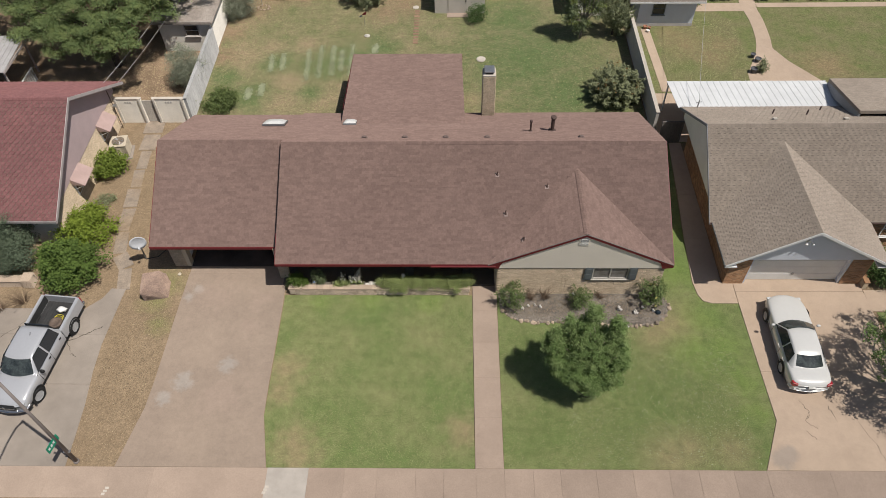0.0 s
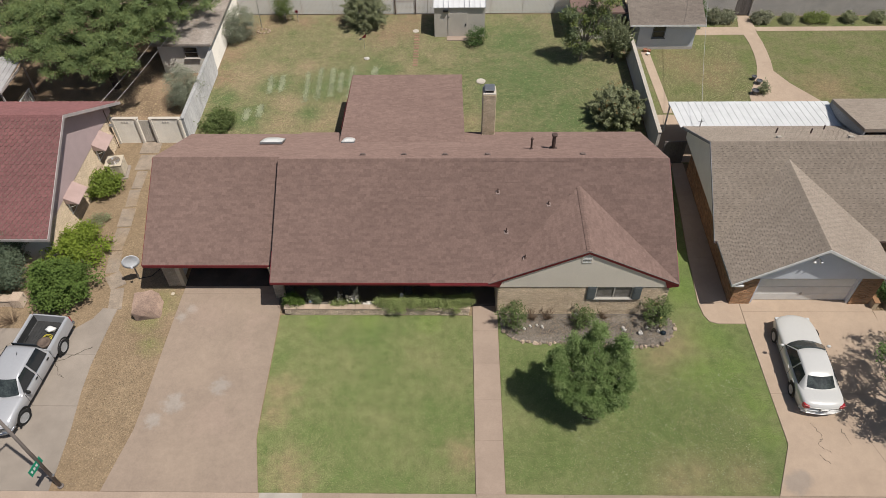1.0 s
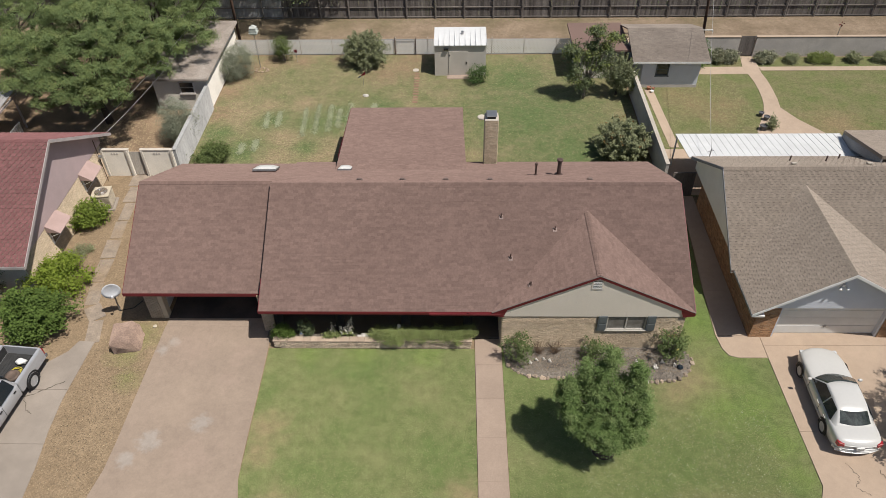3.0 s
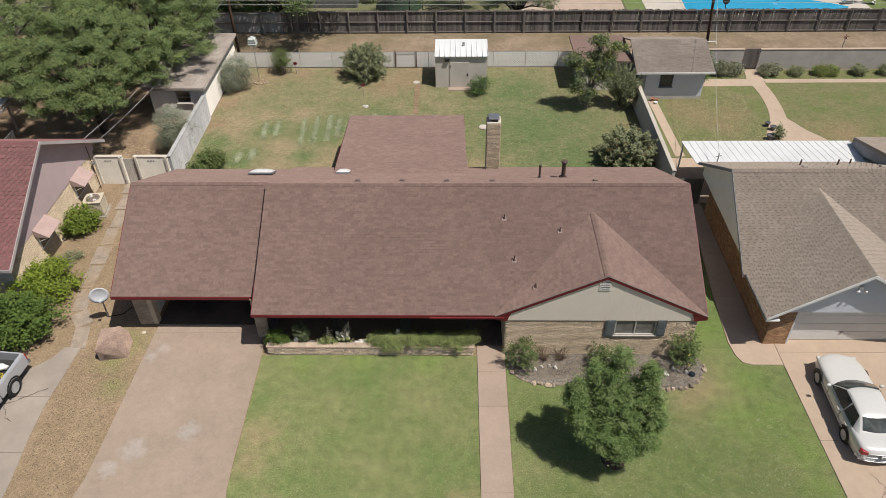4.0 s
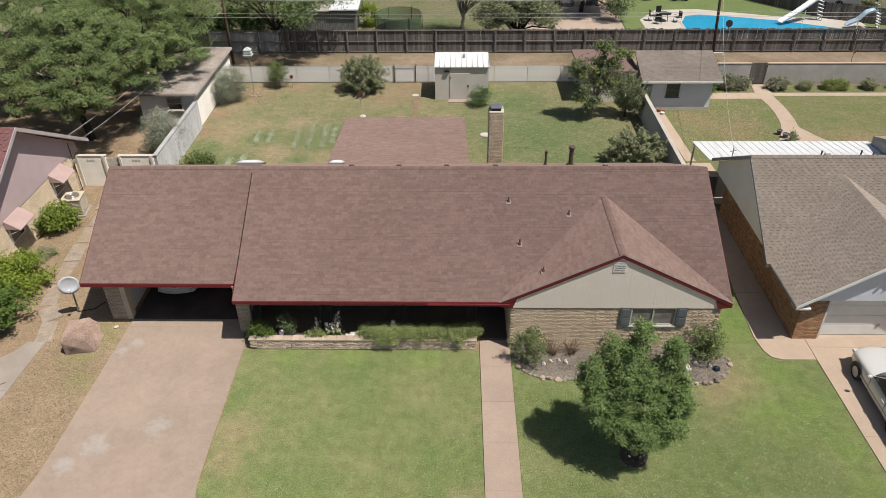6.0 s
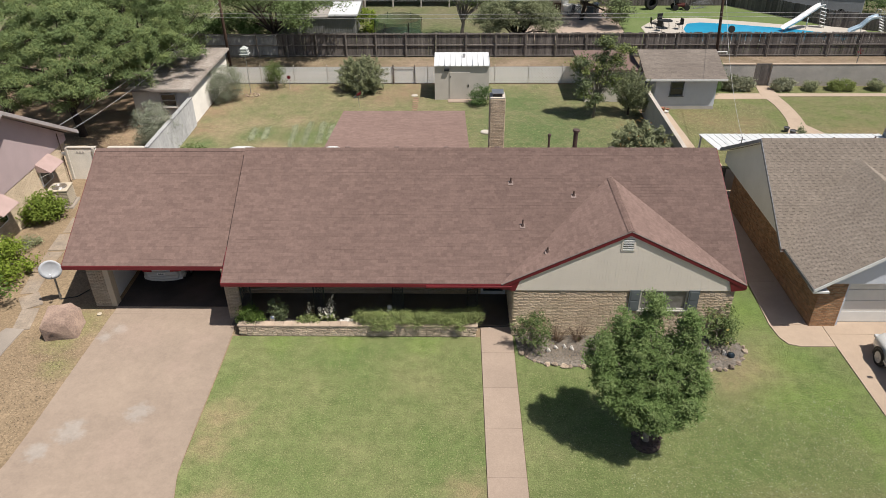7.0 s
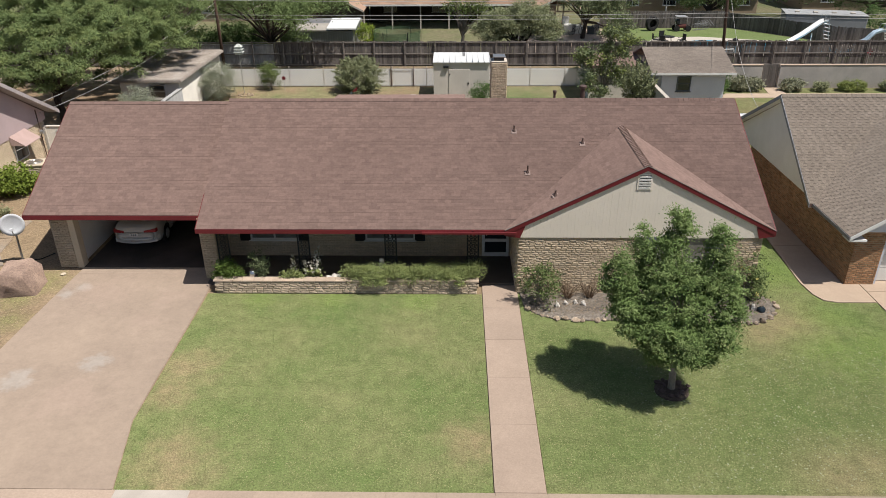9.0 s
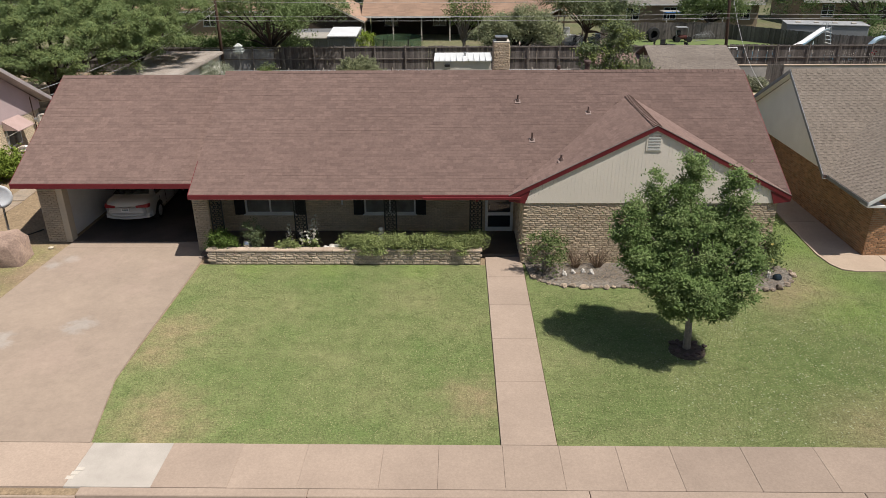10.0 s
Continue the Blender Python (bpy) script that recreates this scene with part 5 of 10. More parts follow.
def vent_pipe(x, y, z, r, h, cap=False, label="dark vent pipe through the roof"):
    p = thing("vent_pipe", label, "vent pipe", (x, y, z), group="pipes through the roof")
    Geo().tube([(x, y, z - 0.1), (x, y, z + h)], r, r, 12).put("pipe", PIPE, p, smooth=False)
    sl = 27.9 if y < RIDGE_Y else tilt_rear
    Geo().box(-0.1, 0.1, -0.12, 0.09, 0.012, 0.022, pose(x, y, z, sl)).put("flashing", mat("flashing paint", (0.27, 0.20, 0.175), None, 0.7), p, "dull metal flashing")
    Geo().lathe([(r * 2.2, 0.02), (r * 1.3, 0.09)], 12, Matrix.Translation((x, y, z))).put("boot", PIPE, p)
    if cap:
        Geo().lathe([(r * 0.9, h - 0.02), (r * 1.55, h + 0.02), (r * 1.55, h + 0.1), (r * 1.1, h + 0.13)], 14, Matrix.Translation((x, y, z))).put("rain_cap", PIPE, p, "dark metal rain cap")
    return p


for px, py, hh in ((2.41, 24.15, 0.28), (4.5, 25.4, 0.22), (2.02, 25.95, 0.24)):
    vent_pipe(px, py, front_z(py) + 0.01, 0.03, hh)
vent_pipe(3.25, 22.75, APEX_Z - gs * abs(3.25 - APEX_X) + 0.01, 0.035, 0.2)
vent_pipe(3.9, 29.3, rear_z(29.3), 0.05, 0.62, True, "thin dark vent pipe with cap behind the ridge")
vent_pipe(5.06, 29.4, rear_z(29.4), 0.1, 0.85, True, "thick dark flue pipe with cap behind the ridge")
# downspout by the entry
Geo().box(0.43, 0.5, EAVE_Y - 0.09, EAVE_Y - 0.02, EAVE_Z - 0.2, EAVE_Z + 0.02).put("downspout", RED, house, bevel=0.01)
# wall lamp on the carport corner
Geo().tube([(-15.12, 23.9, 2.12), (-15.35, 23.85, 2.15), (-15.42, 23.82, 2.05)], 0.03, 0.05, 6).put("corner_floodlight", BLACK, house, "black twin floodlight on carport corner")

# ---- flower bed ----
BED = [(2.1, 22.0), (2.2, 21.0), (2.55, 20.55), (3.1, 20.25), (4.2, 20.15), (5.4, 20.2), (6.6, 20.05), (7.8, 19.95), (9.0, 19.95), (9.9, 20.1), (10.45, 20.5), (10.75, 21.1), (10.6, 21.7), (10.3, 22.0)]
Geo().prism(ccw(BED), -0.05, 0.035).put("flower_bed", MULCH, None, "bare grey-brown soil bed before the brick wall", kind="structure", category="flower bed")
for i, ((xa, ya), (xb, yb)) in enumerate(zip(BED[1:], BED[2:-1])):
    n = max(2, int(math.hypot(xb - xa, yb - ya) / 0.24))
    for j in range(n):
        k = (j + rng2.uniform(0.2, 0.8)) / n
        x, y = xa + (xb - xa) * k + rng2.uniform(-0.05, 0.05), ya + (yb - ya) * k + rng2.uniform(-0.05, 0.05)
        r = rng2.uniform(0.05, 0.125)
        white = rng2.random() < 0.12
        Geo().blob((x, y, r * 0.4), (r * rng2.uniform(0.8, 1.4), r, r * rng2.uniform(0.6, 0.9)), 0.5, rng2.random() * 50, 2).put("edging_rock", WHITEROCK if white else ROCKS, None, "pale stone edging the flower bed" if white else "rough brown stone edging the flower bed", category="rock", group="edging stones of the flower bed")
for x, y, s in ((8.15, 20.95, 0.2), (8.95, 20.75, 0.18), (9.85, 20.85, 0.15), (3.3, 21.0, 0.13), (3.6, 21.15, 0.12), (3.95, 21.2, 0.11), (4.2, 21.1, 0.13), (9.35, 21.05, 0.14), (6.6, 21.7, 0.14), (5.95, 21.9, 0.12)):
    o = Geo().blob((x, y, s * 0.7), (s * 0.42, s * 0.38, s * 0.85), 0.9, x * 3, 3)
    o.blob((x + s * 0.5, y - s * 0.2, s * 0.45), (s * 0.36, s * 0.3, s * 0.45), 0.9, y * 2, 3)
    o.put("garden_ornament", WHITEROCK, None, "small weathered white garden ornament on soil", category="garden ornament", group="ornaments in the flower bed", smooth=True)
Geo().blob((10.1, 20.75, 0.1), (0.14, 0.12, 0.13), 0.3, 4, 3).put("glazed_pot", mat("dark blue glaze", (0.02, 0.03, 0.04), None, 0.2), None, "dark glazed round ornament on soil", category="garden ornament", smooth=True)
# tree ring
Geo().lathe([(0.5, -0.03), (0.46, 0.03), (0.3, 0.06), (0.05, 0.07)], 26, Matrix.Translation((6.0, 16.5, 0))).put("tree_ring", mat("dark wood mulch", (0.13, 0.095, 0.07), (0.075, 0.055, 0.042), 0.95, 4, 30, 0.5, 0.8), None, "ring of dark mulch round the young tree", kind="structure", category="mulch")
for i in range(26):
    a = rng2.uniform(0, 6.28)
    d = rng2.uniform(0.2, 0.52)
    r = rng2.uniform(0.04, 0.09)
    Geo().blob((6.0 + d * math.cos(a), 16.5 + d * math.sin(a), 0.06), (r, r, r * 0.6), 0.6, i, 2).put("mulch_rock", PIPE, None, "dark lava rock in the tree ring", category="rock", group="dark rocks round the tree")

# boulder by the driveway, with flat worn faces
bm = bmesh.new()
for p in ((-0.6, -0.5, -0.5), (0.62, -0.55, -0.5), (0.7, 0.5, -0.5), (-0.62, 0.55, -0.5), (-0.66, -0.52, 0.2), (-0.42, -0.5, 0.5), (0.3, -0.62, 0.36), (0.64, -0.42, 0.12), (0.66, 0.45, 0.3), (0.35, 0.55, 0.56), (-0.5, 0.56, 0.5), (-0.2, -0.66, 0.1), (0.2, 0.0, 0.6), (0.5, -0.1, 0.5)):
    bm.verts.new(p)
bmesh.ops.convex_hull(bm, input=bm.verts)
bmesh.ops.bevel(bm, geom=bm.edges[:], offset=0.035, segments=2, profile=0.6, affect="EDGES", clamp_overlap=True)
bmesh.ops.triangulate(bm, faces=bm.faces)
bmesh.ops.subdivide_edges(bm, edges=bm.edges[:], cuts=3, use_grid_fill=True)
for p in bm.verts:
    p.co += p.co.normalized() * (0.025 * noise.noise(p.co * 2.5) + 0.018 * noise.noise(p.co * 8.0))
bmesh.ops.transform(bm, matrix=pose(-15.68, 22.1, 0.40, 0, 0, 12), verts=bm.verts)
g = Geo()
bm.verts.index_update()
g.add([p.co for p in bm.verts], [[q.index for q in f.verts] for f in bm.faces])
bm.free()
g.put("boulder", ROCK, None, "large pinkish-brown boulder beside the driveway", category="boulder", smooth=True)

# satellite dish
dish = thing("satellite_dish", "grey satellite dish on a ground post", "satellite dish", (-16.84, 24.26, 0))
DISHM = mat("pale dish paint", (0.62, 0.63, 0.65), None, 0.65, 2, 30, 0.05, 0.03)
Geo().tube([(-16.84, 24.26, -0.05), (-16.8, 24.24, 1.0), (-16.72, 24.16, 1.62)], 0.04, 0.035, 8).put("post", GREYMETAL, dish)
m = pose(-16.68, 24.03, 1.68, 86, 0, 25)
Geo().lathe([(0.02, 0.0), (0.18, 0.015), (0.32, 0.05), (0.43, 0.10), (0.435, 0.115), (0.32, 0.066), (0.18, 0.03), (0.02, 0.014)], 24, m).put("reflector", DISHM, dish, "pale grey reflector", smooth=True)
Geo().tube([m @ Vector((0, -0.4, 0.08)), m @ Vector((0, -0.3, 0.3)), m @ Vector((0, -0.1, 0.45))], 0.016, 0.016, 6).put("feed_arm", GREYMETAL, dish)
Geo().box(-0.05, 0.05, -0.05, 0.05, -0.06, 0.06, m @ Matrix.Translation((0, -0.08, 0.46))).put("receiver", DISHM, dish, bevel=0.01)
Geo().tube([(-16.84, 24.22, 0.02), (-16.2, 24.4, 0.02), (-15.9, 24.9, 0.02)], 0.02, 0.02, 5).put("cable", BLACK, dish)
Geo().lathe([(0.09, 0.0), (0.1, 0.04), (0.05, 0.06)], 14, Matrix.Translation((-14.75, 23.2, -0.01))).put("pipe_lid", CREAM, None, "small yellow pipe lid in the ground", category="cover")

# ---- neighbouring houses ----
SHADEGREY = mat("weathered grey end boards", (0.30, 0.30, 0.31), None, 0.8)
rng3 = random.Random(31)
nr = thing("neighbour_house", "brick house with grey-brown shingles and white garage door", "house", (18, 27, 0))
NX0, NRY, NRZ, NEY, NEZ, NBY, NBZ = 13.08, 29.14, 5.16, 24.95, 2.15, 33.4, 2.82
GX, GY, GZ, GEX = 17.0, 22.12, 4.63, 13.22
GXR = 21.3
NV = NRY - (NRZ - GZ) * (NRY - NEY) / (NRZ - NEZ)
NX1 = 34.0
roof_slab("roof", [(NX0, NEY, NEZ), (NX1, NEY, NEZ), (NX1, NRY, NRZ), (NX0, NRY, NRZ)], nr)
roof_slab("roof", [(NX1, NBY, NBZ), (NX0, NBY, NBZ), (NX0, NRY, NRZ), (NX1, NRY, NRZ)], nr)
roof_slab("gable_roof", [(GEX, GY, NEZ), (GX, GY, GZ), (GX, NV, GZ), (GEX, NEY + 0.02, NEZ)], nr)
roof_slab("gable_roof", [(GX, GY, GZ), (GXR, GY, NEZ), (GXR, NEY + 0.02, NEZ), (GX, NV, GZ)], nr)
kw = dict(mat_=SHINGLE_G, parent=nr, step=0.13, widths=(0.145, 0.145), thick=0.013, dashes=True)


def under_gable_n(p):
    return p.z < GZ - (GZ - NEZ) * (p.x - GX) / ((GXR if p.x > GX else GEX) - GX) - 0.06


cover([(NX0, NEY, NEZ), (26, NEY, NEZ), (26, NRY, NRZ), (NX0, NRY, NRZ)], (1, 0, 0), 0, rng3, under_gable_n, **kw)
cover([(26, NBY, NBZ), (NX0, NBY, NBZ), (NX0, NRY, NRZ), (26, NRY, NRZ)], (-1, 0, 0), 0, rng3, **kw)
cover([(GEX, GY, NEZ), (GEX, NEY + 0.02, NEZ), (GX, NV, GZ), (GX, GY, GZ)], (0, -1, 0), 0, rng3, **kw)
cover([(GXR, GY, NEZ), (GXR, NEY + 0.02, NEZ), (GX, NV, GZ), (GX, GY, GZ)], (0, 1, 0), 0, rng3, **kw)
ridge_caps("ridge_cap", (NX0, NRY, NRZ + 0.02), (26, NRY, NRZ + 0.02), 0.7, nr, SHINGLE_G)
ridge_caps("ridge_cap", (GX, GY, GZ + 0.02), (GX, NV, GZ + 0.02), 0.70, nr, SHINGLE_G, 0.13)
for vx in (16.96, 20.72):
    Geo().box(-0.13, 0.13, -0.11, 0.11, 0.02, 0.12, pose(vx, 30.0, 4.70, -29)).put("roof_vent", STUCCO, nr, "small pale box vent", bevel=0.03)
for px, py, pz, ph in ((17.48, 31.45, 3.85, 0.38), (19.25, 31.25, 3.95, 0.4), (20.58, 32.4, 3.2, 0.45)):
    Geo().tube([(px, py, pz), (px, py, pz + ph)], 0.04, 0.04, 8).put("vent_pipe", PIPE, nr, "thin dark vent pipe")
# walls
Geo().box(13.75, 13.95, 22.95, 32.6, 0, 2.2).put("side_wall", MORTAR, nr, "orange-brown brick side wall")
g = Geo()
brick_face(g, (13.75, 32.6, 0.0), (0, -1, 0), 9.98, 2.2, 0.075, 0.21, 0.01, 0.012, rng3, 0.006, (), (-1, 0, 0))
g.put("brick_face", BRICK_O, nr, "orange-brown bricks", kind="stuff")
Geo().add([(13.4, 25.15, 2.1), (13.4, 33.3, 2.1), (13.4, 33.3, 2.7), (13.4, NRY, NRZ - 0.16), (13.74, 25.15, 2.1), (13.74, 33.3, 2.1), (13.74, 33.3, 2.7), (13.74, NRY, NRZ - 0.16)], [(0, 1, 2, 3), (7, 6, 5, 4), (0, 4, 5, 1), (1, 5, 6, 2), (2, 6, 7, 3), (3, 7, 4, 0)]).put("gable_end", SHADEWHITE, nr, "pale painted gable end")
g = Geo()
Geo().box(13.75, 14.76, 22.62, 22.95, 0, 2.2).put("garage_pier", MORTAR, nr)
Geo().box(19.72, 20.75, 22.62, 22.95, 0, 2.2).put("garage_pier", MORTAR, nr)
brick_face(g, (13.74, 22.62, 0), (1, 0, 0), 1.03, 2.2, 0.075, 0.21, 0.01, 0.012, rng3, 0.006, (), (0, -1, 0))
brick_face(g, (19.71, 22.62, 0), (1, 0, 0), 1.03, 2.2, 0.075, 0.21, 0.01, 0.012, rng3, 0.006, (), (0, -1, 0))
g.put("pier_bricks", BRICK_O, nr, "orange-brown bricks", kind="stuff")
gd = Geo().box(14.78, 19.7, 22.9, 22.96, 0.03, 2.14).put("garage_door", WHITE, nr, "wide white panelled garage door")
for i in range(4):
    Geo().box(14.86, 19.62, 22.87, 22.9, 0.05 + i * 0.525, 0.05 + i * 0.525 + 0.505).put("panel", WHITE, gd, bevel=0.008)
Geo().box(17.2, 17.3, 22.83, 22.87, 0.5, 0.62).put("door_handle", GREYMETAL, gd)
for a, b in ((14.77, 14.86), (19.62, 19.71)):
    Geo().box(a, b, 22.66, 22.9, 0.03, 2.14).put("door_trim", BLUEGREY, nr)
Geo().add([(13.6, 22.5, 2.14), (20.95, 22.5, 2.14), (GX, 22.5, GZ - 0.18), (13.6, 23.1, 2.14), (20.95, 23.1, 2.14), (GX, 23.1, GZ - 0.18)], [(0, 1, 2), (5, 4, 3), (0, 3, 4, 1), (1, 4, 5, 2), (2, 5, 3, 0)]).put("gable_front", BLUEGREY, nr, "pale blue-grey gable over the garage")
flood = Geo().tube([(16.85, 22.5, 3.72), (16.85, 22.38, 3.69)], 0.07, 0.09, 10).put("floodlight", WHITE, nr, "twin white floodlight in the gable")
for s in (-1, 1):
    Geo().tube([(16.85 + s * 0.1, 22.4, 3.65), (16.85 + s * 0.17, 22.26, 3.55)], 0.04, 0.07, 10).put("lamp_head", WHITE, flood)
for x1 in (GEX, GXR):
    vs = []
    for y in (GY - 0.03, GY - 0.003):
        vs += [(GX, y, GZ - 0.005), (x1, y, NEZ - 0.005), (x1, y, NEZ - 0.15), (GX, y, GZ - 0.16)]
    Geo().add(vs, [(0, 1, 2, 3), (7, 6, 5, 4), (0, 4, 5, 1), (1, 5, 6, 2), (2, 6, 7, 3), (3, 7, 4, 0)]).put("rake_board", WHITE, nr, "white rake board")
    a, b = (x1, x1 + 0.6) if x1 < GX else (x1 - 0.6, x1)
    Geo().box(a, b, GY, 22.615, NEZ - 0.2, NEZ - 0.13).put("soffit", WHITE, nr, "white boxed eave end")
Geo().box(GEX - 0.03, GEX - 0.003, GY - 0.03, NEY, NEZ - 0.13, NEZ - 0.012).put("fascia_board", SHADEGREY, nr, "weathered grey eave board")
for x in (NX0,):
    for y0, z0 in ((NEY, NEZ), (NBY, NBZ)):
        vs = [(x - dx, y, z) for dx in (0.003, 0.03) for y, z in ((y0, z0), (NRY, NRZ), (NRY, NRZ - 0.16), (y0, z0 - 0.16))]
        Geo().add(vs, [(0, 1, 2, 3), (7, 6, 5, 4), (0, 4, 5, 1), (1, 5, 6, 2), (2, 6, 7, 3), (3, 7, 4, 0)]).put("rake_board", SHADEGREY, nr, "weathered grey rake board")
        vs = [(xx, y, z - 0.138) for xx, y, z in ((13.1, y0, z0), (13.38, y0, z0), (13.38, NRY, NRZ), (13.1, NRY, NRZ))]
        Geo().add(vs + [(p, q, r - 0.012) for p, q, r in vs], [(0, 1, 2, 3), (7, 6, 5, 4), (0, 4, 5, 1), (1, 5, 6, 2), (2, 6, 7, 3), (3, 7, 4, 0)]).put("soffit", SHADEWHITE, nr, "pale painted soffit")
Geo().box(13.95, NX1 - 0.5, 32.4, 32.6, 0, 2.75).put("rear_wall", STUCCO, nr)
Geo().box(20.75, NX1 - 0.5, 25.2, 25.4, 0, 2.2).put("front_wall", MORTAR, nr)
g = Geo()
brick_face(g, (20.75, 25.2, 0), (1, 0, 0), 10, 2.2, 0.075, 0.21, 0.01, 0.012, rng3, 0.006, (), (0, -1, 0))
g.put("front_bricks", BRICK_O, nr, kind="stuff")
house_window(22.3, 24.2, 0.8, 2.0, 25.14, nr, None, SHUTTER, 1)
# back wing: a shallower roof that runs out over the rear slope, with a sloping grey end
wing_pts = [(22.59, 36.09, 2.75), (34.0, 36.09, 2.75), (34.0, 30.72, 4.7), (21.72, 30.72, 4.7)]
roof_slab("back_roof", wing_pts[::-1], nr, 0.2, SHINGLE_G)
cover([wing_pts[1], wing_pts[0], wing_pts[3], wing_pts[2]], (-1, 0, 0), 0, rng3, mat_=SHINGLE_G, parent=nr, step=0.15, widths=(0.2, 0.2), thick=0.012)
Geo().add([(22.59, 36.09, 2.6), (21.72, 30.72, 4.55), (21.72, 30.72, 4.1), (22.59, 36.09, 1.9), (22.69, 36.09, 2.6), (21.82, 30.72, 4.55), (21.82, 30.72, 4.1), (22.69, 36.09, 1.9)], [(0, 1, 2, 3), (7, 6, 5, 4), (0, 4, 5, 1), (1, 5, 6, 2), (2, 6, 7, 3), (3, 7, 4, 0)]).put("wing_end", SHADEGREY, nr, "pale grey sloping end of the back wing")
# white metal patio roof in ribbed sheets
pr = thing("patio_roof", "white ribbed metal patio roof on slim posts", "patio roof", (17.8, 35.1, 0))
for i in range(24):
    a, b = 13.0 + i * 0.404, 13.0 + (i + 1) * 0.404
    vs = [(a, 33.55, 2.66), (b - 0.002, 33.55, 2.66), (b - 0.002, 36.63, 2.2), (a, 36.63, 2.2)]
    vs += [(x, y, z - 0.03) for x, y, z in vs]
    Geo().add(vs, [(0, 1, 2, 3), (7, 6, 5, 4), (0, 4, 5, 1), (1, 5, 6, 2), (2, 6, 7, 3), (3, 7, 4, 0)]).put("roof_sheet", METALROOF, pr)
    vs = [(b - 0.022, 33.55, 2.678), (b + 0.002, 33.55, 2.678), (b + 0.002, 36.65, 2.218), (b - 0.022, 36.65, 2.218)]
    vs += [(x, y, z - 0.08) for x, y, z in vs]
    Geo().add(vs, [(0, 1, 2, 3), (7, 6, 5, 4), (0, 4, 5, 1), (1, 5, 6, 2), (2, 6, 7, 3), (3, 7, 4, 0)]).put("rib", METALROOF, pr)
for x in (13.1, 16.2, 19.4, 22.5):
    Geo().box(x - 0.04, x + 0.04, 36.4, 36.48, 0.02, 2.2).put("post", WHITE, pr)
Geo().box(13.0, 22.7, 36.38, 36.5, 2.1, 2.2).put("beam", WHITE, pr)
# service mast and wire drop
mast = thing("service_mast", "thin metal service mast with wires", "mast", (13.96, 33.2, 2.6))
Geo().tube([(13.96, 33.2, 2.5), (13.96, 33.2, 3.5)], 0.03, 0.03, 8).put("pipe", GREYMETAL, mast)
Geo().tube([(13.8, 33.2, 3.3), (14.12, 33.2, 3.36)], 0.02, 0.02, 6).put("bracket", GREYMETAL, mast)

# left neighbour: red scalloped roof, pink gable, buff brick below
nl = thing("pink_house", "pink gabled house with red scalloped shingles", "house", (-27, 30.6, 0))
LX, LRY, LRZ, LEY, LEZ, LBY, LBZ = -20.9, 30.6, 5.88, 24.76, 2.5, 36.4, 2.52
LX0 = -40.0
roof_slab("roof", [(LX0, LEY, LEZ), (LX, LEY, LEZ), (LX, LRY, LRZ), (LX0, LRY, LRZ)], nl)
roof_slab("roof", [(LX, LBY, LBZ), (LX0, LBY, LBZ), (LX0, LRY, LRZ), (LX, LRY, LRZ)], nl)
kw = dict(mat_=SHINGLE_R, parent=nl, step=0.2, widths=(0.3, 0.3), scallop=True, thick=0.022)
cover([(-33, LEY, LEZ), (LX, LEY, LEZ), (LX, LRY, LRZ), (-33, LRY, LRZ)], (1, 0, 0), 0, rng3, **kw)
cover([(LX, LBY, LBZ), (-33, LBY, LBZ), (-33, LRY, LRZ), (LX, LRY, LRZ)], (-1, 0, 0), 0, rng3, **kw)
ridge_caps("ridge_cap", (-33, LRY, LRZ + 0.01), (LX, LRY, LRZ + 0.01), 0.58, nl, SHINGLE_R)
TRIMP = mat("pale mauve trim", (0.50, 0.44, 0.42), None, 0.7, 2, 30, 0.08, 0.05)
for y0, z0 in ((LEY, LEZ), (LBY, LBZ)):
    vs = [(LX + dx, y, z) for dx in (0.003, 0.035) for y, z in ((y0, z0 + 0.01), (LRY, LRZ + 0.01), (LRY, LRZ - 0.19), (y0, z0 - 0.19))]
    Geo().add(vs, [(0, 1, 2, 3), (7, 6, 5, 4), (0, 4, 5, 1), (1, 5, 6, 2), (2, 6, 7, 3), (3, 7, 4, 0)]).put("rake_board", TRIMP, nl, "pale mauve rake board")
    vs = [(xx, y, z - 0.138) for xx, y, z in ((-21.5, y0, z0), (LX - 0.02, y0, z0), (LX - 0.02, LRY, LRZ), (-21.5, LRY, LRZ))]
    Geo().add(vs + [(p, q, r - 0.012) for p, q, r in vs], [(0, 1, 2, 3), (7, 6, 5, 4), (0, 4, 5, 1), (1, 5, 6, 2), (2, 6, 7, 3), (3, 7, 4, 0)]).put("soffit", TRIMP, nl, "mauve soffit")
Geo().box(LX0, LX, LEY - 0.03, LEY - 0.003, LEZ - 0.16, LEZ + 0.005).put("fascia_board", TRIMP, nl)
Geo().box(-21.65, -21.45, 25.5, 35.7, 0, 2.2).put("side_wall", MORTAR, nl, "buff brick lower wall")
g = Geo()
brick_face(g, (-21.45, 25.5, 0), (0, 1, 0), 10.2, 2.16, 0.08, 0.24, 0.01, 0.012, rng3, 0.006, (), (1, 0, 0))
g.put("brick_face", BRICK, nl, "buff bricks", kind="stuff")
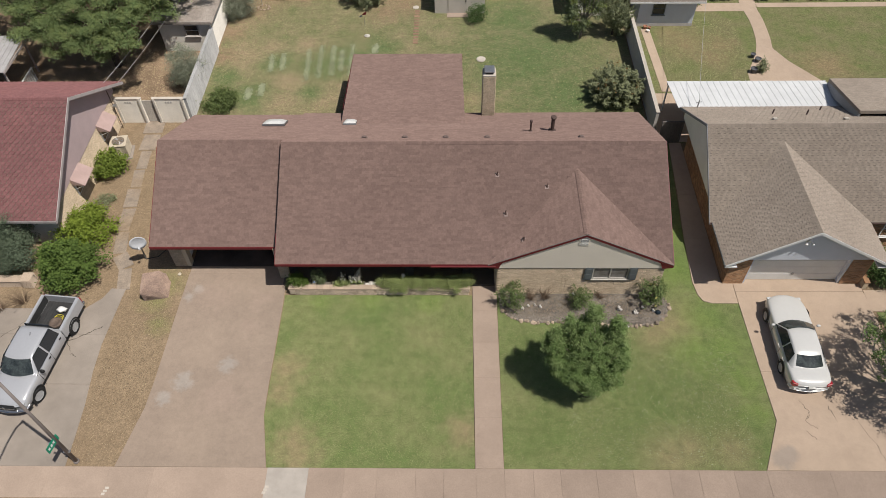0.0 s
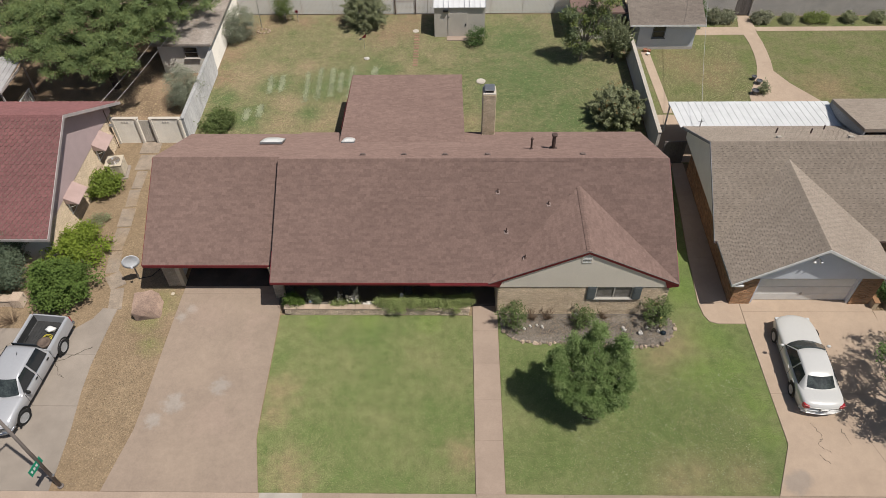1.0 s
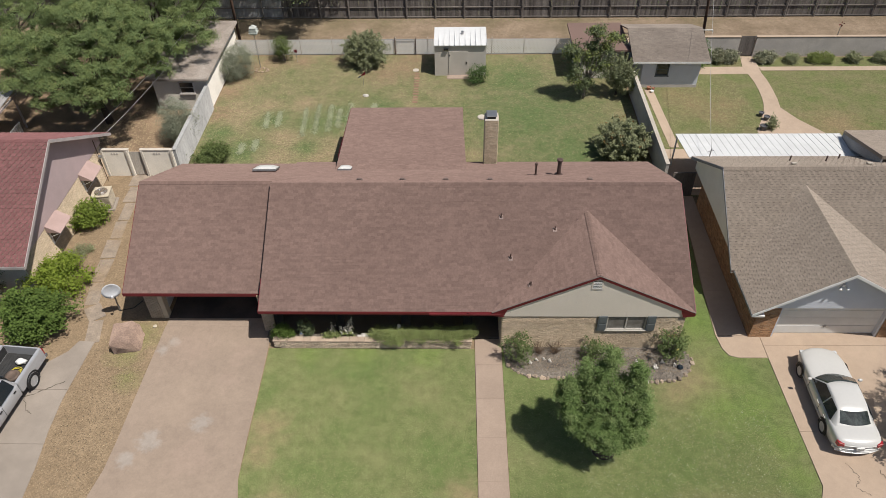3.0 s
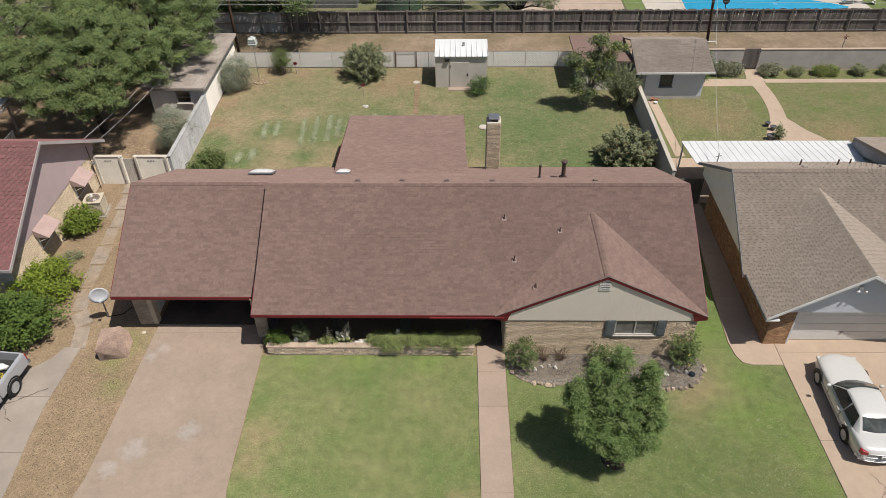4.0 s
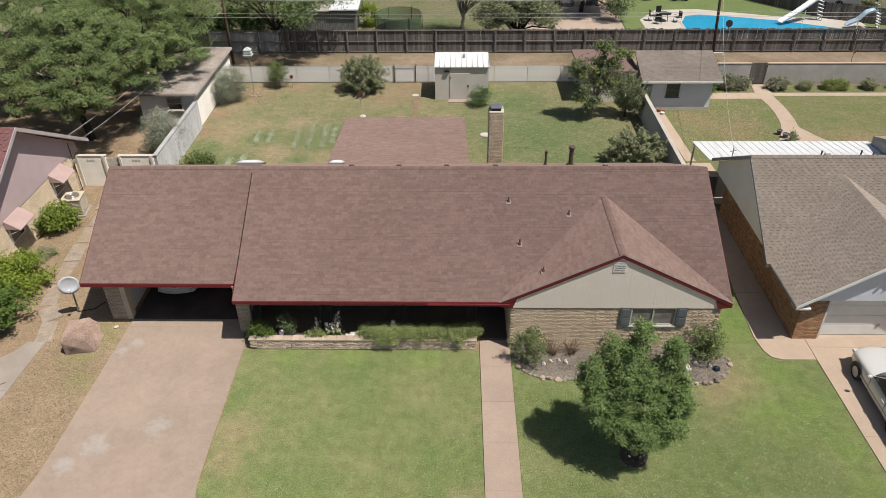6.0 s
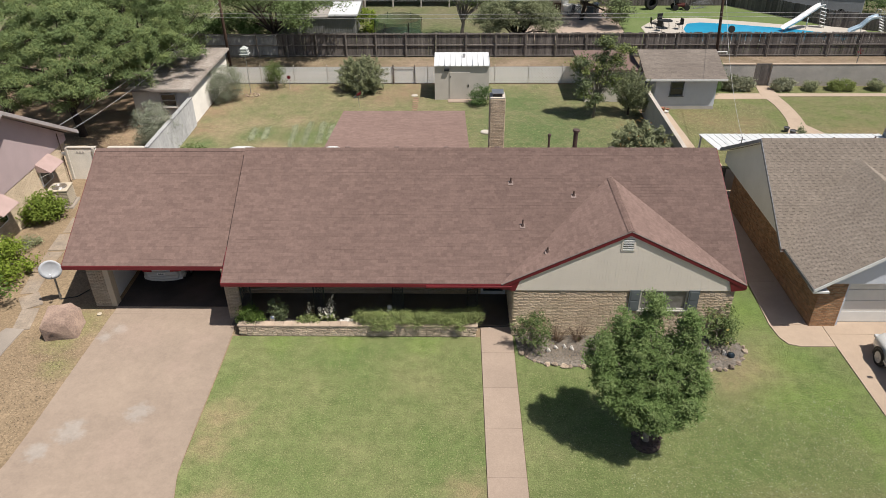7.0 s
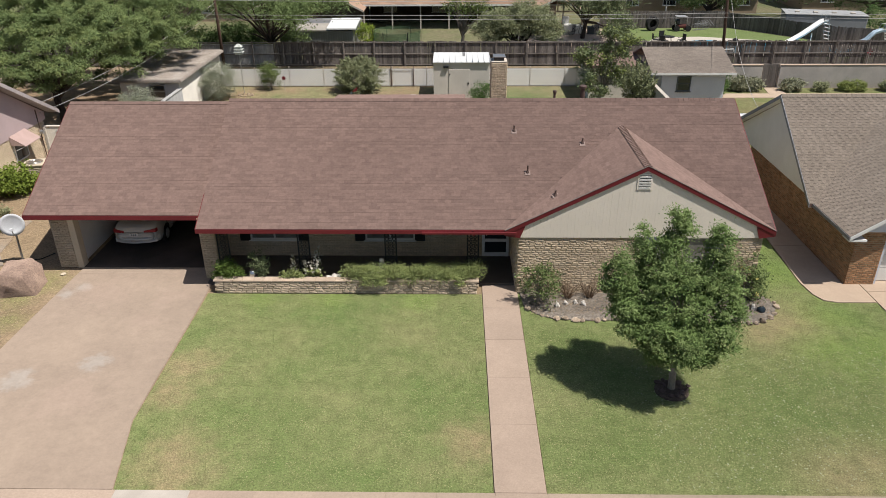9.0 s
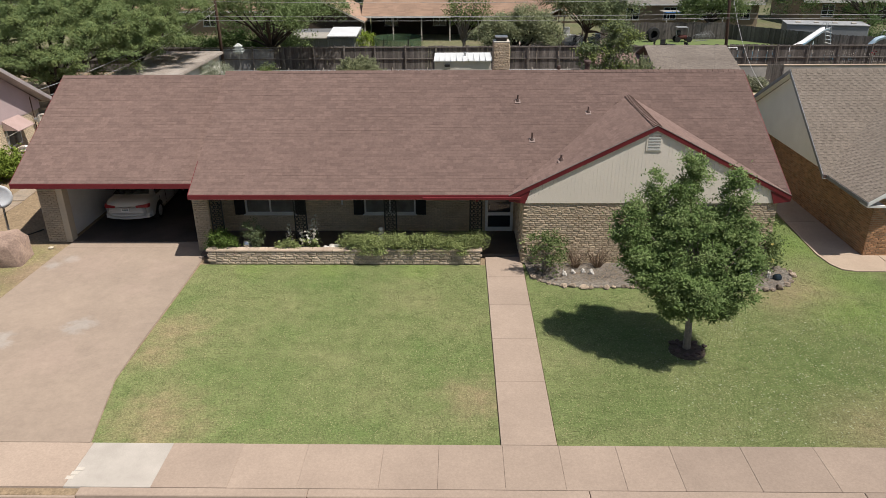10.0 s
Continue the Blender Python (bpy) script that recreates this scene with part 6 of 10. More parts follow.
Geo().add([(-21.42, 25.3, 2.15), (-21.42, 35.9, 2.15), (-21.42, 35.9, 2.55), (-21.42, LRY, LRZ - 0.15), (-21.42, 25.3, 2.55), (-21.6, 25.3, 2.15), (-21.6, 35.9, 2.15), (-21.6, 35.9, 2.55), (-21.6, LRY, LRZ - 0.15), (-21.6, 25.3, 2.55)],
          [(0, 1, 2, 3, 4), (9, 8, 7, 6, 5), (0, 5, 6, 1), (1, 6, 7, 2), (2, 7, 8, 3), (3, 8, 9, 4), (4, 9, 5, 0)]).put("gable_end", PINK, nl, "flat pink stucco gable end")
Geo().box(LX0, -21.5, 25.4, 25.6, 0, 2.4).put("front_wall", STUCCO, nl)
Geo().box(LX0, -21.5, 35.6, 35.8, 0, 2.4).put("rear_wall", STUCCO, nl)
for wy in (28.7, 33.2):
    w = Geo().box(-21.44, -21.38, wy - 0.55, wy + 0.55, 0.95, 1.95).put("side_window", WHITE, nl, "window under a pink awning")
    Geo().box(-21.378, -21.37, wy - 0.48, wy + 0.48, 1.02, 1.88).put("pane", GLASS, w)
    aw = Geo()
    vs = [(-21.4, wy - 0.7, 2.28), (-20.7, wy - 0.7, 1.83), (-20.7, wy + 0.7, 1.83), (-21.4, wy + 0.7, 2.28)]
    vs += [(x, y, z - 0.03) for x, y, z in vs]
    aw.add(vs, [(0, 1, 2, 3), (7, 6, 5, 4), (0, 4, 5, 1), (1, 5, 6, 2), (2, 6, 7, 3), (3, 7, 4, 0)])
    a = aw.put("awning", PINKMETAL, nl, "pink metal window awning")
    for s in (-0.66, 0.66):
        Geo().tube([(-21.4, wy + s, 1.5), (-20.73, wy + s, 1.81)], 0.015, 0.015, 5).put("awning_arm", WHITE, a)
    for s in (-0.7, 0.7):
        Geo().add([(-21.4, wy + s, 2.26), (-20.7, wy + s, 1.82), (-21.4, wy + s, 1.85)], [(0, 1, 2)]).put("awning_side", PINKMETAL, a)
# meter and conduit
Geo().tube([(-21.3, 35.0, 0.0), (-21.3, 35.0, 2.9)], 0.025, 0.025, 6).put("conduit", POLEWOOD, nl)
Geo().tube([(-21.3, 35.0, 1.75), (-21.15, 35.0, 1.75)], 0.11, 0.1, 12).put("meter", GREYMETAL, nl, "round grey electric meter")

# air conditioner
ac = thing("air_conditioner", "cream outdoor air conditioner on a pad", "air conditioner", (-20.55, 32.6, 0), rz=8)
m = ac.matrix_basis @ Matrix.Scale(1.2, 4)
Geo().box(-0.5, 0.5, -0.5, 0.5, -0.03, 0.06, m).put("pad", OLDCONC, ac)
Geo().box(-0.38, 0.38, -0.38, 0.38, 0.06, 0.78, m).put("cabinet", mat("louvred beige metal", (0.42, 0.37, 0.31), None, 0.6, 3, 40, 0.1, 0.1), ac, bevel=0.02)
g = Geo()
for i in range(9):
    g.box(-0.4, 0.4, -0.4, 0.4, 0.12 + i * 0.068, 0.145 + i * 0.068, m)
g.put("louvres", CREAM, ac, kind="stuff")
Geo().box(-0.42, 0.42, -0.42, 0.42, 0.78, 0.83, m).put("top_plate", CREAM, ac, "cream top plate", bevel=0.015)
# flat disc over the cabinet; the well's shade is in its tan
Geo().lathe([(0.02, 0.834), (0.31, 0.834), (0.31, 0.838), (0.02, 0.838)], 22, m).put("fan_opening", mat("shaded tan fan well", (0.26, 0.205, 0.15), (0.19, 0.15, 0.11), 0.8), ac, "tan round fan opening")
g = Geo()
for r in (0.1, 0.17, 0.24, 0.31):
    g.tube([m @ Vector((r * math.cos(k * math.pi / 10), r * math.sin(k * math.pi / 10), 0.845)) for k in range(21)], 0.006, 0.006, 4)
g.put("grille", GREYMETAL, ac, kind="stuff")
for k in range(3):
    a = k * 2.09
    Geo().add([m @ Vector((0.05 * math.cos(a), 0.05 * math.sin(a), 0.841)), m @ Vector((0.26 * math.cos(a - 0.25), 0.26 * math.sin(a - 0.25), 0.841)), m @ Vector((0.26 * math.cos(a + 0.25), 0.26 * math.sin(a + 0.25), 0.842))], [(0, 1, 2)]).put("blade", GREYMETAL, ac)

# ---- walls, fences and sheds ----
rng4 = random.Random(41)


def wall(name, x0, x1, y0, y1, z1, material, label, cap=None):
    w = thing(name, label, "wall", ((x0 + x1) / 2, (y0 + y1) / 2, 0), kind="structure")
    Geo().box(x0, x1, y0, y1, -0.1, z1).put("wall_body", material, w)
    e = 0.03
    Geo().box(x0 - e, x1 + e, y0 - e, y1 + e, z1, z1 + 0.05).put("coping", cap or material, w, bevel=0.012)
    return w


YARDW = mat("weathered grey yard wall", (0.42, 0.41, 0.395), (0.31, 0.305, 0.295), 0.92, 1.2, 14, 0.2, 0.3, stretch=(1, 1, 0.2))
wall("yard_wall", -17.05, -16.87, 35.55, 43.2, 1.85, YARDW, "tall weathered grey wall beside the backyard", YARDW)
PLASTER = mat("cream wall plaster", (0.82, 0.76, 0.66), (0.72, 0.665, 0.575), 0.9, 0.9, 35, 0.1, 0.2)
# gate wall in two lengths with small openings
for x0, x1 in ((-21.45, -19.75), (-19.02, -17.06)):
    w = wall("gate_wall", x0, x1, 35.5, 35.66, 1.85, PLASTER, "pale plastered gate wall with small openings", STUCCO)
    xm = (x0 + x1) / 2
    for i in range(3):
        Geo().tube([(xm - 0.16 + i * 0.16, 35.48, 1.62), (xm - 0.16 + i * 0.16, 35.52, 1.62)], 0.055, 0.055, 10).put("opening", GREYWALL, w)
    for x in (x0 + 0.1, x1 - 0.1):
        Geo().box(x - 0.06, x + 0.06, 35.42, 35.5, 0, 1.85).put("pilaster", STUCCO, w)
GATEWOOD = mat("pale weathered gate wood", (0.50, 0.45, 0.385), (0.40, 0.36, 0.31), 0.9, 1.5, 30, 0.2, 0.2, stretch=(1, 1, 0.2))
gate = thing("wooden_gate", "weathered grey wooden yard gate, closed", "gate", (-19.4, 35.6, 0))
for i in range(6):
    Geo().box(-19.74 + i * 0.119, -19.74 + i * 0.119 + 0.111, 35.56 + rng4.uniform(-0.004, 0.004), 35.59, 0.06, 1.7).put("board", GATEWOOD, gate)
for z in (0.35, 1.35):
    Geo().box(-19.74, -19.03, 35.592, 35.63, z, z + 0.1).put("rail", GATEWOOD, gate)
wall("boundary_wall", 12.08, 12.26, 34.3, 45.2, 1.65, GREYWALL, "pale block wall between the two backyards", STUCCO)
Geo().box(12.3, 13.6, 33.4, 33.46, 0.05, 1.7).put("side_gate", FENCEWOOD, None, "dark wooden side gate between the houses", category="gate", kind="structure")

# lattice fence along the alley
lf = thing("lattice_fence", "white lattice panels on a low wire fence", "fence", (-3, 51.05, 0))
x = -16.9
while x < 12.3:
    Geo().tube([(x, 51.05, -0.1), (x, 51.05, 1.4)], 0.03, 0.03, 8).put("post", STUCCO, lf)
    x1 = min(x + 2.44, 12.3)
    for z in (0.04, 1.24):
        Geo().tube([(x, 51.06, z), (x1, 51.06, z)], 0.018, 0.018, 6).put("rail", GREYMETAL, lf)
    pl = Geo()
    step, w, h = 0.2, 0.135, 1.18
    n = int((x1 - x + h) / step)
    for i in range(n):
        for sgn in (1, -1):
            a = x - (h if sgn > 0 else 0) + i * step
            xa, za, xb, zb = a, 0.06, a + sgn * h, 0.06 + h
            # trim to the panel
            def trim(px, pz, qx, qz, lim, keep_less):
                if (px <= lim) == keep_less:
                    return px, pz
                k = (lim - px) / (qx - px)
                return lim, pz + (qz - pz) * k
            if max(xa, xb) <= x or min(xa, xb) >= x1:
                continue
            A = trim(xa, za, xb, zb, x, False) if xa < x else (trim(xa, za, xb, zb, x1, True) if xa > x1 else (xa, za))
            B = trim(xb, zb, xa, za, x, False) if xb < x else (trim(xb, zb, xa, za, x1, True) if xb > x1 else (xb, zb))
            y = 51.03 if sgn > 0 else 51.045
            pl.add([(A[0] - w / 2, y, A[1]), (A[0] + w / 2, y, A[1]), (B[0] + w / 2, y, B[1]), (B[0] - w / 2, y, B[1])], [(0, 1, 2, 3)])
    pl.put("lattice_panel", LATTICE, lf)
    x += 2.44

# walk gate in the lattice fence
for gx in (-4.77, -3.19):
    Geo().tube([(gx, 50.98, -0.1), (gx, 50.98, 1.42)], 0.03, 0.03, 8).put("gate_post", PIPE, lf, "dark rusty gate post")
for gz in (0.08, 1.26):
    Geo().tube([(-4.72, 50.98, gz), (-3.24, 50.98, gz)], 0.015, 0.015, 6).put("gate_rail", GREYMETAL, lf)
# tall wooden fence beyond the alley
af = thing("wooden_fence", "tall weathered wooden fence along the alley", "fence", (8, 57.4, 0))
FENCEWOOD_P = mat("weathered picket wood", (0.195, 0.172, 0.155), (0.12, 0.104, 0.094), 0.9, 1.2, 30, 0.3, 0.3, rand=0.35, stretch=(1, 1, 0.15))
PICKETS = []
for i in range(6):
    me = bpy.data.meshes.new("picket")
    q = Geo().box(0.0, 0.134 + 0.002 * i, -0.009, 0.009, 0.03, 1.86 + 0.018 * ((i * 5) % 6))
    me.from_pydata(q.v, [], q.f)
    me.materials.append(FENCEWOOD_P)
    PICKETS.append(me)


def picket(parent, x, y, turn=0.0, tall=1.0):
    ob = new("picket", PICKETS[rng4.randrange(6)])
    ob.parent = parent
    ob.matrix_basis = root_matrix(parent).inverted() @ pose(x, y + rng4.uniform(-0.006, 0.006), 0, 0, rng4.uniform(-0.4, 0.4), turn) @ Matrix.Diagonal((1, 1, tall, 1))


pk = Geo()
x = -45.0
single = 0
while x < 60:
    w = rng4.uniform(0.132, 0.146)
    if -20.4 < x < -14.6:
        pass
    elif x > -14 and single < 300:
        picket(af, x, 57.47)
        single += 1
    else:
        pk.box(x, x + w - rng4.uniform(0.006, 0.02), 57.46, 57.478, 0.03, 1.9 + rng4.uniform(-0.05, 0.04))
    x += w
wall("garden_wall", -20.3, -14.6, 57.46, 57.6, 1.66, YARDW, "stained grey wall closing the shaded alley")
pk.put("picket_rest", FENCEWOOD, af, "weathered grey-brown pickets", kind="stuff")
x = -45.0
while x < 60:
    Geo().box(x - 0.04, x + 0.04, 57.3, 57.38, -0.1, 1.98).put("post", FENCERAIL, af)
    for z in (0.08, 0.92, 1.8):
        Geo().box(x + 0.05, min(x + 2.4, 60) - 0.05, 57.39, 57.45, z, z + 0.075).put("rail", FENCERAIL, af)
    x += 2.4

# grey block wall of the right neighbour, with a gate
wall("garden_wall", 17.2, 21.1, 50.5, 50.7, 1.55, GREYWALL, "grey block wall along the alley", TANCONC)
wall("garden_wall", 22.3, 60, 50.5, 50.7, 1.55, GREYWALL, "grey block wall along the alley", TANCONC)
wg = thing("wooden_gate", "brown wooden garden gate in the block wall", "gate", (21.7, 50.6, 0))
for i in range(8):
    Geo().box(21.15 + i * 0.137, 21.15 + i * 0.137 + 0.128, 50.58 + rng4.uniform(-0.01, 0.01), 50.61, 0.05, 1.6).put("board", FENCEWOOD, wg)
for z in (0.3, 1.3):
    Geo().box(21.15, 22.25, 50.615, 50.65, z, z + 0.1).put("rail", FENCERAIL, wg)

# small garden shed with a ribbed white roof
shed = thing("garden_shed", "beige metal garden shed with white ribbed roof", "shed", (0.18, 49.1, 0))
SHEDM = mat("beige shed metal", (0.60, 0.55, 0.485), (0.55, 0.50, 0.44), 0.6, 1, 30, 0.05, 0.05)
Geo().box(-1.66, 2.04, 47.75, 50.3, 0, 2.36).put("shed_wall", SHEDM, shed)
for i in range(10):
    a = -1.7 + i * 0.379
    vs = [(a, 47.62, 2.44), (a + 0.36, 47.62, 2.44), (a + 0.36, 50.4, 2.52), (a, 50.4, 2.52)]
    vs += [(p, q, r - 0.05) for p, q, r in vs]
    Geo().add(vs, [(0, 1, 2, 3), (7, 6, 5, 4), (0, 4, 5, 1), (1, 5, 6, 2), (2, 6, 7, 3), (3, 7, 4, 0)]).put("roof_sheet", METALROOF, shed)
    Geo().box(a + 0.352, a + 0.379, 47.6, 50.42, 2.45, 2.525).put("rib", METALROOF, shed)
Geo().tube([(0.35, 49.3, 2.4), (0.35, 49.3, 2.72)], 0.08, 0.1, 10).put("roof_vent", GREYMETAL, shed, "small round roof vent")
sdoor = Geo().box(-0.65, 0.75, 47.71, 47.75, 0.06, 1.95).put("shed_door", SHEDM, shed, "flush beige shed door", bevel=0.008)
Geo().box(0.6, 0.68, 47.68, 47.71, 0.95, 1.1).put("handle", BLACK, sdoor)
Geo().box(-0.62, -0.55, 47.69, 47.71, 1.6, 1.68).put("hinge", BLACK, sdoor)
Geo().box(-1.0, -0.65, 47.6, 47.75, 2.05, 2.2).put("porch_light", BLACK, shed, "dark wall light on the shed", bevel=0.03)
Geo().box(-0.75, 1.0, 47.2, 47.74, -0.05, 0.06).put("step", WALKCONC, shed, "pink concrete step", bevel=0.01)

# neighbour's painted shed with shingle roof
ns = thing("painted_shed", "pale painted shed with grey shingle roof and small window", "shed", (14.9, 48.6, 0))
Geo().box(12.95, 16.95, 45.95, 51.0, 0, 2.2).put("shed_wall", BLUEGREY, ns)
Geo().box(12.94, 16.96, 45.93, 51.02, 0.0, 0.22).put("plinth", GREYWALL, ns)
roof_slab("roof", [(12.1, 45.5, 2.2), (17.42, 45.5, 2.2), (17.42, 48.65, 3.2), (12.1, 48.65, 3.2)], ns, 0.08)
roof_slab("roof", [(17.42, 51.4, 2.2), (12.1, 51.4, 2.2), (12.1, 48.65, 3.2), (17.42, 48.65, 3.2)], ns, 0.08)
cover([(12.1, 45.5, 2.2), (17.42, 45.5, 2.2), (17.42, 48.65, 3.2), (12.1, 48.65, 3.2)], (1, 0, 0), 0, rng4, mat_=SHINGLE_N, parent=ns)
cover([(17.42, 51.4, 2.2), (12.1, 51.4, 2.2), (12.1, 48.65, 3.2), (17.42, 48.65, 3.2)], (-1, 0, 0), 0, rng4, mat_=SHINGLE_N, parent=ns)
Geo().box(12.1, 17.42, 45.47, 45.495, 2.08, 2.21).put("fascia_board", WHITE, ns)
Geo().tube([(17.3, 48.65, 3.02), (18.15, 48.6, 3.05), (18.15, 48.58, 2.9)], 0.03, 0.05, 6).put("lamp_arm", WHITE, ns, "white arm with a small lamp")
for x in (12.95, 16.92):
    Geo().add([(x, 46.2, 2.2), (x, 51.0, 2.2), (x, 48.6, 3.1), (x + 0.03, 46.2, 2.2), (x + 0.03, 51.0, 2.2), (x + 0.03, 48.6, 3.1)], [(0, 1, 2), (5, 4, 3), (0, 3, 4, 1), (1, 4, 5, 2), (2, 5, 3, 0)]).put("gable_end", WHITEWALL, ns)
house_window(13.9, 14.78, 0.95, 1.9, 45.88, ns, None, SHUTTER, 0, frame_mat=SHUTTER)
# low brown shed behind the small tree
bs = thing("brown_shed", "low pale shed with a brown flat roof", "shed", (10.3, 49, 0))
Geo().box(8.6, 11.9, 47.3, 51.0, 0, 2.2).put("shed_wall", WHITEWALL, bs)
Geo().box(8.2, 12.2, 47.0, 51.4, 2.2, 2.34).put("roof", SHINGLE, bs, bevel=0.01)

# flat-roofed block building beside the left yard
lb = thing("block_building", "whitewashed flat-roofed outbuilding with a small window", "outbuilding", (-18.8, 47.6, 0))
FLATROOF = spotted("weathered pale roofing", (0.36, 0.315, 0.275), (0.25, 0.21, 0.18), (0.10, 0.08, 0.065), [(-18.6, 44.2, 0.6), (-19.4, 44.9, 0.8), (-18.2, 45.6, 0.4), (-20.2, 46.0, 0.7)], 0.9, 12, 0.25, 0.9, 0.2, soft=0.7, wobble=1.0, strong=0.8)
Geo().box(-20.6, -17.0, 43.2, 51.55, 0, 2.3).put("building_wall", WHITEWALL, lb)
Geo().box(-20.95, -16.75, 42.92, 51.82, 2.3, 2.42).put("eave", FLATROOF, lb)
Geo().box(-20.9, -16.8, 42.95, 51.78, 2.42, 2.47).put("roof", FLATROOF, lb, "weathered tan flat roof")
house_window(-18.85, -17.85, 1.25, 2.12, 43.13, lb, None, SHUTTER, 0, frame_mat=GREYWALL)
lr = np.random.default_rng(91)
lp2 = np.hstack([lr.normal((-19.3, 48.3), (0.75, 1.7), (1500, 2)), np.full((1500, 1), 2.485)])
lp2 = lp2[(lp2[:, 0] > -20.8) & (lp2[:, 0] < -16.9) & (lp2[:, 1] > 43.0) & (lp2[:, 1] < 51.6)]
tagged(leaf_cloud("fallen_leaves", lp2, 0.07, DARKLITTER, None, 92, 6.0, 1.6), "brown fallen leaves on the flat roof", "leaves", "", "stuff")
# carport roof of the far left building
fl = thing("porch_roof", "pale metal porch roof on brackets", "porch roof", (-30, 39, 0))
TIN = mat("pale grey tin sheet", (0.43, 0.415, 0.41), (0.33, 0.315, 0.31), 0.55, 0.8, 14, 0.12, 0.05)
for i in range(16):
    xa, xb = -34.0 + i * 0.325, -34.0 + (i + 1) * 0.325
    vs = [(xa, 37.4, 2.5), (xb - 0.004, 37.4, 2.5), (xb - 0.004, 41.1, 2.72), (xa, 41.1, 2.72)]
    Geo().add(vs + [(x, y, z - 0.03) for x, y, z in vs], [(0, 1, 2, 3), (7, 6, 5, 4), (0, 4, 5, 1), (1, 5, 6, 2), (2, 6, 7, 3), (3, 7, 4, 0)]).put("roof_sheet", TIN, fl)
    vs = [(xb - 0.035, 37.4, 2.53), (xb, 37.4, 2.53), (xb, 41.1, 2.75), (xb - 0.035, 41.1, 2.75)]
    Geo().add(vs + [(x, y, z - 0.04) for x, y, z in vs], [(0, 1, 2, 3), (7, 6, 5, 4), (0, 4, 5, 1), (1, 5, 6, 2), (2, 6, 7, 3), (3, 7, 4, 0)]).put("rib", TIN, fl)
Geo().box(-28.83, -28.77, 37.38, 41.12, 2.36, 2.5).put("fascia_board", TRIMP, fl, "mauve edge board")
for x, y in ((-33, 37.6), (-28.95, 37.6), (-28.95, 40.9)):
    Geo().box(x - 0.05, x + 0.05, y - 0.05, y + 0.05, -0.05, 2.45).put("post", TRIMP, fl)
Geo().box(-28.75, -28.65, 38.45, 40.05, 0.92, 1.0).put("rail", WHITE, fl, "pale porch rail")
for i in range(7):
    Geo().box(-28.74, -28.66, 38.5 + i * 0.23, 38.6 + i * 0.23, 0.0, 0.92).put("baluster", WHITE, fl)
# front garden wall of the pink house
wall("front_garden_wall", -30, -22.6, 22.35, 22.75, 0.42, CAPM, "low tan stone garden wall", CAPM)
Geo().box(-22.75, -22.2, 22.25, 22.85, 0, 0.62).put("pillar", CAPM, None, "short stone pillar ending the garden wall", category="pillar", bevel=0.03)
# right neighbour's entry planter wall
wall("entry_planter_wall", 20.78, 21.0, 22.3, 24.8, 0.5, MORTAR, "low brick planter wall by the entry", BRICK_O)

# birdhouse on a pole, stake toys in the yard
bh = thing("birdhouse", "pale green birdhouse on a thin pole", "birdhouse", (-14.8, 49.0, 0))
Geo().tube([(-14.8, 49.0, -0.1), (-14.8, 49.0, 2.7)], 0.025, 0.025, 6).put("pole", GREYMETAL, bh)
BHM = mat("pale green paint", (0.55, 0.57, 0.53), None, 0.7)
RINGROCK = mat("buff field stone", (0.44, 0.34, 0.25), (0.33, 0.25, 0.18), 0.9, 3, 20, 0.25, 0.4)
for i in range(3):
    w, z = 0.24 - i * 0.03, 2.72 + i * 0.17
    Geo().box(-14.8 - w, -14.8 + w, 49.0 - w * 0.8, 49.0 + w * 0.8, z, z + 0.135).put("tier", BHM, bh)
    Geo().box(-14.88 - w, -14.72 + w, 48.93 - w * 0.8, 49.07 + w * 0.8, z + 0.135, z + 0.17).put("ledge", BHM, bh)
Geo().lathe([(0.31, 3.23), (0.09, 3.4), (0.01, 3.41)], 4, Matrix.Translation((-14.8, 49.0, 0)) @ pose(0, 0, 0, 0, 0, 45)).put("roof", BHM, bh)
for i in range(9):
    a = i * 0.7
    Geo().blob((-14.6 + 0.45 * math.cos(a), 48.6 + 0.3 * math.sin(a), 0.04), (0.09, 0.08, 0.06), 0.5, i, 2).put("ring_stone", RINGROCK, None, "small stone ringing the birdhouse pole", category="rock", group="stones at the birdhouse")
st = thing("garden_stake", "small coloured garden stake figure in the grass", "garden stake", (-6.75, 46.2, 0))
Geo().tube([(-6.75, 46.2, -0.05), (-6.75, 46.2, 0.85)], 0.015, 0.015, 5).put("rod", GREYMETAL, st)
Geo().add([(-6.9, 46.2, 0.85), (-6.6, 46.22, 0.9), (-6.55, 46.2, 1.2), (-6.8, 46.22, 1.0)], [(0, 1, 2, 3)]).put("plate", RED, st)
Geo().add([(-7.15, 46.18, 0.7), (-6.85, 46.22, 0.75), (-6.95, 46.2, 0.9)], [(0, 1, 2)]).put("plate", SHUTTER, st)
Geo().blob((-6.5, 44.85, 0.06), (0.22, 0.12, 0.1), 0.4, 2, 2).put("pale_block", WHITEROCK, None, "small pale block lying in the grass", category="block")
rp = thing("garden_stake", "red garden stake beside the flowering shrub", "garden stake", (-12.2, 50.0, 0))
Geo().tube([(-12.2, 50.0, -0.05), (-12.2, 50.0, 0.8)], 0.02, 0.02, 5).put("rod", GREYMETAL, rp)
Geo().lathe([(0.02, -0.02), (0.14, 0.0), (0.02, 0.02)], 10, pose(-12.2, 49.98, 0.85, 90)).put("disc", RED, rp)

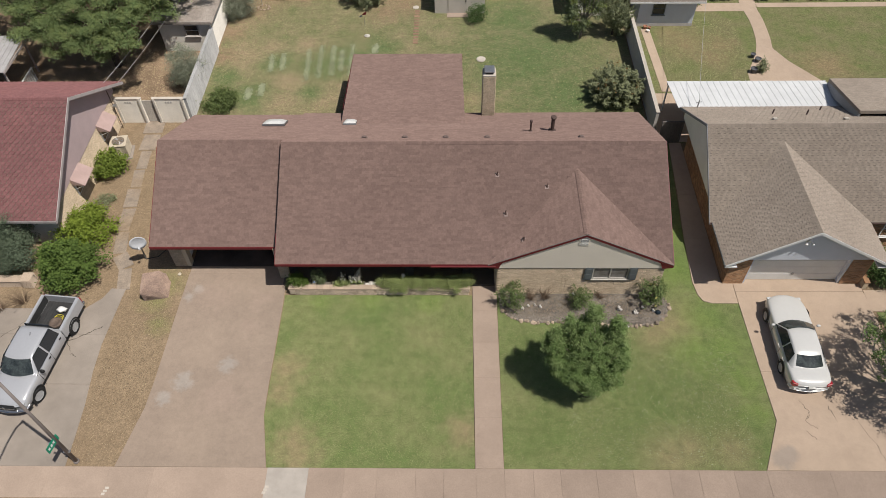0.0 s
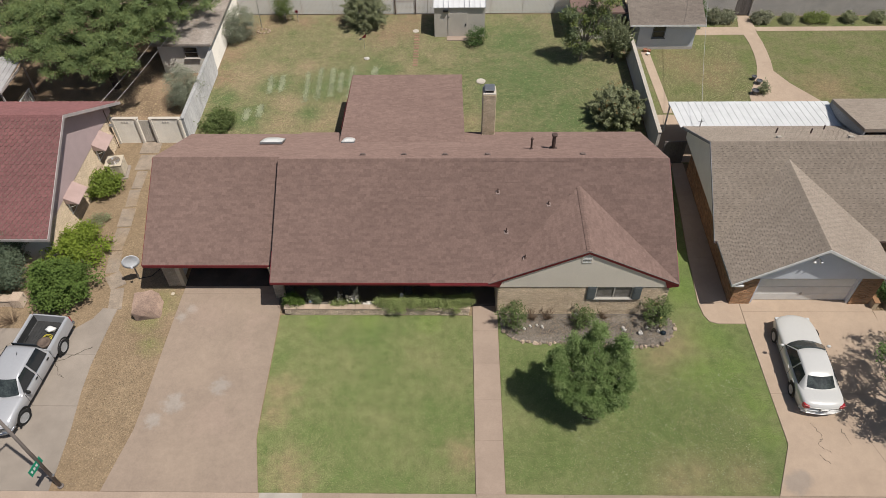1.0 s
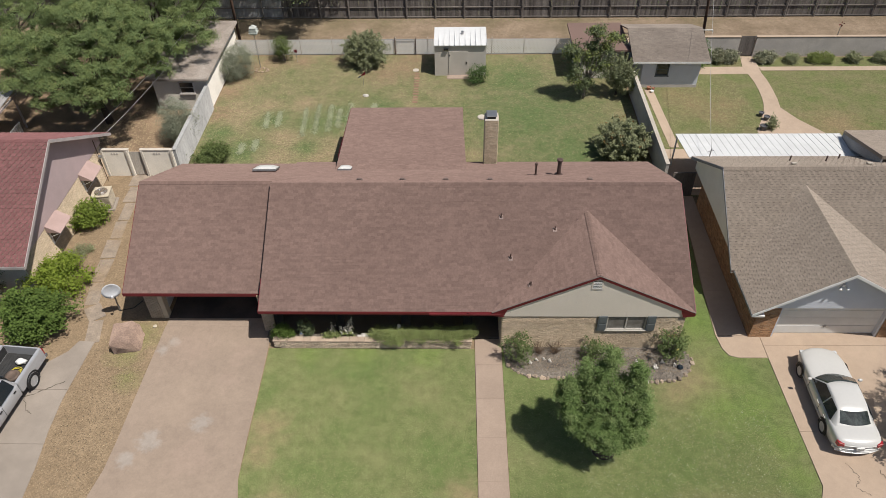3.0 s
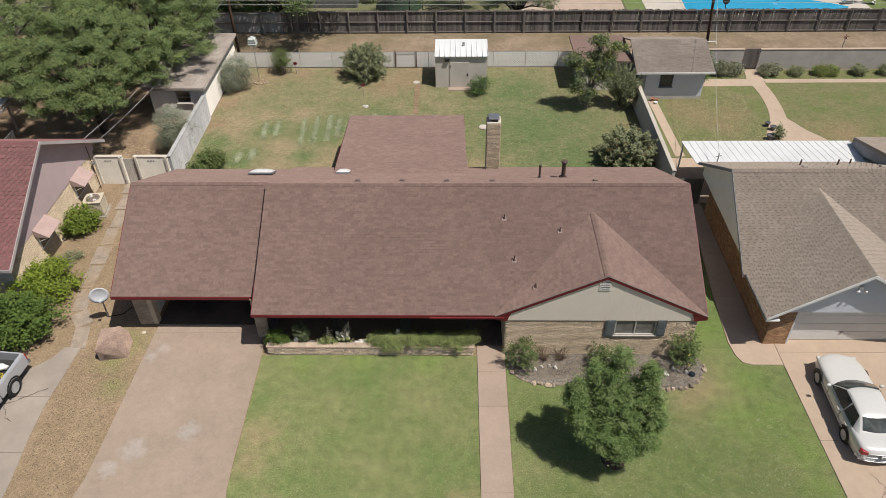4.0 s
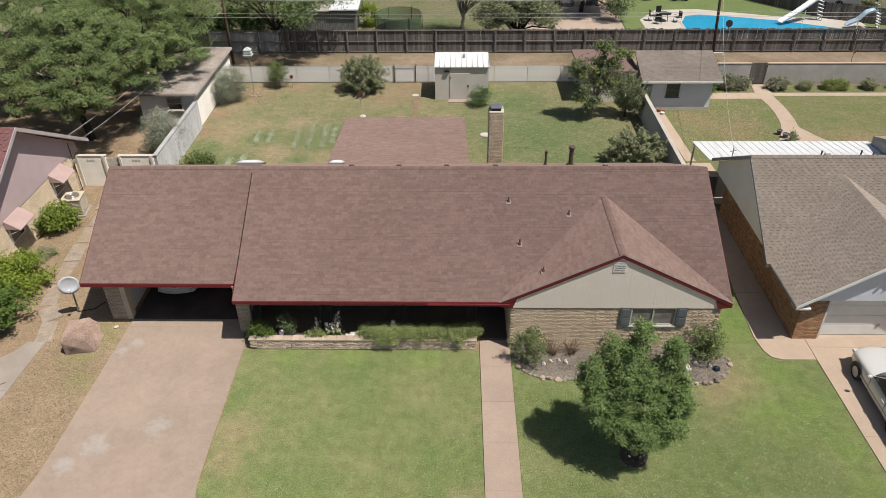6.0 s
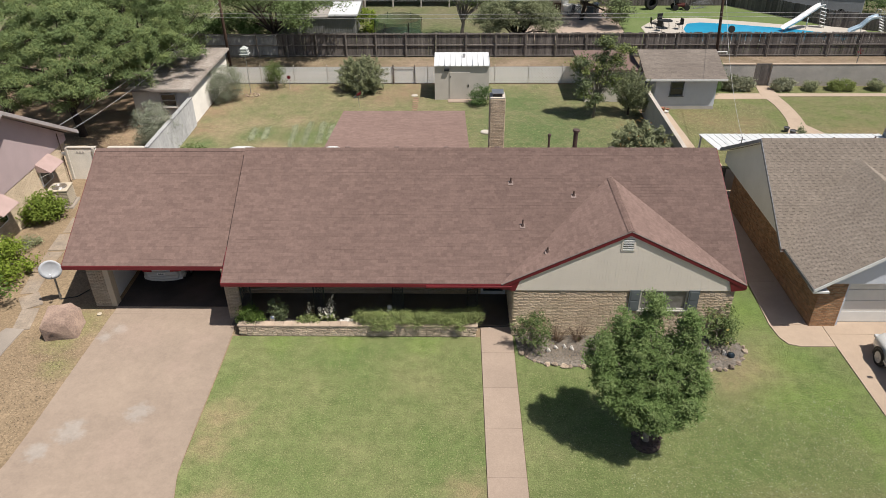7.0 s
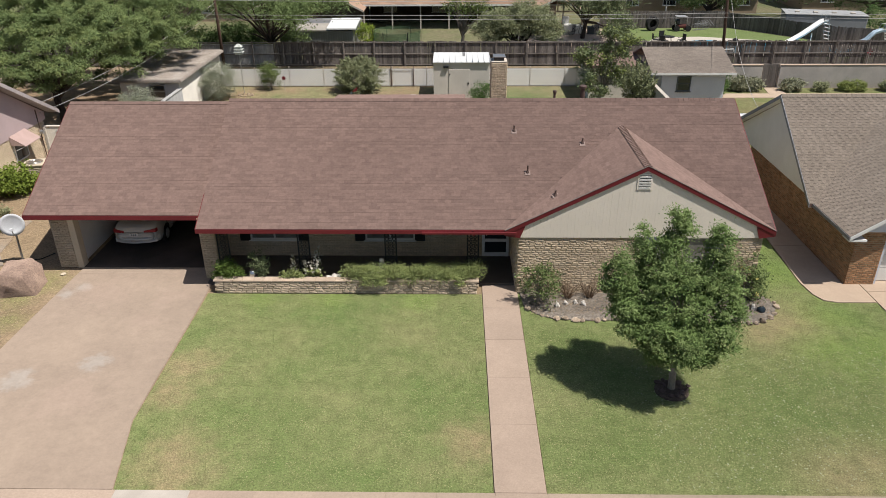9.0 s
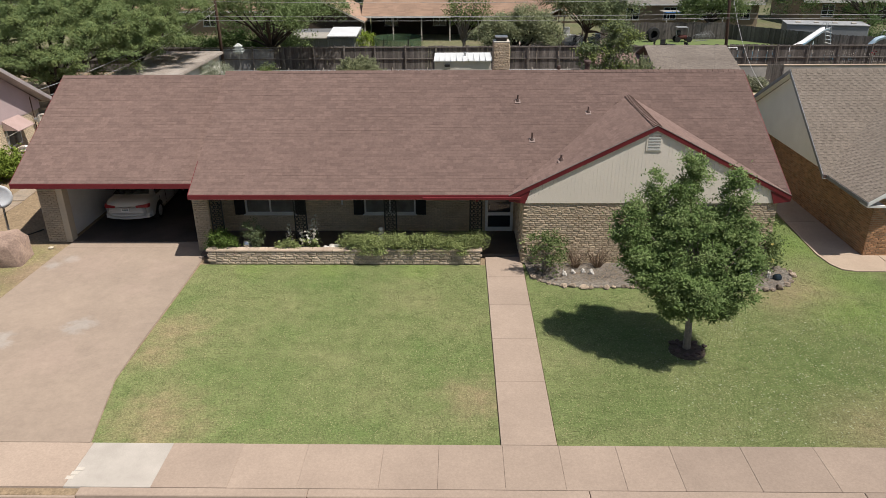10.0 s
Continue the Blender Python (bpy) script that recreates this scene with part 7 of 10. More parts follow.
# ---- vehicles ----
CARWHITE = mat("pearl white car paint", (0.54, 0.53, 0.505), (0.525, 0.515, 0.49), 0.28, 1, 10, 0.02, 0.0, spec=0.5, coat=0.6)
CARSILVER = mat("silver car paint", (0.50, 0.50, 0.51), (0.48, 0.48, 0.49), 0.3, 1, 10, 0.03, 0.0, metal=0.25, spec=0.5, coat=0.6)
TYRE = mat("black rubber", (0.018, 0.018, 0.018), (0.026, 0.025, 0.024), 0.85, 5, 40, 0.15, 0.1)
# darker alloy grey, the shadow behind the spokes put into its colour
RIMDARK = mat("brake shadow grey", (0.26, 0.26, 0.26), None, 0.4, 5, 40, 0.05, 0.0, metal=0.3)
RIM = mat("alloy rim", (0.52, 0.52, 0.52), None, 0.35, 5, 40, 0.05, 0.0, metal=0.3)
REDLENS = mat("red lamp lens", (0.34, 0.012, 0.018), None, 0.4, 4, 40, 0.05, 0.0, spec=0.6)
CLEARLENS = mat("clear lamp lens", (0.55, 0.56, 0.56), None, 0.1, 4, 40, 0.05, 0.0, spec=0.7)
CHROME = mat("chrome trim", (0.6, 0.6, 0.6), None, 0.2, 4, 40, 0.05, 0.0, metal=0.9)
BEDLINER = mat("scuffed bed liner", (0.05, 0.049, 0.048), (0.03, 0.03, 0.03), 0.7, 2, 30, 0.2, 0.1)
# the paler greenish blotches are reflections put into the glass colour
CARGLASS = mat("car glass with mottled reflections", (0.055, 0.065, 0.062), (0.025, 0.03, 0.03), 0.07, 2.5, 12, 0.3, 0.0, spec=0.7, lo=0.42, hi=0.6)
TRIMBLACK = mat("black plastic trim", (0.02, 0.02, 0.02), None, 0.6)


def loft(geo, stations):
    """Joins half cross-sections (x; list of (y, z)) mirrored about y = 0 along x, closed at both ends."""
    rings = []
    for x, half, *bow in stations:
        k = bow[0] if bow else 0.0
        wide = max(y for y, z in half)
        at = lambda y: x - k * (y / wide) ** 2
        ring = [(at(y), y, z) for y, z in half] + [(at(y), -y, z) for y, z in reversed(half) if y > 1e-6]
        rings.append(ring)
    n = len(rings[0])
    k = len(geo.v)
    for r in rings:
        geo.v.extend(r)
    for i in range(len(rings) - 1):
        for j in range(n):
            a, b = k + i * n + j, k + i * n + (j + 1) % n
            geo.f.append((a, b, b + n, a + n))
    geo.f.append(tuple(k + j for j in range(n)))
    geo.f.append(tuple(k + (len(rings) - 1) * n + j for j in range(n - 1, -1, -1)))
    return geo


def rounded(ob):
    """Rounds a lofted shell."""
    ob.modifiers.new("round", "SUBSURF").levels = 2
    ob.modifiers["round"].render_levels = 2
    return ob


def body_section(w, zb, zt, crown=0.03, tuck=0.1):
    h = zt - zb
    return [(0, zt + crown), (w * 0.5, zt + crown * 0.8), (w * 0.82, zt + crown * 0.1), (w * 0.95, zt - 0.05), (w, zb + h * 0.62), (w * 0.99, zb + h * 0.35), (w - tuck * 0.6, zb + 0.06), (w - tuck, zb), (0, zb)]


def wheel(parent, x, y, r, width, side, steer=0.0):
    m = pose(x, y, r, 90, 0, 0) if not steer else pose(x, y, r, 0, 0, steer) @ pose(0, 0, 0, 90)
    w = Geo().lathe([(r * 0.6, -width * 0.08), (r * 0.66, -width / 2), (r * 0.93, -width / 2), (r, -width * 0.36), (r, width * 0.36), (r * 0.93, width / 2), (r * 0.66, width / 2), (r * 0.6, width * 0.08)], 24, m).put("wheel", TYRE, parent, "black tyre with alloy rim", smooth=False)
    z = -side * width * 0.47
    Geo().lathe([(r * 0.6, z * 0.1), (r * 0.66, z), (r * 0.58, z * 0.8), (r * 0.2, z * 0.9), (0.02, z * 0.9)], 20, m).put("rim", RIMDARK, w)
    for i in range(5):
        a = i * 2 * math.pi / 5
        g = Geo()
        mm = m @ pose(0, 0, 0, 0, 0, math.degrees(a))
        g.box(r * 0.12, r * 0.64, -0.058, 0.058, z * 0.82 - 0.012, z * 0.96 + 0.012, mm)
        g.put("spoke", RIM, w)
    Geo().lathe([(r * 0.17, z * 0.85), (r * 0.17, z * 1.02), (0.01, z * 1.02)], 12, m).put("hub", RIM, w)
    g = Geo().lathe([(r * 0.6, z * 0.9), (r * 0.66, z * 1.01), (r * 0.64, z * 0.85)], 24, m)
    g.put("rim_ring", RIM, w)
    return w


def arch(geo, x, y, r, side):
    """A dark wheel-arch disc just inside the body's flank."""
    n = 20
    a0 = -0.35
    ang = [a0 + (math.pi - 2 * a0) * i / n for i in range(n + 1)]
    ro = [(x + r * math.cos(a), y, r - 0.06 + r * math.sin(a)) for a in ang]
    ri = [(x + r * 0.8 * math.cos(a), y - side * 0.0, r - 0.06 + r * 0.8 * math.sin(a)) for a in ang]
    geo.add(ro + ri, [(i, i + 1, n + 2 + i, n + 1 + i) for i in range(n)])


def curved_glass(name, low, high, off, material, parent, n=8):
    """A pane bowed across: low and high give (x at the middle, half width, z, bow)."""
    o = Vector(off)
    g = Geo()
    vs = []
    for x, w, z, bow in (low, high):
        for i in range(n + 1):
            s = -1 + 2 * i / n
            vs.append(Vector((x - bow * s * s, w * s, z)) + o)
    k = n + 1
    back = [v - o * 1.5 for v in vs]
    g.add(vs + back, [(i, i + 1, k + i + 1, k + i) for i in range(n)] + [(i, 2 * k + i, 2 * k + i + 1, i + 1) for i in range(n)] + [(k + i, k + i + 1, 3 * k + i + 1, 3 * k + i) for i in range(n)] + [(0, k, 3 * k, 2 * k), (n, 2 * k + n, 3 * k + n, k + n)])
    return g.put(name, material, parent)


def sedan(name, label, loc, rz, paint, L=5.3, W=1.95, H=1.45, belt=0.92, hood=0.86, deck=0.98, wb=2.92, wheel_r=0.33, wind=(0.2, 0.62), rear=(-1.3, -1.9), lamp=(0.66, 0.9, 0.32, 0.1), rear_w=0.76):
    """A saloon whose nose points to +x of its own axes."""
    car = thing(name, label, "car", (0, 0, 0))
    h = W / 2
    f, b = L / 2, -L / 2
    st = []
    for x, w, zb, zt, cr in ((b, h * 0.80, 0.42, deck - 0.22, 0.02), (b + 0.06, h * 0.89, 0.33, deck - 0.10, 0.02), (b + 0.22, h * 0.95, 0.25, deck - 0.02, 0.03), (b + 0.6, h * 0.99, 0.22, deck, 0.03), (b + 1.1, h, 0.2, belt + 0.03, 0.02),
                            (-0.6, h, 0.19, belt, 0.0), (0.4, h, 0.19, belt - 0.02, 0.0), (1.0, h * 0.99, 0.2, hood + 0.03, 0.04), (f - 0.9, h * 0.98, 0.21, hood - 0.01, 0.05), (f - 0.4, h * 0.94, 0.23, hood - 0.08, 0.05), (f - 0.16, h * 0.91, 0.26, hood - 0.12, 0.05), (f - 0.04, h * 0.86, 0.30, hood - 0.19, 0.04), (f, h * 0.78, 0.38, hood - 0.3, 0.02)):
        st.append((x, body_section(w, zb, zt, cr), 0.28 if x > f - 0.5 else (-0.13 if x < b + 0.3 else 0.0)))
    rounded(loft(Geo(), st).put("body", paint, car, "glossy painted car body", smooth=True))
    # cabin: belt ring to roof ring
    xw0, xw1 = wind[1] + 0.25, wind[0] - 0.05
    xr0, xr1 = rear[1], rear[0] + 0.02
    hb, ht = h * 0.90, h * 0.66
    cab = []
    for x, zt, w, bo in ((xw0 + 0.06, belt + 0.02, hb, 0.24), (xw1 + 0.03, H - 0.04, ht + 0.02, 0.12), (xw1 - 0.35, H, ht, 0.0), ((xw1 + xr1) / 2 - 0.1, H, ht, 0.0), (xr1 + 0.25, H - 0.03, ht, 0.0), (xr1, H - 0.09, ht - 0.01, -0.06), (xr0, deck - 0.01, hb * 0.88, -0.12)):
        zb = belt - 0.12
        lo = hb + (w - hb) * 0.25
        cab.append((x, [(0, zt + 0.02), (w * 0.6, zt + 0.012), (w * 0.93, zt - 0.02), (w, zt - 0.06 if zt > belt + 0.2 else zt - 0.03), (hb, min(belt - 0.02, zt - 0.06)), (hb, zb), (0, zb)], bo))
    rounded(loft(Geo(), cab).put("roof", paint, car, smooth=True))
    # glass, 6 mm proud of the cabin
    def panel(nm, pts, off, mm=GLASS):
        p = [Vector(q) for q in pts]
        o = Vector(off)
        Geo().add([q + o for q in p] + [q - o * 0.5 for q in p], [tuple(range(len(p)))] + [(i, i + len(p), (i + 1) % len(p) + len(p), (i + 1) % len(p)) for i in range(len(p))]).put(nm, mm, car)
    e = 0.028
    wy, wt = hb * 0.93, ht * 0.93
    curved_glass("windscreen", (xw0 - 0.02, wy, belt + 0.06, 0.24), (xw1 + 0.05, wt, H - 0.05, 0.12), (e, 0, e), CARGLASS, car)
    curved_glass("rear_window", (xr0 + 0.12, wy * rear_w, deck + 0.05, -0.11), (xr1 - 0.02, wt * 0.9, H - 0.13, -0.06), (-e, 0, e), CARGLASS, car)
    mid = (xw1 + xr1) / 2 - 0.05
    for s in (-1, 1):
        yb, yt = s * (hb + 0.006), s * (ht + 0.012)
        for a0, a1, b0, b1 in ((xw0 - 0.22, mid + 0.04, xw1 - 0.10, mid + 0.04), (mid - 0.04, xr0 + 0.42, mid - 0.04, xr1 + 0.04)):
            panel("side_window", [(a0, yb, belt + 0.02), (a1, yb, belt + 0.02), (b1, yt, H - 0.11), (b0, yt, H - 0.11)], (0, s * 0.014, 0.004))
        # door seams, handles, mirrors, side moulding
        for xs in (xw0 - 0.28, mid, xr0 + 0.55):
            Geo().box(xs - 0.005, xs + 0.005, s * (h - 0.012), s * (h + 0.003), 0.3, belt - 0.08).put("door_seam", TRIMBLACK, car)
        for xs in (mid + 0.18, xr0 + 0.72):
            Geo().box(xs - 0.1, xs + 0.1, s * (h - 0.01), s * (h + 0.022), belt - 0.17, belt - 0.13).put("door_handle", paint, car, bevel=0.006)
        Geo().blob((xw0 - 0.3, s * (h + 0.09), belt + 0.08), (0.07, 0.11, 0.075), 0.1, 3, 2).put("mirror", paint, car, "painted door mirror", smooth=True)
        Geo().box(-1.5, 1.2, s * (h - 0.01), s * (h + 0.012), 0.42, 0.48).put("side_moulding", paint, car, bevel=0.004)
        for xs in (wb / 2 + 0.08, -wb / 2 + 0.08):
            ar = Geo()
            arch(ar, xs, s * (h + 0.004), wheel_r + 0.07, s)
            ar.put("wheel_arch", TRIMBLACK, car)
            wheel(car, xs, s * (h - 0.09), wheel_r, 0.22, s)
        # lamps
        l0, l1, l2, l3 = lamp
        lens = [(b + 0.16 * v * v + 0.004, s * h * v, z) for v, z in ((l0, deck - l2 + 0.03), (l0, deck - l3 - 0.03), (l1, deck - l3), (l1, deck - l2))] + [(b + 0.3, s * h * v, z) for v, z in ((l0, deck - l2 + 0.03), (l0, deck - l3 - 0.03), (l1 + 0.03, deck - l3), (l1 + 0.03, deck - l2))]
        Geo().add(lens, [(0, 1, 2, 3), (7, 6, 5, 4), (0, 4, 5, 1), (1, 5, 6, 2), (2, 6, 7, 3), (3, 7, 4, 0)]).put("tail_lamp", REDLENS, car, "red tail lamp", bevel=0.015)
        Geo().box(f - 0.36, f - 0.2, s * h * 0.6 if s > 0 else -h * 0.84, s * h * 0.84 if s > 0 else -h * 0.6, hood - 0.28, hood - 0.16).put("head_lamp", CLEARLENS, car, "clear head lamp", bevel=0.03)
    bump = lambda x, w, bow, z0, z1: [(x, [(0, z1), (w * 0.6, z1), (w, z1 - 0.02), (w, z0 + 0.02), (w * 0.6, z0), (0, z0)], bow)]
    rounded(loft(Geo(), bump(b + 0.0, h * 0.9, -0.17, 0.33, 0.54) + bump(b + 0.04, h * 0.95, -0.17, 0.31, 0.58) + bump(b + 0.25, h * 0.97, -0.1, 0.31, 0.58)).put("rear_bumper", paint, car, smooth=True))
    rounded(loft(Geo(), bump(f - 0.4, h * 0.92, 0.26, 0.28, 0.46) + bump(f - 0.14, h * 0.9, 0.3, 0.28, 0.45) + bump(f - 0.09, h * 0.84, 0.3, 0.31, 0.43)).put("front_bumper", paint, car, smooth=True))
    Geo().box(f - 0.16, f - 0.06, -0.4, 0.4, 0.46, 0.56).put("grille", RIMDARK, car, bevel=0.01)
    pl = Geo().box(b - 0.03, b + 0.02, -0.16, 0.16, deck - 0.36, deck - 0.24).put("number_plate", WHITE, car, "plain pale number plate", bevel=0.004)
    for k in range(3):
        Geo().box(b - 0.034, b - 0.03, -0.11 + k * 0.08, -0.05 + k * 0.08, deck - 0.33, deck - 0.27).put("plate_bar", SHUTTER, pl)
    car.matrix_basis = pose(*loc, 0, 0, rz)
    return car


sedan("sedan", "white four-door saloon parked on the driveway", (16.2, 18.8, 0.03), 88.3, CARWHITE)
sedan("sedan", "white saloon parked inside the dark carport", (-12.78, 27.35, 0.035), 92, CARWHITE, L=4.62, W=1.82, H=1.43, belt=0.95, hood=0.88, deck=1.02, wb=2.8, wind=(0.05, 0.5), rear=(-0.95, -1.7), lamp=(0.42, 0.9, 0.27, 0.13), rear_w=0.86)


def pickup(loc, rz):
    car = thing("pickup_truck", "silver extended-cab pickup truck with open bed", "pickup truck", (0, 0, 0))
    h, f = 0.99, 2.93
    st = []
    for x, w, zb, zt, cr in ((-1.08, h, 0.42, 1.16, 0.0), (0.2, h, 0.42, 1.14, 0.0), (1.3, h * 0.99, 0.42, 1.12, 0.02), (1.6, h * 0.98, 0.42, 1.12, 0.08), (2.0, h * 0.97, 0.44, 1.10, 0.09), (2.5, h * 0.96, 0.46, 1.05, 0.08), (2.8, h * 0.94, 0.5, 0.95, 0.05), (f, h * 0.9, 0.52, 0.82, 0.02)):
        st.append((x, body_section(w, zb, zt, cr, 0.07), 0.22 if x > 2.6 else 0.0))
    rounded(loft(Geo(), st).put("body", CARSILVER, car, "silver painted cab and bonnet", smooth=True))
    cab = []
    for x, zt, w, bo in ((1.56, 1.16, 0.88, 0.2), (0.90, 1.76, 0.70, 0.1), (0.5, 1.83, 0.68, 0), (-0.4, 1.84, 0.68, 0), (-0.95, 1.80, 0.69, 0), (-1.08, 1.2, 0.86, 0)):
        cab.append((x, [(0, zt + 0.02), (w * 0.6, zt + 0.012), (w * 0.93, zt - 0.02), (w, zt - 0.07), (0.92, min(1.12, zt - 0.04)), (0.92, 1.02), (0, 1.02)], bo))
    rounded(loft(Geo(), cab).put("roof", CARSILVER, car, smooth=True))

    def panel(nm, pts, off, mm=GLASS):
        p, o = [Vector(q) for q in pts], Vector(off)
        n = len(p)
        Geo().add([q + o for q in p] + [q - o * 0.5 for q in p], [tuple(range(n))] + [(i, i + n, (i + 1) % n + n, (i + 1) % n) for i in range(n)]).put(nm, mm, car)
    curved_glass("windscreen", (1.51, 0.80, 1.21, 0.2), (0.94, 0.62, 1.745, 0.1), (0.03, 0, 0.03), CARGLASS, car)
    panel("rear_window", [(-1.08, -0.7, 1.28), (-1.0, -0.6, 1.7), (-1.0, 0.6, 1.7), (-1.08, 0.7, 1.28)], (-0.03, 0, 0.0))
    for s in (-1, 1):
        for a0, a1, b0, b1 in ((1.2, 0.2, 0.78, 0.2), (0.1, -0.92, 0.1, -0.82)):
            panel("side_window", [(a0, s * 0.93, 1.17), (a1, s * 0.93, 1.17), (b1, s * 0.70, 1.74), (b0, s * 0.70, 1.74)], (0, s * 0.016, 0.004))
        for xs in (1.25, 0.14, -1.05):
            Geo().box(xs - 0.006, xs + 0.006, s * (h - 0.015), s * (h + 0.004), 0.5, 1.1).put("door_seam", TRIMBLACK, car)
        for xs in (0.3, -0.75):
            Geo().box(xs - 0.08, xs + 0.08, s * (h - 0.01), s * (h + 0.03), 0.98, 1.03).put("door_handle", TRIMBLACK, car, bevel=0.006)
        Geo().blob((1.15, s * 1.12, 1.22), (0.08, 0.13, 0.11), 0.08, 3, 2).put("mirror", TRIMBLACK, car, "black door mirror", smooth=True)
        # bed side: outer skin with rounded rail
        loft_pts = [(s * 0.80, 0.62), (s * 0.99, 0.55), (s * 1.0, 0.85), (s * 0.985, 1.14), (s * 0.90, 1.17), (s * 0.84, 1.14), (s * 0.82, 0.7)]
        vs = [(x, y, z) for x in (-3.05, -1.12) for y, z in loft_pts]
        n = len(loft_pts)
        Geo().add(vs, [(i, (i + 1) % n, n + (i + 1) % n, n + i) for i in range(n)] + [tuple(range(n)), tuple(range(2 * n - 1, n - 1, -1))]).put("bed_side", CARSILVER, car, "silver bed side panel")
        Geo().box(-3.03, -1.14, s * 0.835, s * 0.815, 0.66, 1.12).put("bed_liner_side", BEDLINER, car)
        Geo().box(-3.05, -1.12, s * 0.84 if s > 0 else -0.975, s * 0.975 if s > 0 else -0.84, 1.17, 1.185).put("rail_cap", CARSILVER, car)
        Geo().box(-3.13, -3.03, s * 0.84 if s > 0 else -0.99, s * 0.99 if s > 0 else -0.84, 0.75, 1.1).put("tail_lamp", REDLENS, car, "red tail lamp", bevel=0.02)
        Geo().box(2.62, 2.80, s * 0.52 if s > 0 else -0.86, s * 0.86 if s > 0 else -0.52, 0.74, 0.95).put("head_lamp", CLEARLENS, car, "clear head lamp", bevel=0.04)
        for xs in (1.95, -1.85):
            ar = Geo()
            arch(ar, xs, s * (h + 0.012), 0.48, s)
            ar.put("wheel_arch", TRIMBLACK, car)
            wheel(car, xs, s * (h - 0.10), 0.39, 0.27, s, -14 if xs > 0 else 0)
    Geo().box(-3.05, -1.12, -0.83, 0.83, 0.6, 0.67).put("bed_floor", BEDLINER, car, "dark bed liner floor")
    for i in range(11):
        Geo().box(-3.03, -1.14, -0.76 + i * 0.15, -0.70 + i * 0.15, 0.67, 0.685).put("bed_rib", BEDLINER, car)
    Geo().box(-1.16, -1.10, -0.98, 0.98, 0.6, 1.17).put("bed_front", CARSILVER, car, bevel=0.01)
    Geo().box(-3.11, -3.04, -0.84, 0.84, 0.62, 1.16).put("tailgate", CARSILVER, car, "silver tailgate", bevel=0.015)
    Geo().box(-3.27, -3.12, -0.95, 0.95, 0.45, 0.62).put("rear_bumper", CHROME, car, bevel=0.03)
    rounded(loft(Geo(), [(x, [(0, z1), (0.55, z1), (w, z1 - 0.03), (w, z0 + 0.03), (0.55, z0), (0, z0)], 0.2) for x, w, z0, z1 in ((2.7, 0.97, 0.46, 0.66), (2.98, 0.96, 0.46, 0.66), (3.04, 0.9, 0.49, 0.63))]).put("front_bumper", CHROME, car, "chrome front bumper", smooth=True))
    Geo().box(2.84, 2.96, -0.46, 0.46, 0.7, 0.94).put("grille", TRIMBLACK, car, "dark grille with chrome bars", bevel=0.02)
    for a, b_, c, d in ((-0.46, 0.46, 0.80, 0.84), (-0.03, 0.03, 0.7, 0.94)):
        Geo().box(2.95, 2.98, a, b_, c, d).put("grille_bar", CHROME, car)
    Geo().tube([(-0.3, 0.1, 1.85), (-0.42, 0.1, 1.93)], 0.015, 0.01, 5).put("antenna_fin", TRIMBLACK, car)
    car.matrix_basis = pose(*loc, 0, 0, rz)
    return car


truck = pickup((-20.15, 17.85, 0.02), 264.5)
tm = truck.matrix_basis
sp = Geo().lathe([(0.12, 0.0), (0.3, 0.02), (0.33, 0.08), (0.3, 0.14), (0.19, 0.15), (0.17, 0.1), (0.05, 0.1)], 20, tm @ Matrix.Translation((-1.75, 0.2, 0.69)))
sp.put("wheel_rim", mat("rusty steel", (0.16, 0.115, 0.09), (0.1, 0.075, 0.06), 0.7, 5, 40, 0.2, 0.2), None, "rusty bare wheel rim lying in the truck bed", category="wheel rim", smooth=True)
Geo().blob(tm @ Vector((-2.5, 0.2, 0.83)), (0.24, 0.17, 0.15), 0.35, 6, 3).put("white_bag", WHITE, None, "crumpled white bag in the truck bed", category="bag", smooth=True)
g = Geo()
for i in range(3):
    pts = [tm @ Vector((-2.15 + 0.12 * math.cos(a) + 0.1 * i, 0.2 + (0.2 + 0.03 * i) * math.sin(a), 0.72 + 0.02 * i)) for a in [k * 0.5 for k in range(13)]]
    g.tube(pts, 0.018, 0.018, 5)
g.put("tow_strap", mat("yellow strap", (0.6, 0.5, 0.06), None, 0.7), None, "coiled yellow strap in the truck bed", category="strap")

# street light pole with a green street sign
lp_ = thing("street_lamp", "tall grey street light pole with curved arm", "street lamp", (-16.75, 12.8, 0))
POLEM = mat("grey lamp pole", (0.27, 0.23, 0.21), (0.22, 0.19, 0.17), 0.6, 2, 30, 0.1, 0.05, metal=0.2)
Geo().tube([(-16.75, 12.8, -0.05), (-16.75, 12.8, 7.6)], 0.085, 0.055, 14).put("pole", POLEM, lp_, smooth=True)
Geo().lathe([(0.13, 0.0), (0.13, 0.05), (0.1, 0.1)], 14, Matrix.Translation((-16.75, 12.8, 0))).put("base_flange", POLEM, lp_)
Geo().tube([(-16.75, 12.8, 7.5), (-16.75, 12.4, 7.95), (-16.75, 11.6, 8.25), (-16.75, 10.5, 8.35), (-16.75, 9.8, 8.35)], 0.05, 0.035, 8).put("arm", POLEM, lp_, smooth=True)
Geo().box(-16.9, -16.6, 9.2, 9.9, 8.26, 8.4).put("lamp_head", POLEM, lp_, "grey lamp head", bevel=0.04)
Geo().box(-16.9, -16.6, 12.74, 12.86, 1.0, 1.06).put("strap", GREYMETAL, lp_)
GREEN = mat("green sign sheet", (0.012, 0.26, 0.15), None, 0.5, 3, 40, 0.05, 0.0)
sg = thing("street_sign", "green street name sign on the lamp pole", "street sign", (-16.75, 12.6, 2.1))
m = pose(-16.75, 12.58, 2.28, 0, 0, 78)
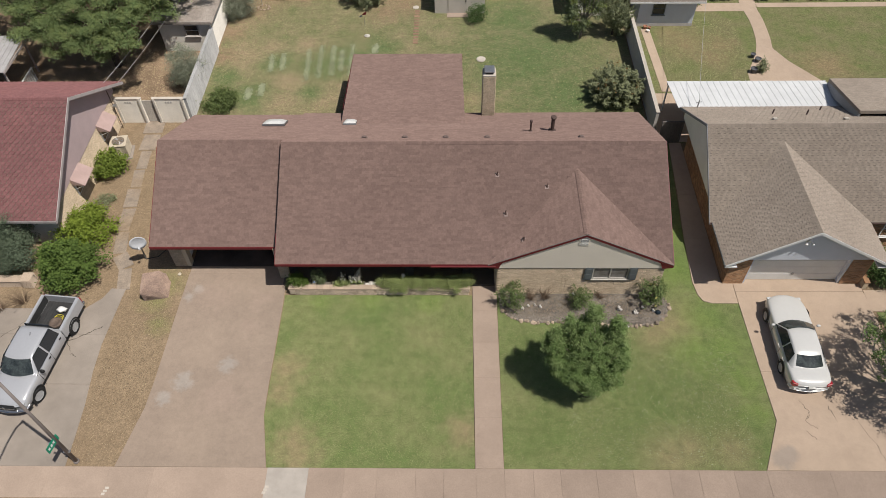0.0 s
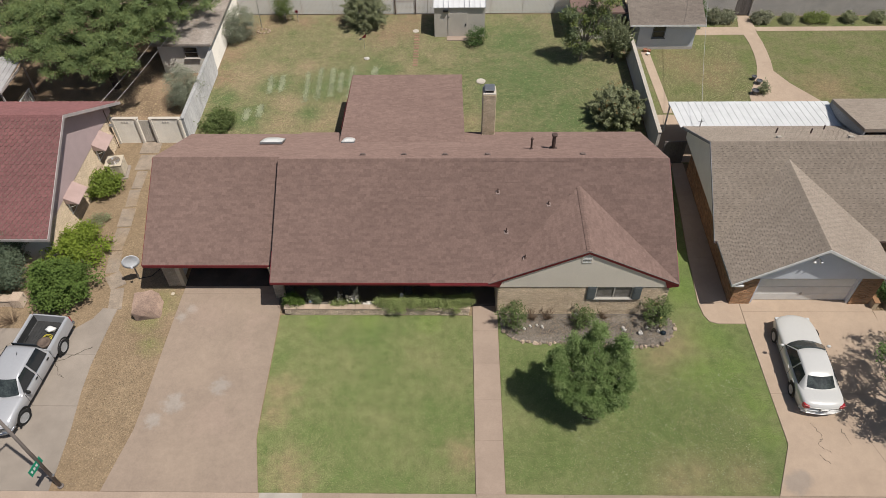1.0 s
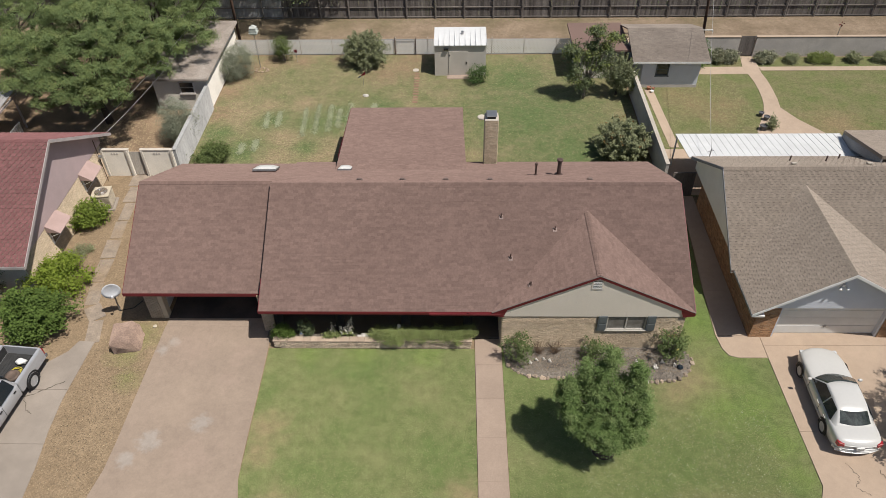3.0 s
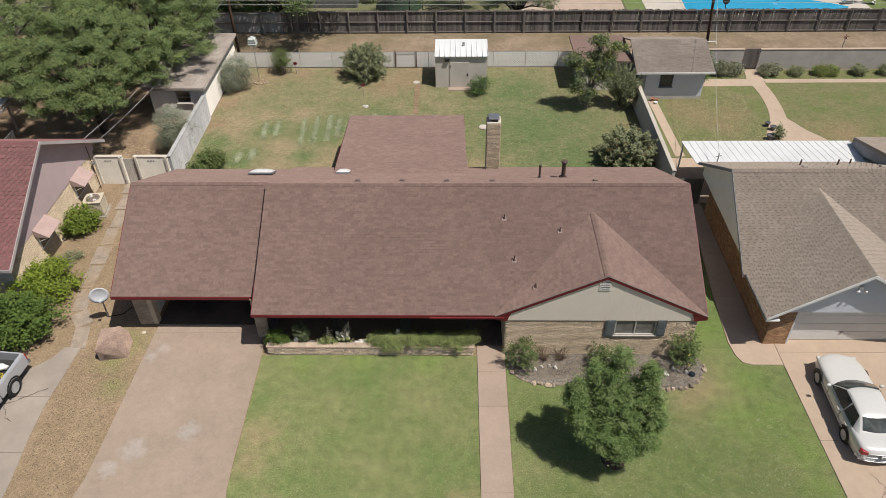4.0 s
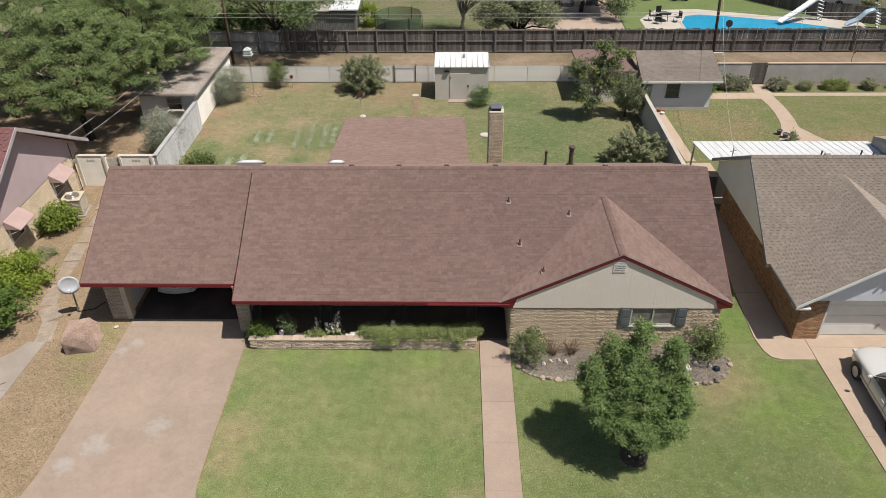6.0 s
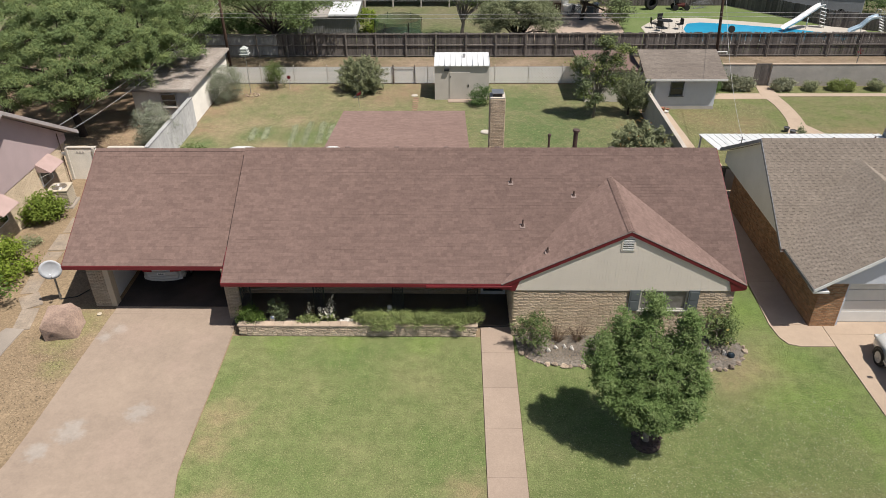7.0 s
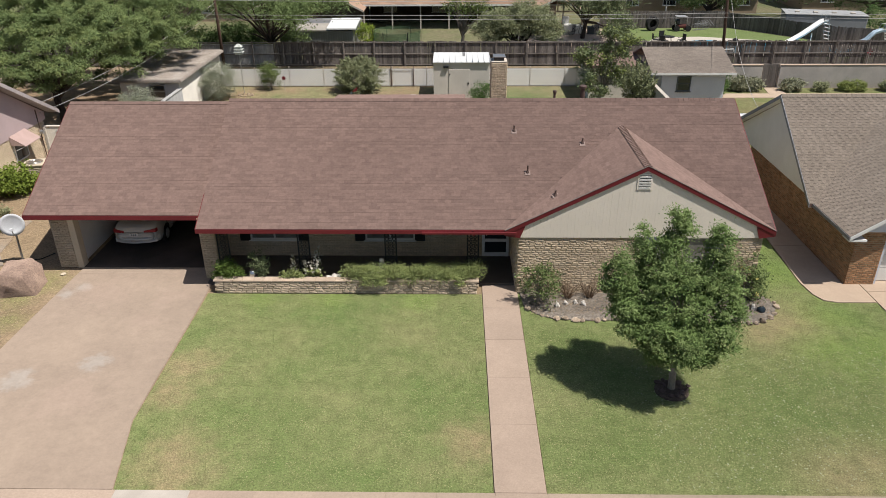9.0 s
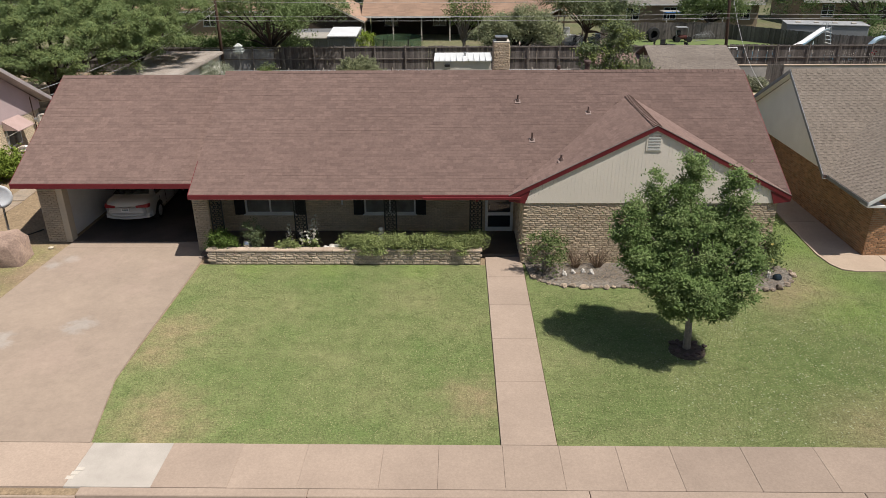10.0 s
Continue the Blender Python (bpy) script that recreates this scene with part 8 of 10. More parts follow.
Geo().box(-0.36, 0.36, -0.006, 0.006, -0.2, 0.2, m).put("plate", GREEN, sg)
for k in range(4):
    Geo().box(-0.28 + k * 0.15, -0.19 + k * 0.15, -0.0105, -0.0065, -0.07, 0.07, m).put("letter_bar", WHITE, sg)
    Geo().box(-0.28 + k * 0.15, -0.19 + k * 0.15, 0.0065, 0.0105, -0.07, 0.07, m).put("letter_bar", WHITE, sg)
Geo().box(-0.03, 0.03, -0.02, 0.22, -0.02, 0.02, m).put("bracket", GREYMETAL, sg)

# ---- plants ----
ASH = leaf_mat("ash leaves", (0.125, 0.195, 0.062), (0.205, 0.275, 0.1), 0.4, 0.28)
ASH2 = leaf_mat("sunlit ash leaves", (0.19, 0.265, 0.1), (0.262, 0.325, 0.132), 0.4, 0.3)
BIGL = leaf_mat("broad tree leaves", (0.15, 0.208, 0.08), (0.228, 0.285, 0.122), 0.5, 0.3)
BIGL2 = leaf_mat("lit tree leaves", (0.2, 0.25, 0.09), (0.27, 0.315, 0.13), 0.5, 0.32)
DARKL = leaf_mat("dark shrub leaves", (0.058, 0.107, 0.036), (0.140, 0.206, 0.069), 0.45, 0.2)
SILVER = leaf_mat("silver grey leaves", (0.25, 0.27, 0.19), (0.32, 0.335, 0.245), 0.6, 0.2)
EVERG = leaf_mat("evergreen shrub leaves", (0.07, 0.12, 0.03), (0.16, 0.222, 0.052), 0.45, 0.25)
MIDG = leaf_mat("fresh green leaves", (0.15, 0.21, 0.04), (0.25, 0.31, 0.06), 0.45, 0.3)
YELLOWG = leaf_mat("yellow green leaves", (0.16, 0.23, 0.035), (0.30, 0.36, 0.06), 0.45, 0.3)
JUNIPER = leaf_mat("grey green juniper", (0.095, 0.128, 0.081), (0.176, 0.209, 0.135), 0.6, 0.15)
GREYOLIVE = leaf_mat("grey olive leaves", (0.24, 0.265, 0.145), (0.35, 0.37, 0.22), 0.5, 0.35)
OLIVE = leaf_mat("olive leaves", (0.132, 0.165, 0.083), (0.220, 0.253, 0.132), 0.5, 0.2)
SAGE = leaf_mat("sage green leaves", (0.22, 0.24, 0.13), (0.32, 0.335, 0.195), 0.5, 0.25)
MIDSAGE = leaf_mat("light olive green leaves", (0.2, 0.245, 0.075), (0.30, 0.335, 0.125), 0.5, 0.3)
PLANTERG = leaf_mat("planter leaves", (0.25, 0.305, 0.11), (0.37, 0.405, 0.18), 0.45, 0.35)
BEDROSE = leaf_mat("dark rose leaves", (0.085, 0.125, 0.045), (0.20, 0.245, 0.095), 0.45, 0.22)
ROSE = leaf_mat("rose leaves", (0.095, 0.135, 0.047), (0.203, 0.243, 0.088), 0.45, 0.25)
DRYTWIG = leaf_mat("dry twigs", (0.16, 0.11, 0.075), (0.24, 0.17, 0.115), 0.8, 0.1)
BLOOM = leaf_mat("pale blooms", (0.62, 0.58, 0.50), (0.72, 0.68, 0.60), 0.6, 0.3)
YBLOOM = leaf_mat("yellow blooms", (0.60, 0.50, 0.12), (0.66, 0.60, 0.25), 0.6, 0.3)
PBLOOM = leaf_mat("dry brown tips", (0.24, 0.15, 0.06), (0.32, 0.20, 0.09), 0.6, 0.3)

# young ash in the front lawn
plant("young_tree", "young leafy shade tree in the front lawn", "tree", (6.0, 16.55, 0.0),
      [(5.8, 16.7, 2.9, 1.0, 0.95, 1.1), (5.85, 17.5, 4.3, 0.38, 0.40, 0.95), (5.5, 17.2, 3.8, 0.5, 0.5, 0.7), (4.85, 17.25, 4.35, 0.2, 0.22, 0.85), (6.85, 17.1, 4.1, 0.34, 0.38, 0.95), (6.5, 17.0, 3.3, 0.6, 0.6, 0.7),
       (4.25, 16.85, 3.4, 0.45, 0.45, 0.75), (4.6, 16.5, 2.75, 0.58, 0.6, 0.6), (4.6, 16.2, 2.4, 0.4, 0.45, 0.42), (5.2, 15.85, 2.25, 0.55, 0.5, 0.6), (5.9, 15.6, 2.05, 0.6, 0.5, 0.5), (6.7, 15.9, 2.1, 0.55, 0.55, 0.6), (7.05, 16.4, 2.7, 0.42, 0.5, 0.6), (6.95, 16.7, 3.3, 0.4, 0.45, 0.55), (6.3, 16.2, 1.7, 0.65, 0.6, 0.45), (5.6, 16.2, 1.65, 0.6, 0.5, 0.45), (6.0, 16.9, 1.9, 0.7, 0.6, 0.5), (5.1, 17.3, 2.9, 0.6, 0.6, 0.7), (6.3, 17.4, 2.8, 0.6, 0.6, 0.7)],
      1150, 100, 0.095, 0.037, ASH, BARK, 0.095, 34, 7, trunk_top=2.0, long=2.3, leaf2=ASH2, up=0.45, shell=0.42, flat=0.7)

# tall trees over the left back yards
big = [
    ((-23.5, 41.5, 0), [(-22.8, 40.8, 4.7, 3.4, 3.0, 1.9), (-26.9, 41.2, 5.0, 2.3, 2.0, 1.5), (-26.4, 39.3, 4.3, 1.7, 1.4, 1.0), (-21.8, 38.7, 3.9, 1.7, 1.3, 0.9), (-24.7, 38.9, 3.9, 1.8, 1.4, 1.0), (-20.6, 42.6, 5.0, 2.2, 2.0, 1.5), (-23.5, 43.0, 6.2, 3.2, 3.0, 1.7)], 11, 175),
    ((-30.0, 45.0, 0), [(-29.6, 44.6, 5.2, 3.8, 3.4, 2.4), (-33.5, 43.6, 4.8, 3.6, 3.0, 2.2), (-27.5, 47.0, 6.2, 4.0, 4.0, 2.2)], 12, 78),
    ((-22.0, 48.8, 0), [(-22.0, 48.2, 5.8, 4.2, 3.8, 2.4), (-19.1, 46.3, 4.7, 2.1, 2.6, 1.5), (-20.3, 44.0, 4.2, 1.6, 1.5, 1.1), (-18.5, 45.6, 3.9, 1.7, 2.0, 1.0), (-17.9, 48.2, 4.6, 1.3, 1.8, 0.9), (-20.9, 43.6, 2.9, 1.3, 1.2, 0.9), (-25.5, 51.0, 6.4, 4.0, 4.0, 2.4), (-19.3, 49.6, 5.7, 2.5, 2.3, 1.7)], 13, 185),
    ((-36.0, 49.0, 0), [(-36.0, 48.0, 6.0, 5.5, 5.5, 3.0), (-31.0, 53.0, 6.6, 5.0, 4.6, 2.8)], 14, 60),
]
for base, blobs, sd, nb in big:
    plant("shade_tree", "large spreading green tree over a shaded yard", "tree", base, blobs, nb, 50, 0.15, 0.064, BIGL, BARKDARK, 0.24, 26, sd, up=0.9, flat=0.5, group="large trees behind the pink house", trunk_top=2.6, long=1.7, leaf2=BIGL2, tufts=15)

# backyard shrubs: base, radii, height, look
shrubs = [
    ("silver_shrub", "round silvery shrub beside the outbuilding", (-16.0, 47.6), 1.4, 1.25, SILVER, 0.034, 200, 115),
    ("flowering_shrub", "green flowering shrub at the lattice fence", (-13.1, 50.1), 0.8, 1.0, ROSE, 0.055, 80, 40),
    ("round_shrub", "large round green shrub at the lattice fence", (-6.9, 49.6), 1.7, 1.25, SAGE, 0.036, 280, 92),
    ("small_shrub", "small dark rose bush beside the shed", (1.5, 46.8), 0.68, 0.7, DARKL, 0.055, 75, 38),
    ("round_shrub", "wide olive-green shrub with brownish tips by the wall", (10.2, 37.7), 1.65, 1.15, SAGE, 0.055, 240, 66),
    ("shrub", "dense green shrub in the yard's corner", (-15.3, 37.1), 1.05, 0.5, ROSE, 0.07, 130, 45),
    ("silver_shrub", "loose silvery shrub behind the gate wall", (-17.95, 39.4), 1.25, 1.45, SILVER, 0.034, 210, 115),
    ("shrub", "bushy green shrub by the pink house", (-20.85, 31.0), 1.0, 0.66, MIDG, 0.085, 95, 46),
    ("shrub", "bright yellow-green shrub beside the side path", (-20.3, 26.1), 1.5, 0.66, YELLOWG, 0.075, 130, 70),
    ("shrub", "large rounded green shrub beside the path", (-20.4, 23.2), 1.65, 1.1, EVERG, 0.08, 150, 105),
    ("juniper", "sprawling grey-green juniper before the pink house", (-24.3, 25.0), 1.55, 1.75, JUNIPER, 0.05, 260, 80),
    ("juniper", "sprawling grey-green juniper by the garden wall", (-23.5, 23.7), 1.1, 1.1, JUNIPER, 0.05, 160, 70),
    ("shrub", "bright green shrub in the front garden", (-25.4, 22.9), 0.9, 0.7, YELLOWG, 0.07, 80, 40),
    ("shrub", "glossy green shrub beside the garage entry", (22.0, 23.2), 1.05, 0.7, DARKL, 0.07, 120, 42),
    ("rose_bush", "open rose bush at the porch corner", (2.65, 21.3), 0.66, 0.85, BEDROSE, 0.05, 70, 34),
    ("rose_bush", "open rose bush before the brick wall", (6.15, 21.35), 0.6, 0.66, BEDROSE, 0.05, 65, 32),
    ("rose_bush", "full rose bush with a few yellow blooms", (9.75, 21.45), 0.78, 0.85, BEDROSE, 0.055, 95, 36),
]
for i, (nm, lab, (x, y), r, hz, lm, lf_, cl, lv) in enumerate(shrubs):
    rr = random.Random(i + 90)
    airy = nm == "rose_bush"
    r *= 1.15
    hz *= 1.08
    blobs = [(x, y, hz * 0.95, r * 0.85, r * 0.85, hz * 0.95)] + [(x + rr.uniform(-0.5, 0.5) * r, y + rr.uniform(-0.5, 0.5) * r, hz * rr.uniform(0.6, 1.2), r * 0.55, r * 0.55, hz * 0.62) for _ in range(4)]
    if nm == "round_shrub":
        blobs = [(x, y, hz * 0.8, r * 0.86, r * 0.86, hz * 0.95)]
    plant(nm, lab, "shrub", (x, y, 0.0), blobs, cl, lv if not airy else int(lv * 0.8), (0.1 * r ** 0.5 + 0.03) * (0.8 if airy else 0.6 if nm == "round_shrub" else 1.0), lf_, lm, BARK, 0.035 if not airy else 0.02, 10 if not airy else 24, i + 60, shell=0.45, flat=0.5 if lm is EVERG else 0.75, up=0.9 if lm is EVERG else 0.35, reach=0.8 if nm == "round_shrub" else 0.0, long=4.2 if nm == "round_shrub" else 1.7, stems=4 if not airy else 6, trunk_top=hz * 0.6)


def strew(name, label, blobs, n, size, material, seed, category, kind="stuff"):
    r = np.random.default_rng(seed)
    _, p = clump_points(r, blobs, max(4, n // 6), 6, 0.05, 0.85)
    ob = leaf_cloud(name, p, size, material, None, seed, 0.3, 1.1)
    return tagged(ob, label, category, "", kind)


strew("blooms", "pale blooms on the flowering shrub", [(-13.1, 50.1, 1.1, 0.75, 0.75, 0.95)], 60, 0.07, BLOOM, 301, "flowers")
strew("blooms", "yellow blooms on the rose bush", [(9.75, 21.3, 0.9, 0.6, 0.6, 0.5)], 24, 0.07, YBLOOM, 302, "flowers")
strew("blooms", "dry brownish tips on the wide shrub", [(10.2, 37.7, 1.5, 1.5, 1.5, 1.0)], 200, 0.07, PBLOOM, 303, "flowers")
# dry stalks in the bed
for i, (x, y, r, h) in enumerate(((3.75, 21.6, 0.45, 0.55), (4.5, 21.65, 0.55, 0.6), (7.3, 21.7, 0.4, 0.35), (-22.4, 21.4, 0.9, 0.7), (-23.4, 20.9, 0.7, 0.4))):
    g = Geo()
    rr = random.Random(i + 400)
    for _ in range(70):
        a, d = rr.uniform(0, 6.28), rr.uniform(0.3, 1.0) * r
        e = Vector((x + d * math.cos(a), y + d * math.sin(a), h * rr.uniform(0.6, 1.2)))
        s = Vector((x + d * 0.15 * math.cos(a), y + d * 0.15 * math.sin(a), 0))
        g.tube([s, s.lerp(e, 0.5) + Vector((rr.uniform(-0.08, 0.08), rr.uniform(-0.08, 0.08), 0.05)), e], 0.008, 0.004, 3, False)
    g.put("dry_shrub", DRYTWIG, None, "bare brown twiggy shrub on dry soil", category="shrub")

plant("weeds", "grey-green straggling weeds on dry soil", "weeds", (-20.5, 28.2, 0), [(-20.6, 28.0, 0.22, 0.7, 0.5, 0.2), (-20.2, 28.6, 0.2, 0.5, 0.4, 0.18)], 60, 30, 0.09, 0.045, SAGE, BARK, 0.012, 8, 480, stems=5, trunk_top=0.12)
# planter greenery
pb = [(-8.3, 22.25, 0.72, 0.4, 0.3, 0.42), (-8.0, 22.2, 0.6, 0.3, 0.24, 0.32)]
plant("planter_shrub", "light green fern-like plant in the planter", "plant", (-8.2, 22.28, 0.38), pb, 90, 44, 0.08, 0.042, EVERG, BARK, 0.02, 6, 501, stems=3)
plant("planter_shrub", "spindly green plant in the planter", "plant", (-7.1, 22.3, 0.38), [(-7.1, 22.3, 1.1, 0.32, 0.24, 0.34), (-7.0, 22.3, 0.75, 0.2, 0.2, 0.3)], 60, 30, 0.06, 0.04, OLIVE, BARK, 0.02, 8, 502)
hb_ = []
rr = random.Random(77)
for i in range(26):
    x = -3.9 + i * 0.178
    hb_.append((x, 22.17 + rr.uniform(-0.08, 0.08), 0.68 + rr.uniform(-0.07, 0.12), 0.26, 0.29, 0.23))
for x in (-3.3, -3.05, -2.8, -0.15, 0.1):
    hb_.append((x, 21.84, 0.42, 0.2, 0.13, 0.32))
plant("trailing_hedge", "trailing green hedge spilling over the planter wall", "hedge", (-1.6, 22.25, 0.38), hb_, 420, 80, 0.085, 0.032, PLANTERG, BARK, 0.02, 30, 503, stems=5, up=0.8)
plant("low_plant", "low leafy plant in the planter", "plant", (-5.9, 22.25, 0.38), [(-5.95, 22.2, 0.55, 0.35, 0.2, 0.16)], 40, 26, 0.06, 0.06, PLANTERG, BARK, 0.015, 5, 504)
for i, (x, h) in enumerate(((-5.85, 1.35), (-5.45, 1.15), (-5.05, 1.5), (-4.95, 1.7), (-5.2, 1.1))):
    g = Geo().tube([(x, 22.25, 0.38), (x + 0.03, 22.24, h * 0.6), (x, 22.25, h)], 0.012, 0.006, 5)
    hh = thing("hollyhock", "tall hollyhock stalk with pale blooms in planter", "flower", (x, 22.25, 0.38), group="hollyhocks in the planter")
    g.put("stalk", DARKL, hh)
    r = np.random.default_rng(600 + i)
    pts = np.stack([x + r.normal(size=46) * 0.05, 22.25 + r.normal(size=46) * 0.05, r.uniform(0.62, h, 46)], 1)
    leaf_cloud("flower_spike", pts, 0.075, BLOOM, hh, 610 + i, 0.2, 1.0, "stuff")
    pts = np.stack([x + r.normal(size=30) * 0.1, 22.25 + r.normal(size=30) * 0.08, r.uniform(0.42, 0.8, 30)], 1)
    leaf_cloud("leaves", pts, 0.09, PLANTERG, hh, 620 + i, 0.5, 1.2)
Geo().lathe([(0.02, 0.36), (0.13, 0.44), (0.15, 0.53), (0.1, 0.64), (0.02, 0.68)], 16, Matrix.Translation((-7.35, 22.26, 0.06))).put("gazing_ball", CHROME, None, "silver gazing ball in the planter", category="garden ornament", smooth=True)
for x, y, s in ((-4.35, 22.25, 0.16), (-4.6, 22.2, 0.1), (-3.75, 22.2, 0.13)):
    Geo().blob((x, y, 0.46), (s * 1.5, s * 0.8, s * 0.8), 0.6, x, 2).put("pale_stone", WHITEROCK, None, "pale stone lying in the planter", category="rock", group="stones in the planter")
orn = Geo().blob((-2.75, 22.35, 0.85), (0.1, 0.09, 0.2), 0.3, 2, 3)
orn.blob((-2.75, 22.32, 1.1), (0.09, 0.08, 0.09), 0.2, 5, 2)
orn.put("garden_statue", WHITEROCK, None, "small white garden statue among the hedge", category="statue", smooth=True)

# small trees near the right back corner
plant("small_tree", "open-crowned green tree in the backyard corner", "tree", (8.75, 44.5, 0), [(7.75, 44.5, 3.3, 0.55, 0.55, 0.9), (7.95, 44.3, 2.1, 0.5, 0.5, 0.8), (8.95, 44.6, 3.5, 0.5, 0.55, 1.1), (9.45, 44.6, 2.4, 0.65, 0.55, 0.8), (9.25, 44.7, 4.75, 0.6, 0.55, 0.45), (10.35, 44.8, 4.3, 0.65, 0.5, 0.4), (9.9, 44.7, 3.7, 0.5, 0.45, 0.4), (8.6, 44.2, 1.3, 0.5, 0.45, 0.5)], 170, 70, 0.15, 0.08, OLIVE, BARK, 0.09, 30, 701, trunk_top=1.5, shell=0.25, leaf2=MIDSAGE)
plant("olive_tree", "feathery grey-green tree by the boundary wall", "tree", (11.1, 44.9, 0), [(11.1, 44.9, 1.8, 1.1, 1.0, 1.2), (11.6, 44.6, 1.4, 0.8, 0.8, 1.0), (10.7, 45.2, 2.2, 0.7, 0.7, 0.7)], 190, 95, 0.06, 0.032, GREYOLIVE, BARKDARK, 0.08, 18, 702, trunk_top=1.0, reach=1.0, long=4.5, up=0.1)
# tree at the right neighbour's drive
plant("shade_tree", "leafy tree shading the neighbour's driveway", "tree", (21.3, 15.6, 0), [(20.8, 16.4, 3.4, 2.3, 2.6, 1.5), (19.5, 17.4, 2.7, 1.3, 1.4, 1.0), (19.4, 15.6, 2.8, 1.2, 1.3, 1.0), (21.6, 18.6, 3.2, 1.6, 1.5, 1.2), (21.8, 14.4, 4.0, 1.8, 1.8, 1.4)], 150, 17, 0.1, 0.06, ASH, BARK, 0.13, 34, 703, trunk_top=2.2, long=2.0, leaf2=ASH2, tufts=8)
DUSTYG = leaf_mat("dusty green spikes", (0.245, 0.255, 0.165), (0.35, 0.355, 0.245), 0.6, 0.2)
# garden bed along the right neighbour's wall
for i, (x, r, hz, lm) in enumerate(((18.0, 0.45, 0.55, DARKL), (19.3, 0.7, 0.5, DUSTYG), (20.3, 0.5, 0.45, DUSTYG), (22.95, 0.75, 0.42, DUSTYG), (24.95, 0.5, 0.3, SAGE), (26.6, 0.5, 0.32, MIDSAGE), (27.4, 0.6, 0.34, MIDSAGE), (29.5, 0.55, 0.36, SAGE), (31.6, 0.6, 0.4, SAGE), (34.0, 0.7, 0.45, SAGE))):
    plant("garden_shrub", "low green shrub before the grey block wall", "shrub", (x, 49.6, 0), [(x, 49.6, hz, r, 0.5, hz)], 70, 44, 0.09, 0.05, lm, BARK, 0.03, 5, 720 + i, group="shrubs along the block wall", stems=3, trunk_top=0.3, long=4.0 if lm is DUSTYG else 1.7, up=0.0 if lm is DUSTYG else 0.35)
POTGREY = mat("dark grey glazed pot", (0.12, 0.12, 0.125), (0.09, 0.09, 0.095), 0.4, 3, 30, 0.1, 0.05)
TERRA = mat("terracotta", (0.36, 0.17, 0.11), (0.29, 0.14, 0.09), 0.85, 3, 30, 0.15, 0.1)
for px, py, pr, ph, pm, lab in ((19.95, 40.4, 0.22, 0.36, POTGREY, "dark grey plant pot on the garden path"), (20.55, 41.6, 0.2, 0.3, POTGREY, "dark grey plant pot on the garden path"), (20.35, 42.1, 0.17, 0.3, POTGREY, "dark grey plant pot on the garden path"), (13.55, 45.6, 0.15, 0.24, TERRA, "small terracotta pot beside the painted shed"), (13.85, 45.55, 0.12, 0.2, TERRA, "small terracotta pot beside the painted shed"), (13.7, 45.2, 0.13, 0.16, WHITE, "small white pot beside the painted shed")):
    Geo().lathe([(pr * 0.65, 0.02), (pr * 0.92, ph * 0.85), (pr * 1.05, ph * 0.88), (pr * 1.05, ph), (pr * 0.9, ph), (pr * 0.85, ph * 0.85), (0.01, ph * 0.84)], 16, Matrix.Translation((px, py, 0.005))).put("plant_pot", pm, None, lab, category="plant pot", smooth=False)
plant("potted_palm", "spiky potted plant on the neighbour's path", "plant", (20.45, 40.5, 0), [(20.45, 40.5, 0.5, 0.3, 0.3, 0.4)], 26, 20, 0.08, 0.06, GREYOLIVE, BARK, 0.05, 10, 741, long=4.0)
plant("column_shrub", "narrow dark green shrub beside the painted shed", "shrub", (17.75, 48.6, 0), [(17.75, 48.6, 1.2, 0.4, 0.6, 1.2)], 60, 40, 0.12, 0.06, DARKL, BARK, 0.04, 6, 742)

# ---- beyond the alley ----
rng5 = random.Random(51)
TANROOF = mat("tan shingle", (0.40, 0.265, 0.185), (0.34, 0.225, 0.16), 0.9, 0.6, 25, 0.12, 0.25, island=0.12)
TANWALL = mat("tan wall", (0.40, 0.31, 0.22), (0.34, 0.26, 0.185), 0.9, 0.8, 30, 0.1, 0.1)
# darker copy of the tan wall, with the deep porch's shade in its colour
SHADEWALL = mat("wall brown darkened for porch shade", (0.10, 0.075, 0.055), (0.07, 0.052, 0.04), 0.9, 0.8, 30, 0.1, 0.1)
GREYROOF = mat("faded grey roof", (0.36, 0.33, 0.29), (0.30, 0.275, 0.245), 0.9, 0.6, 25, 0.12, 0.2)


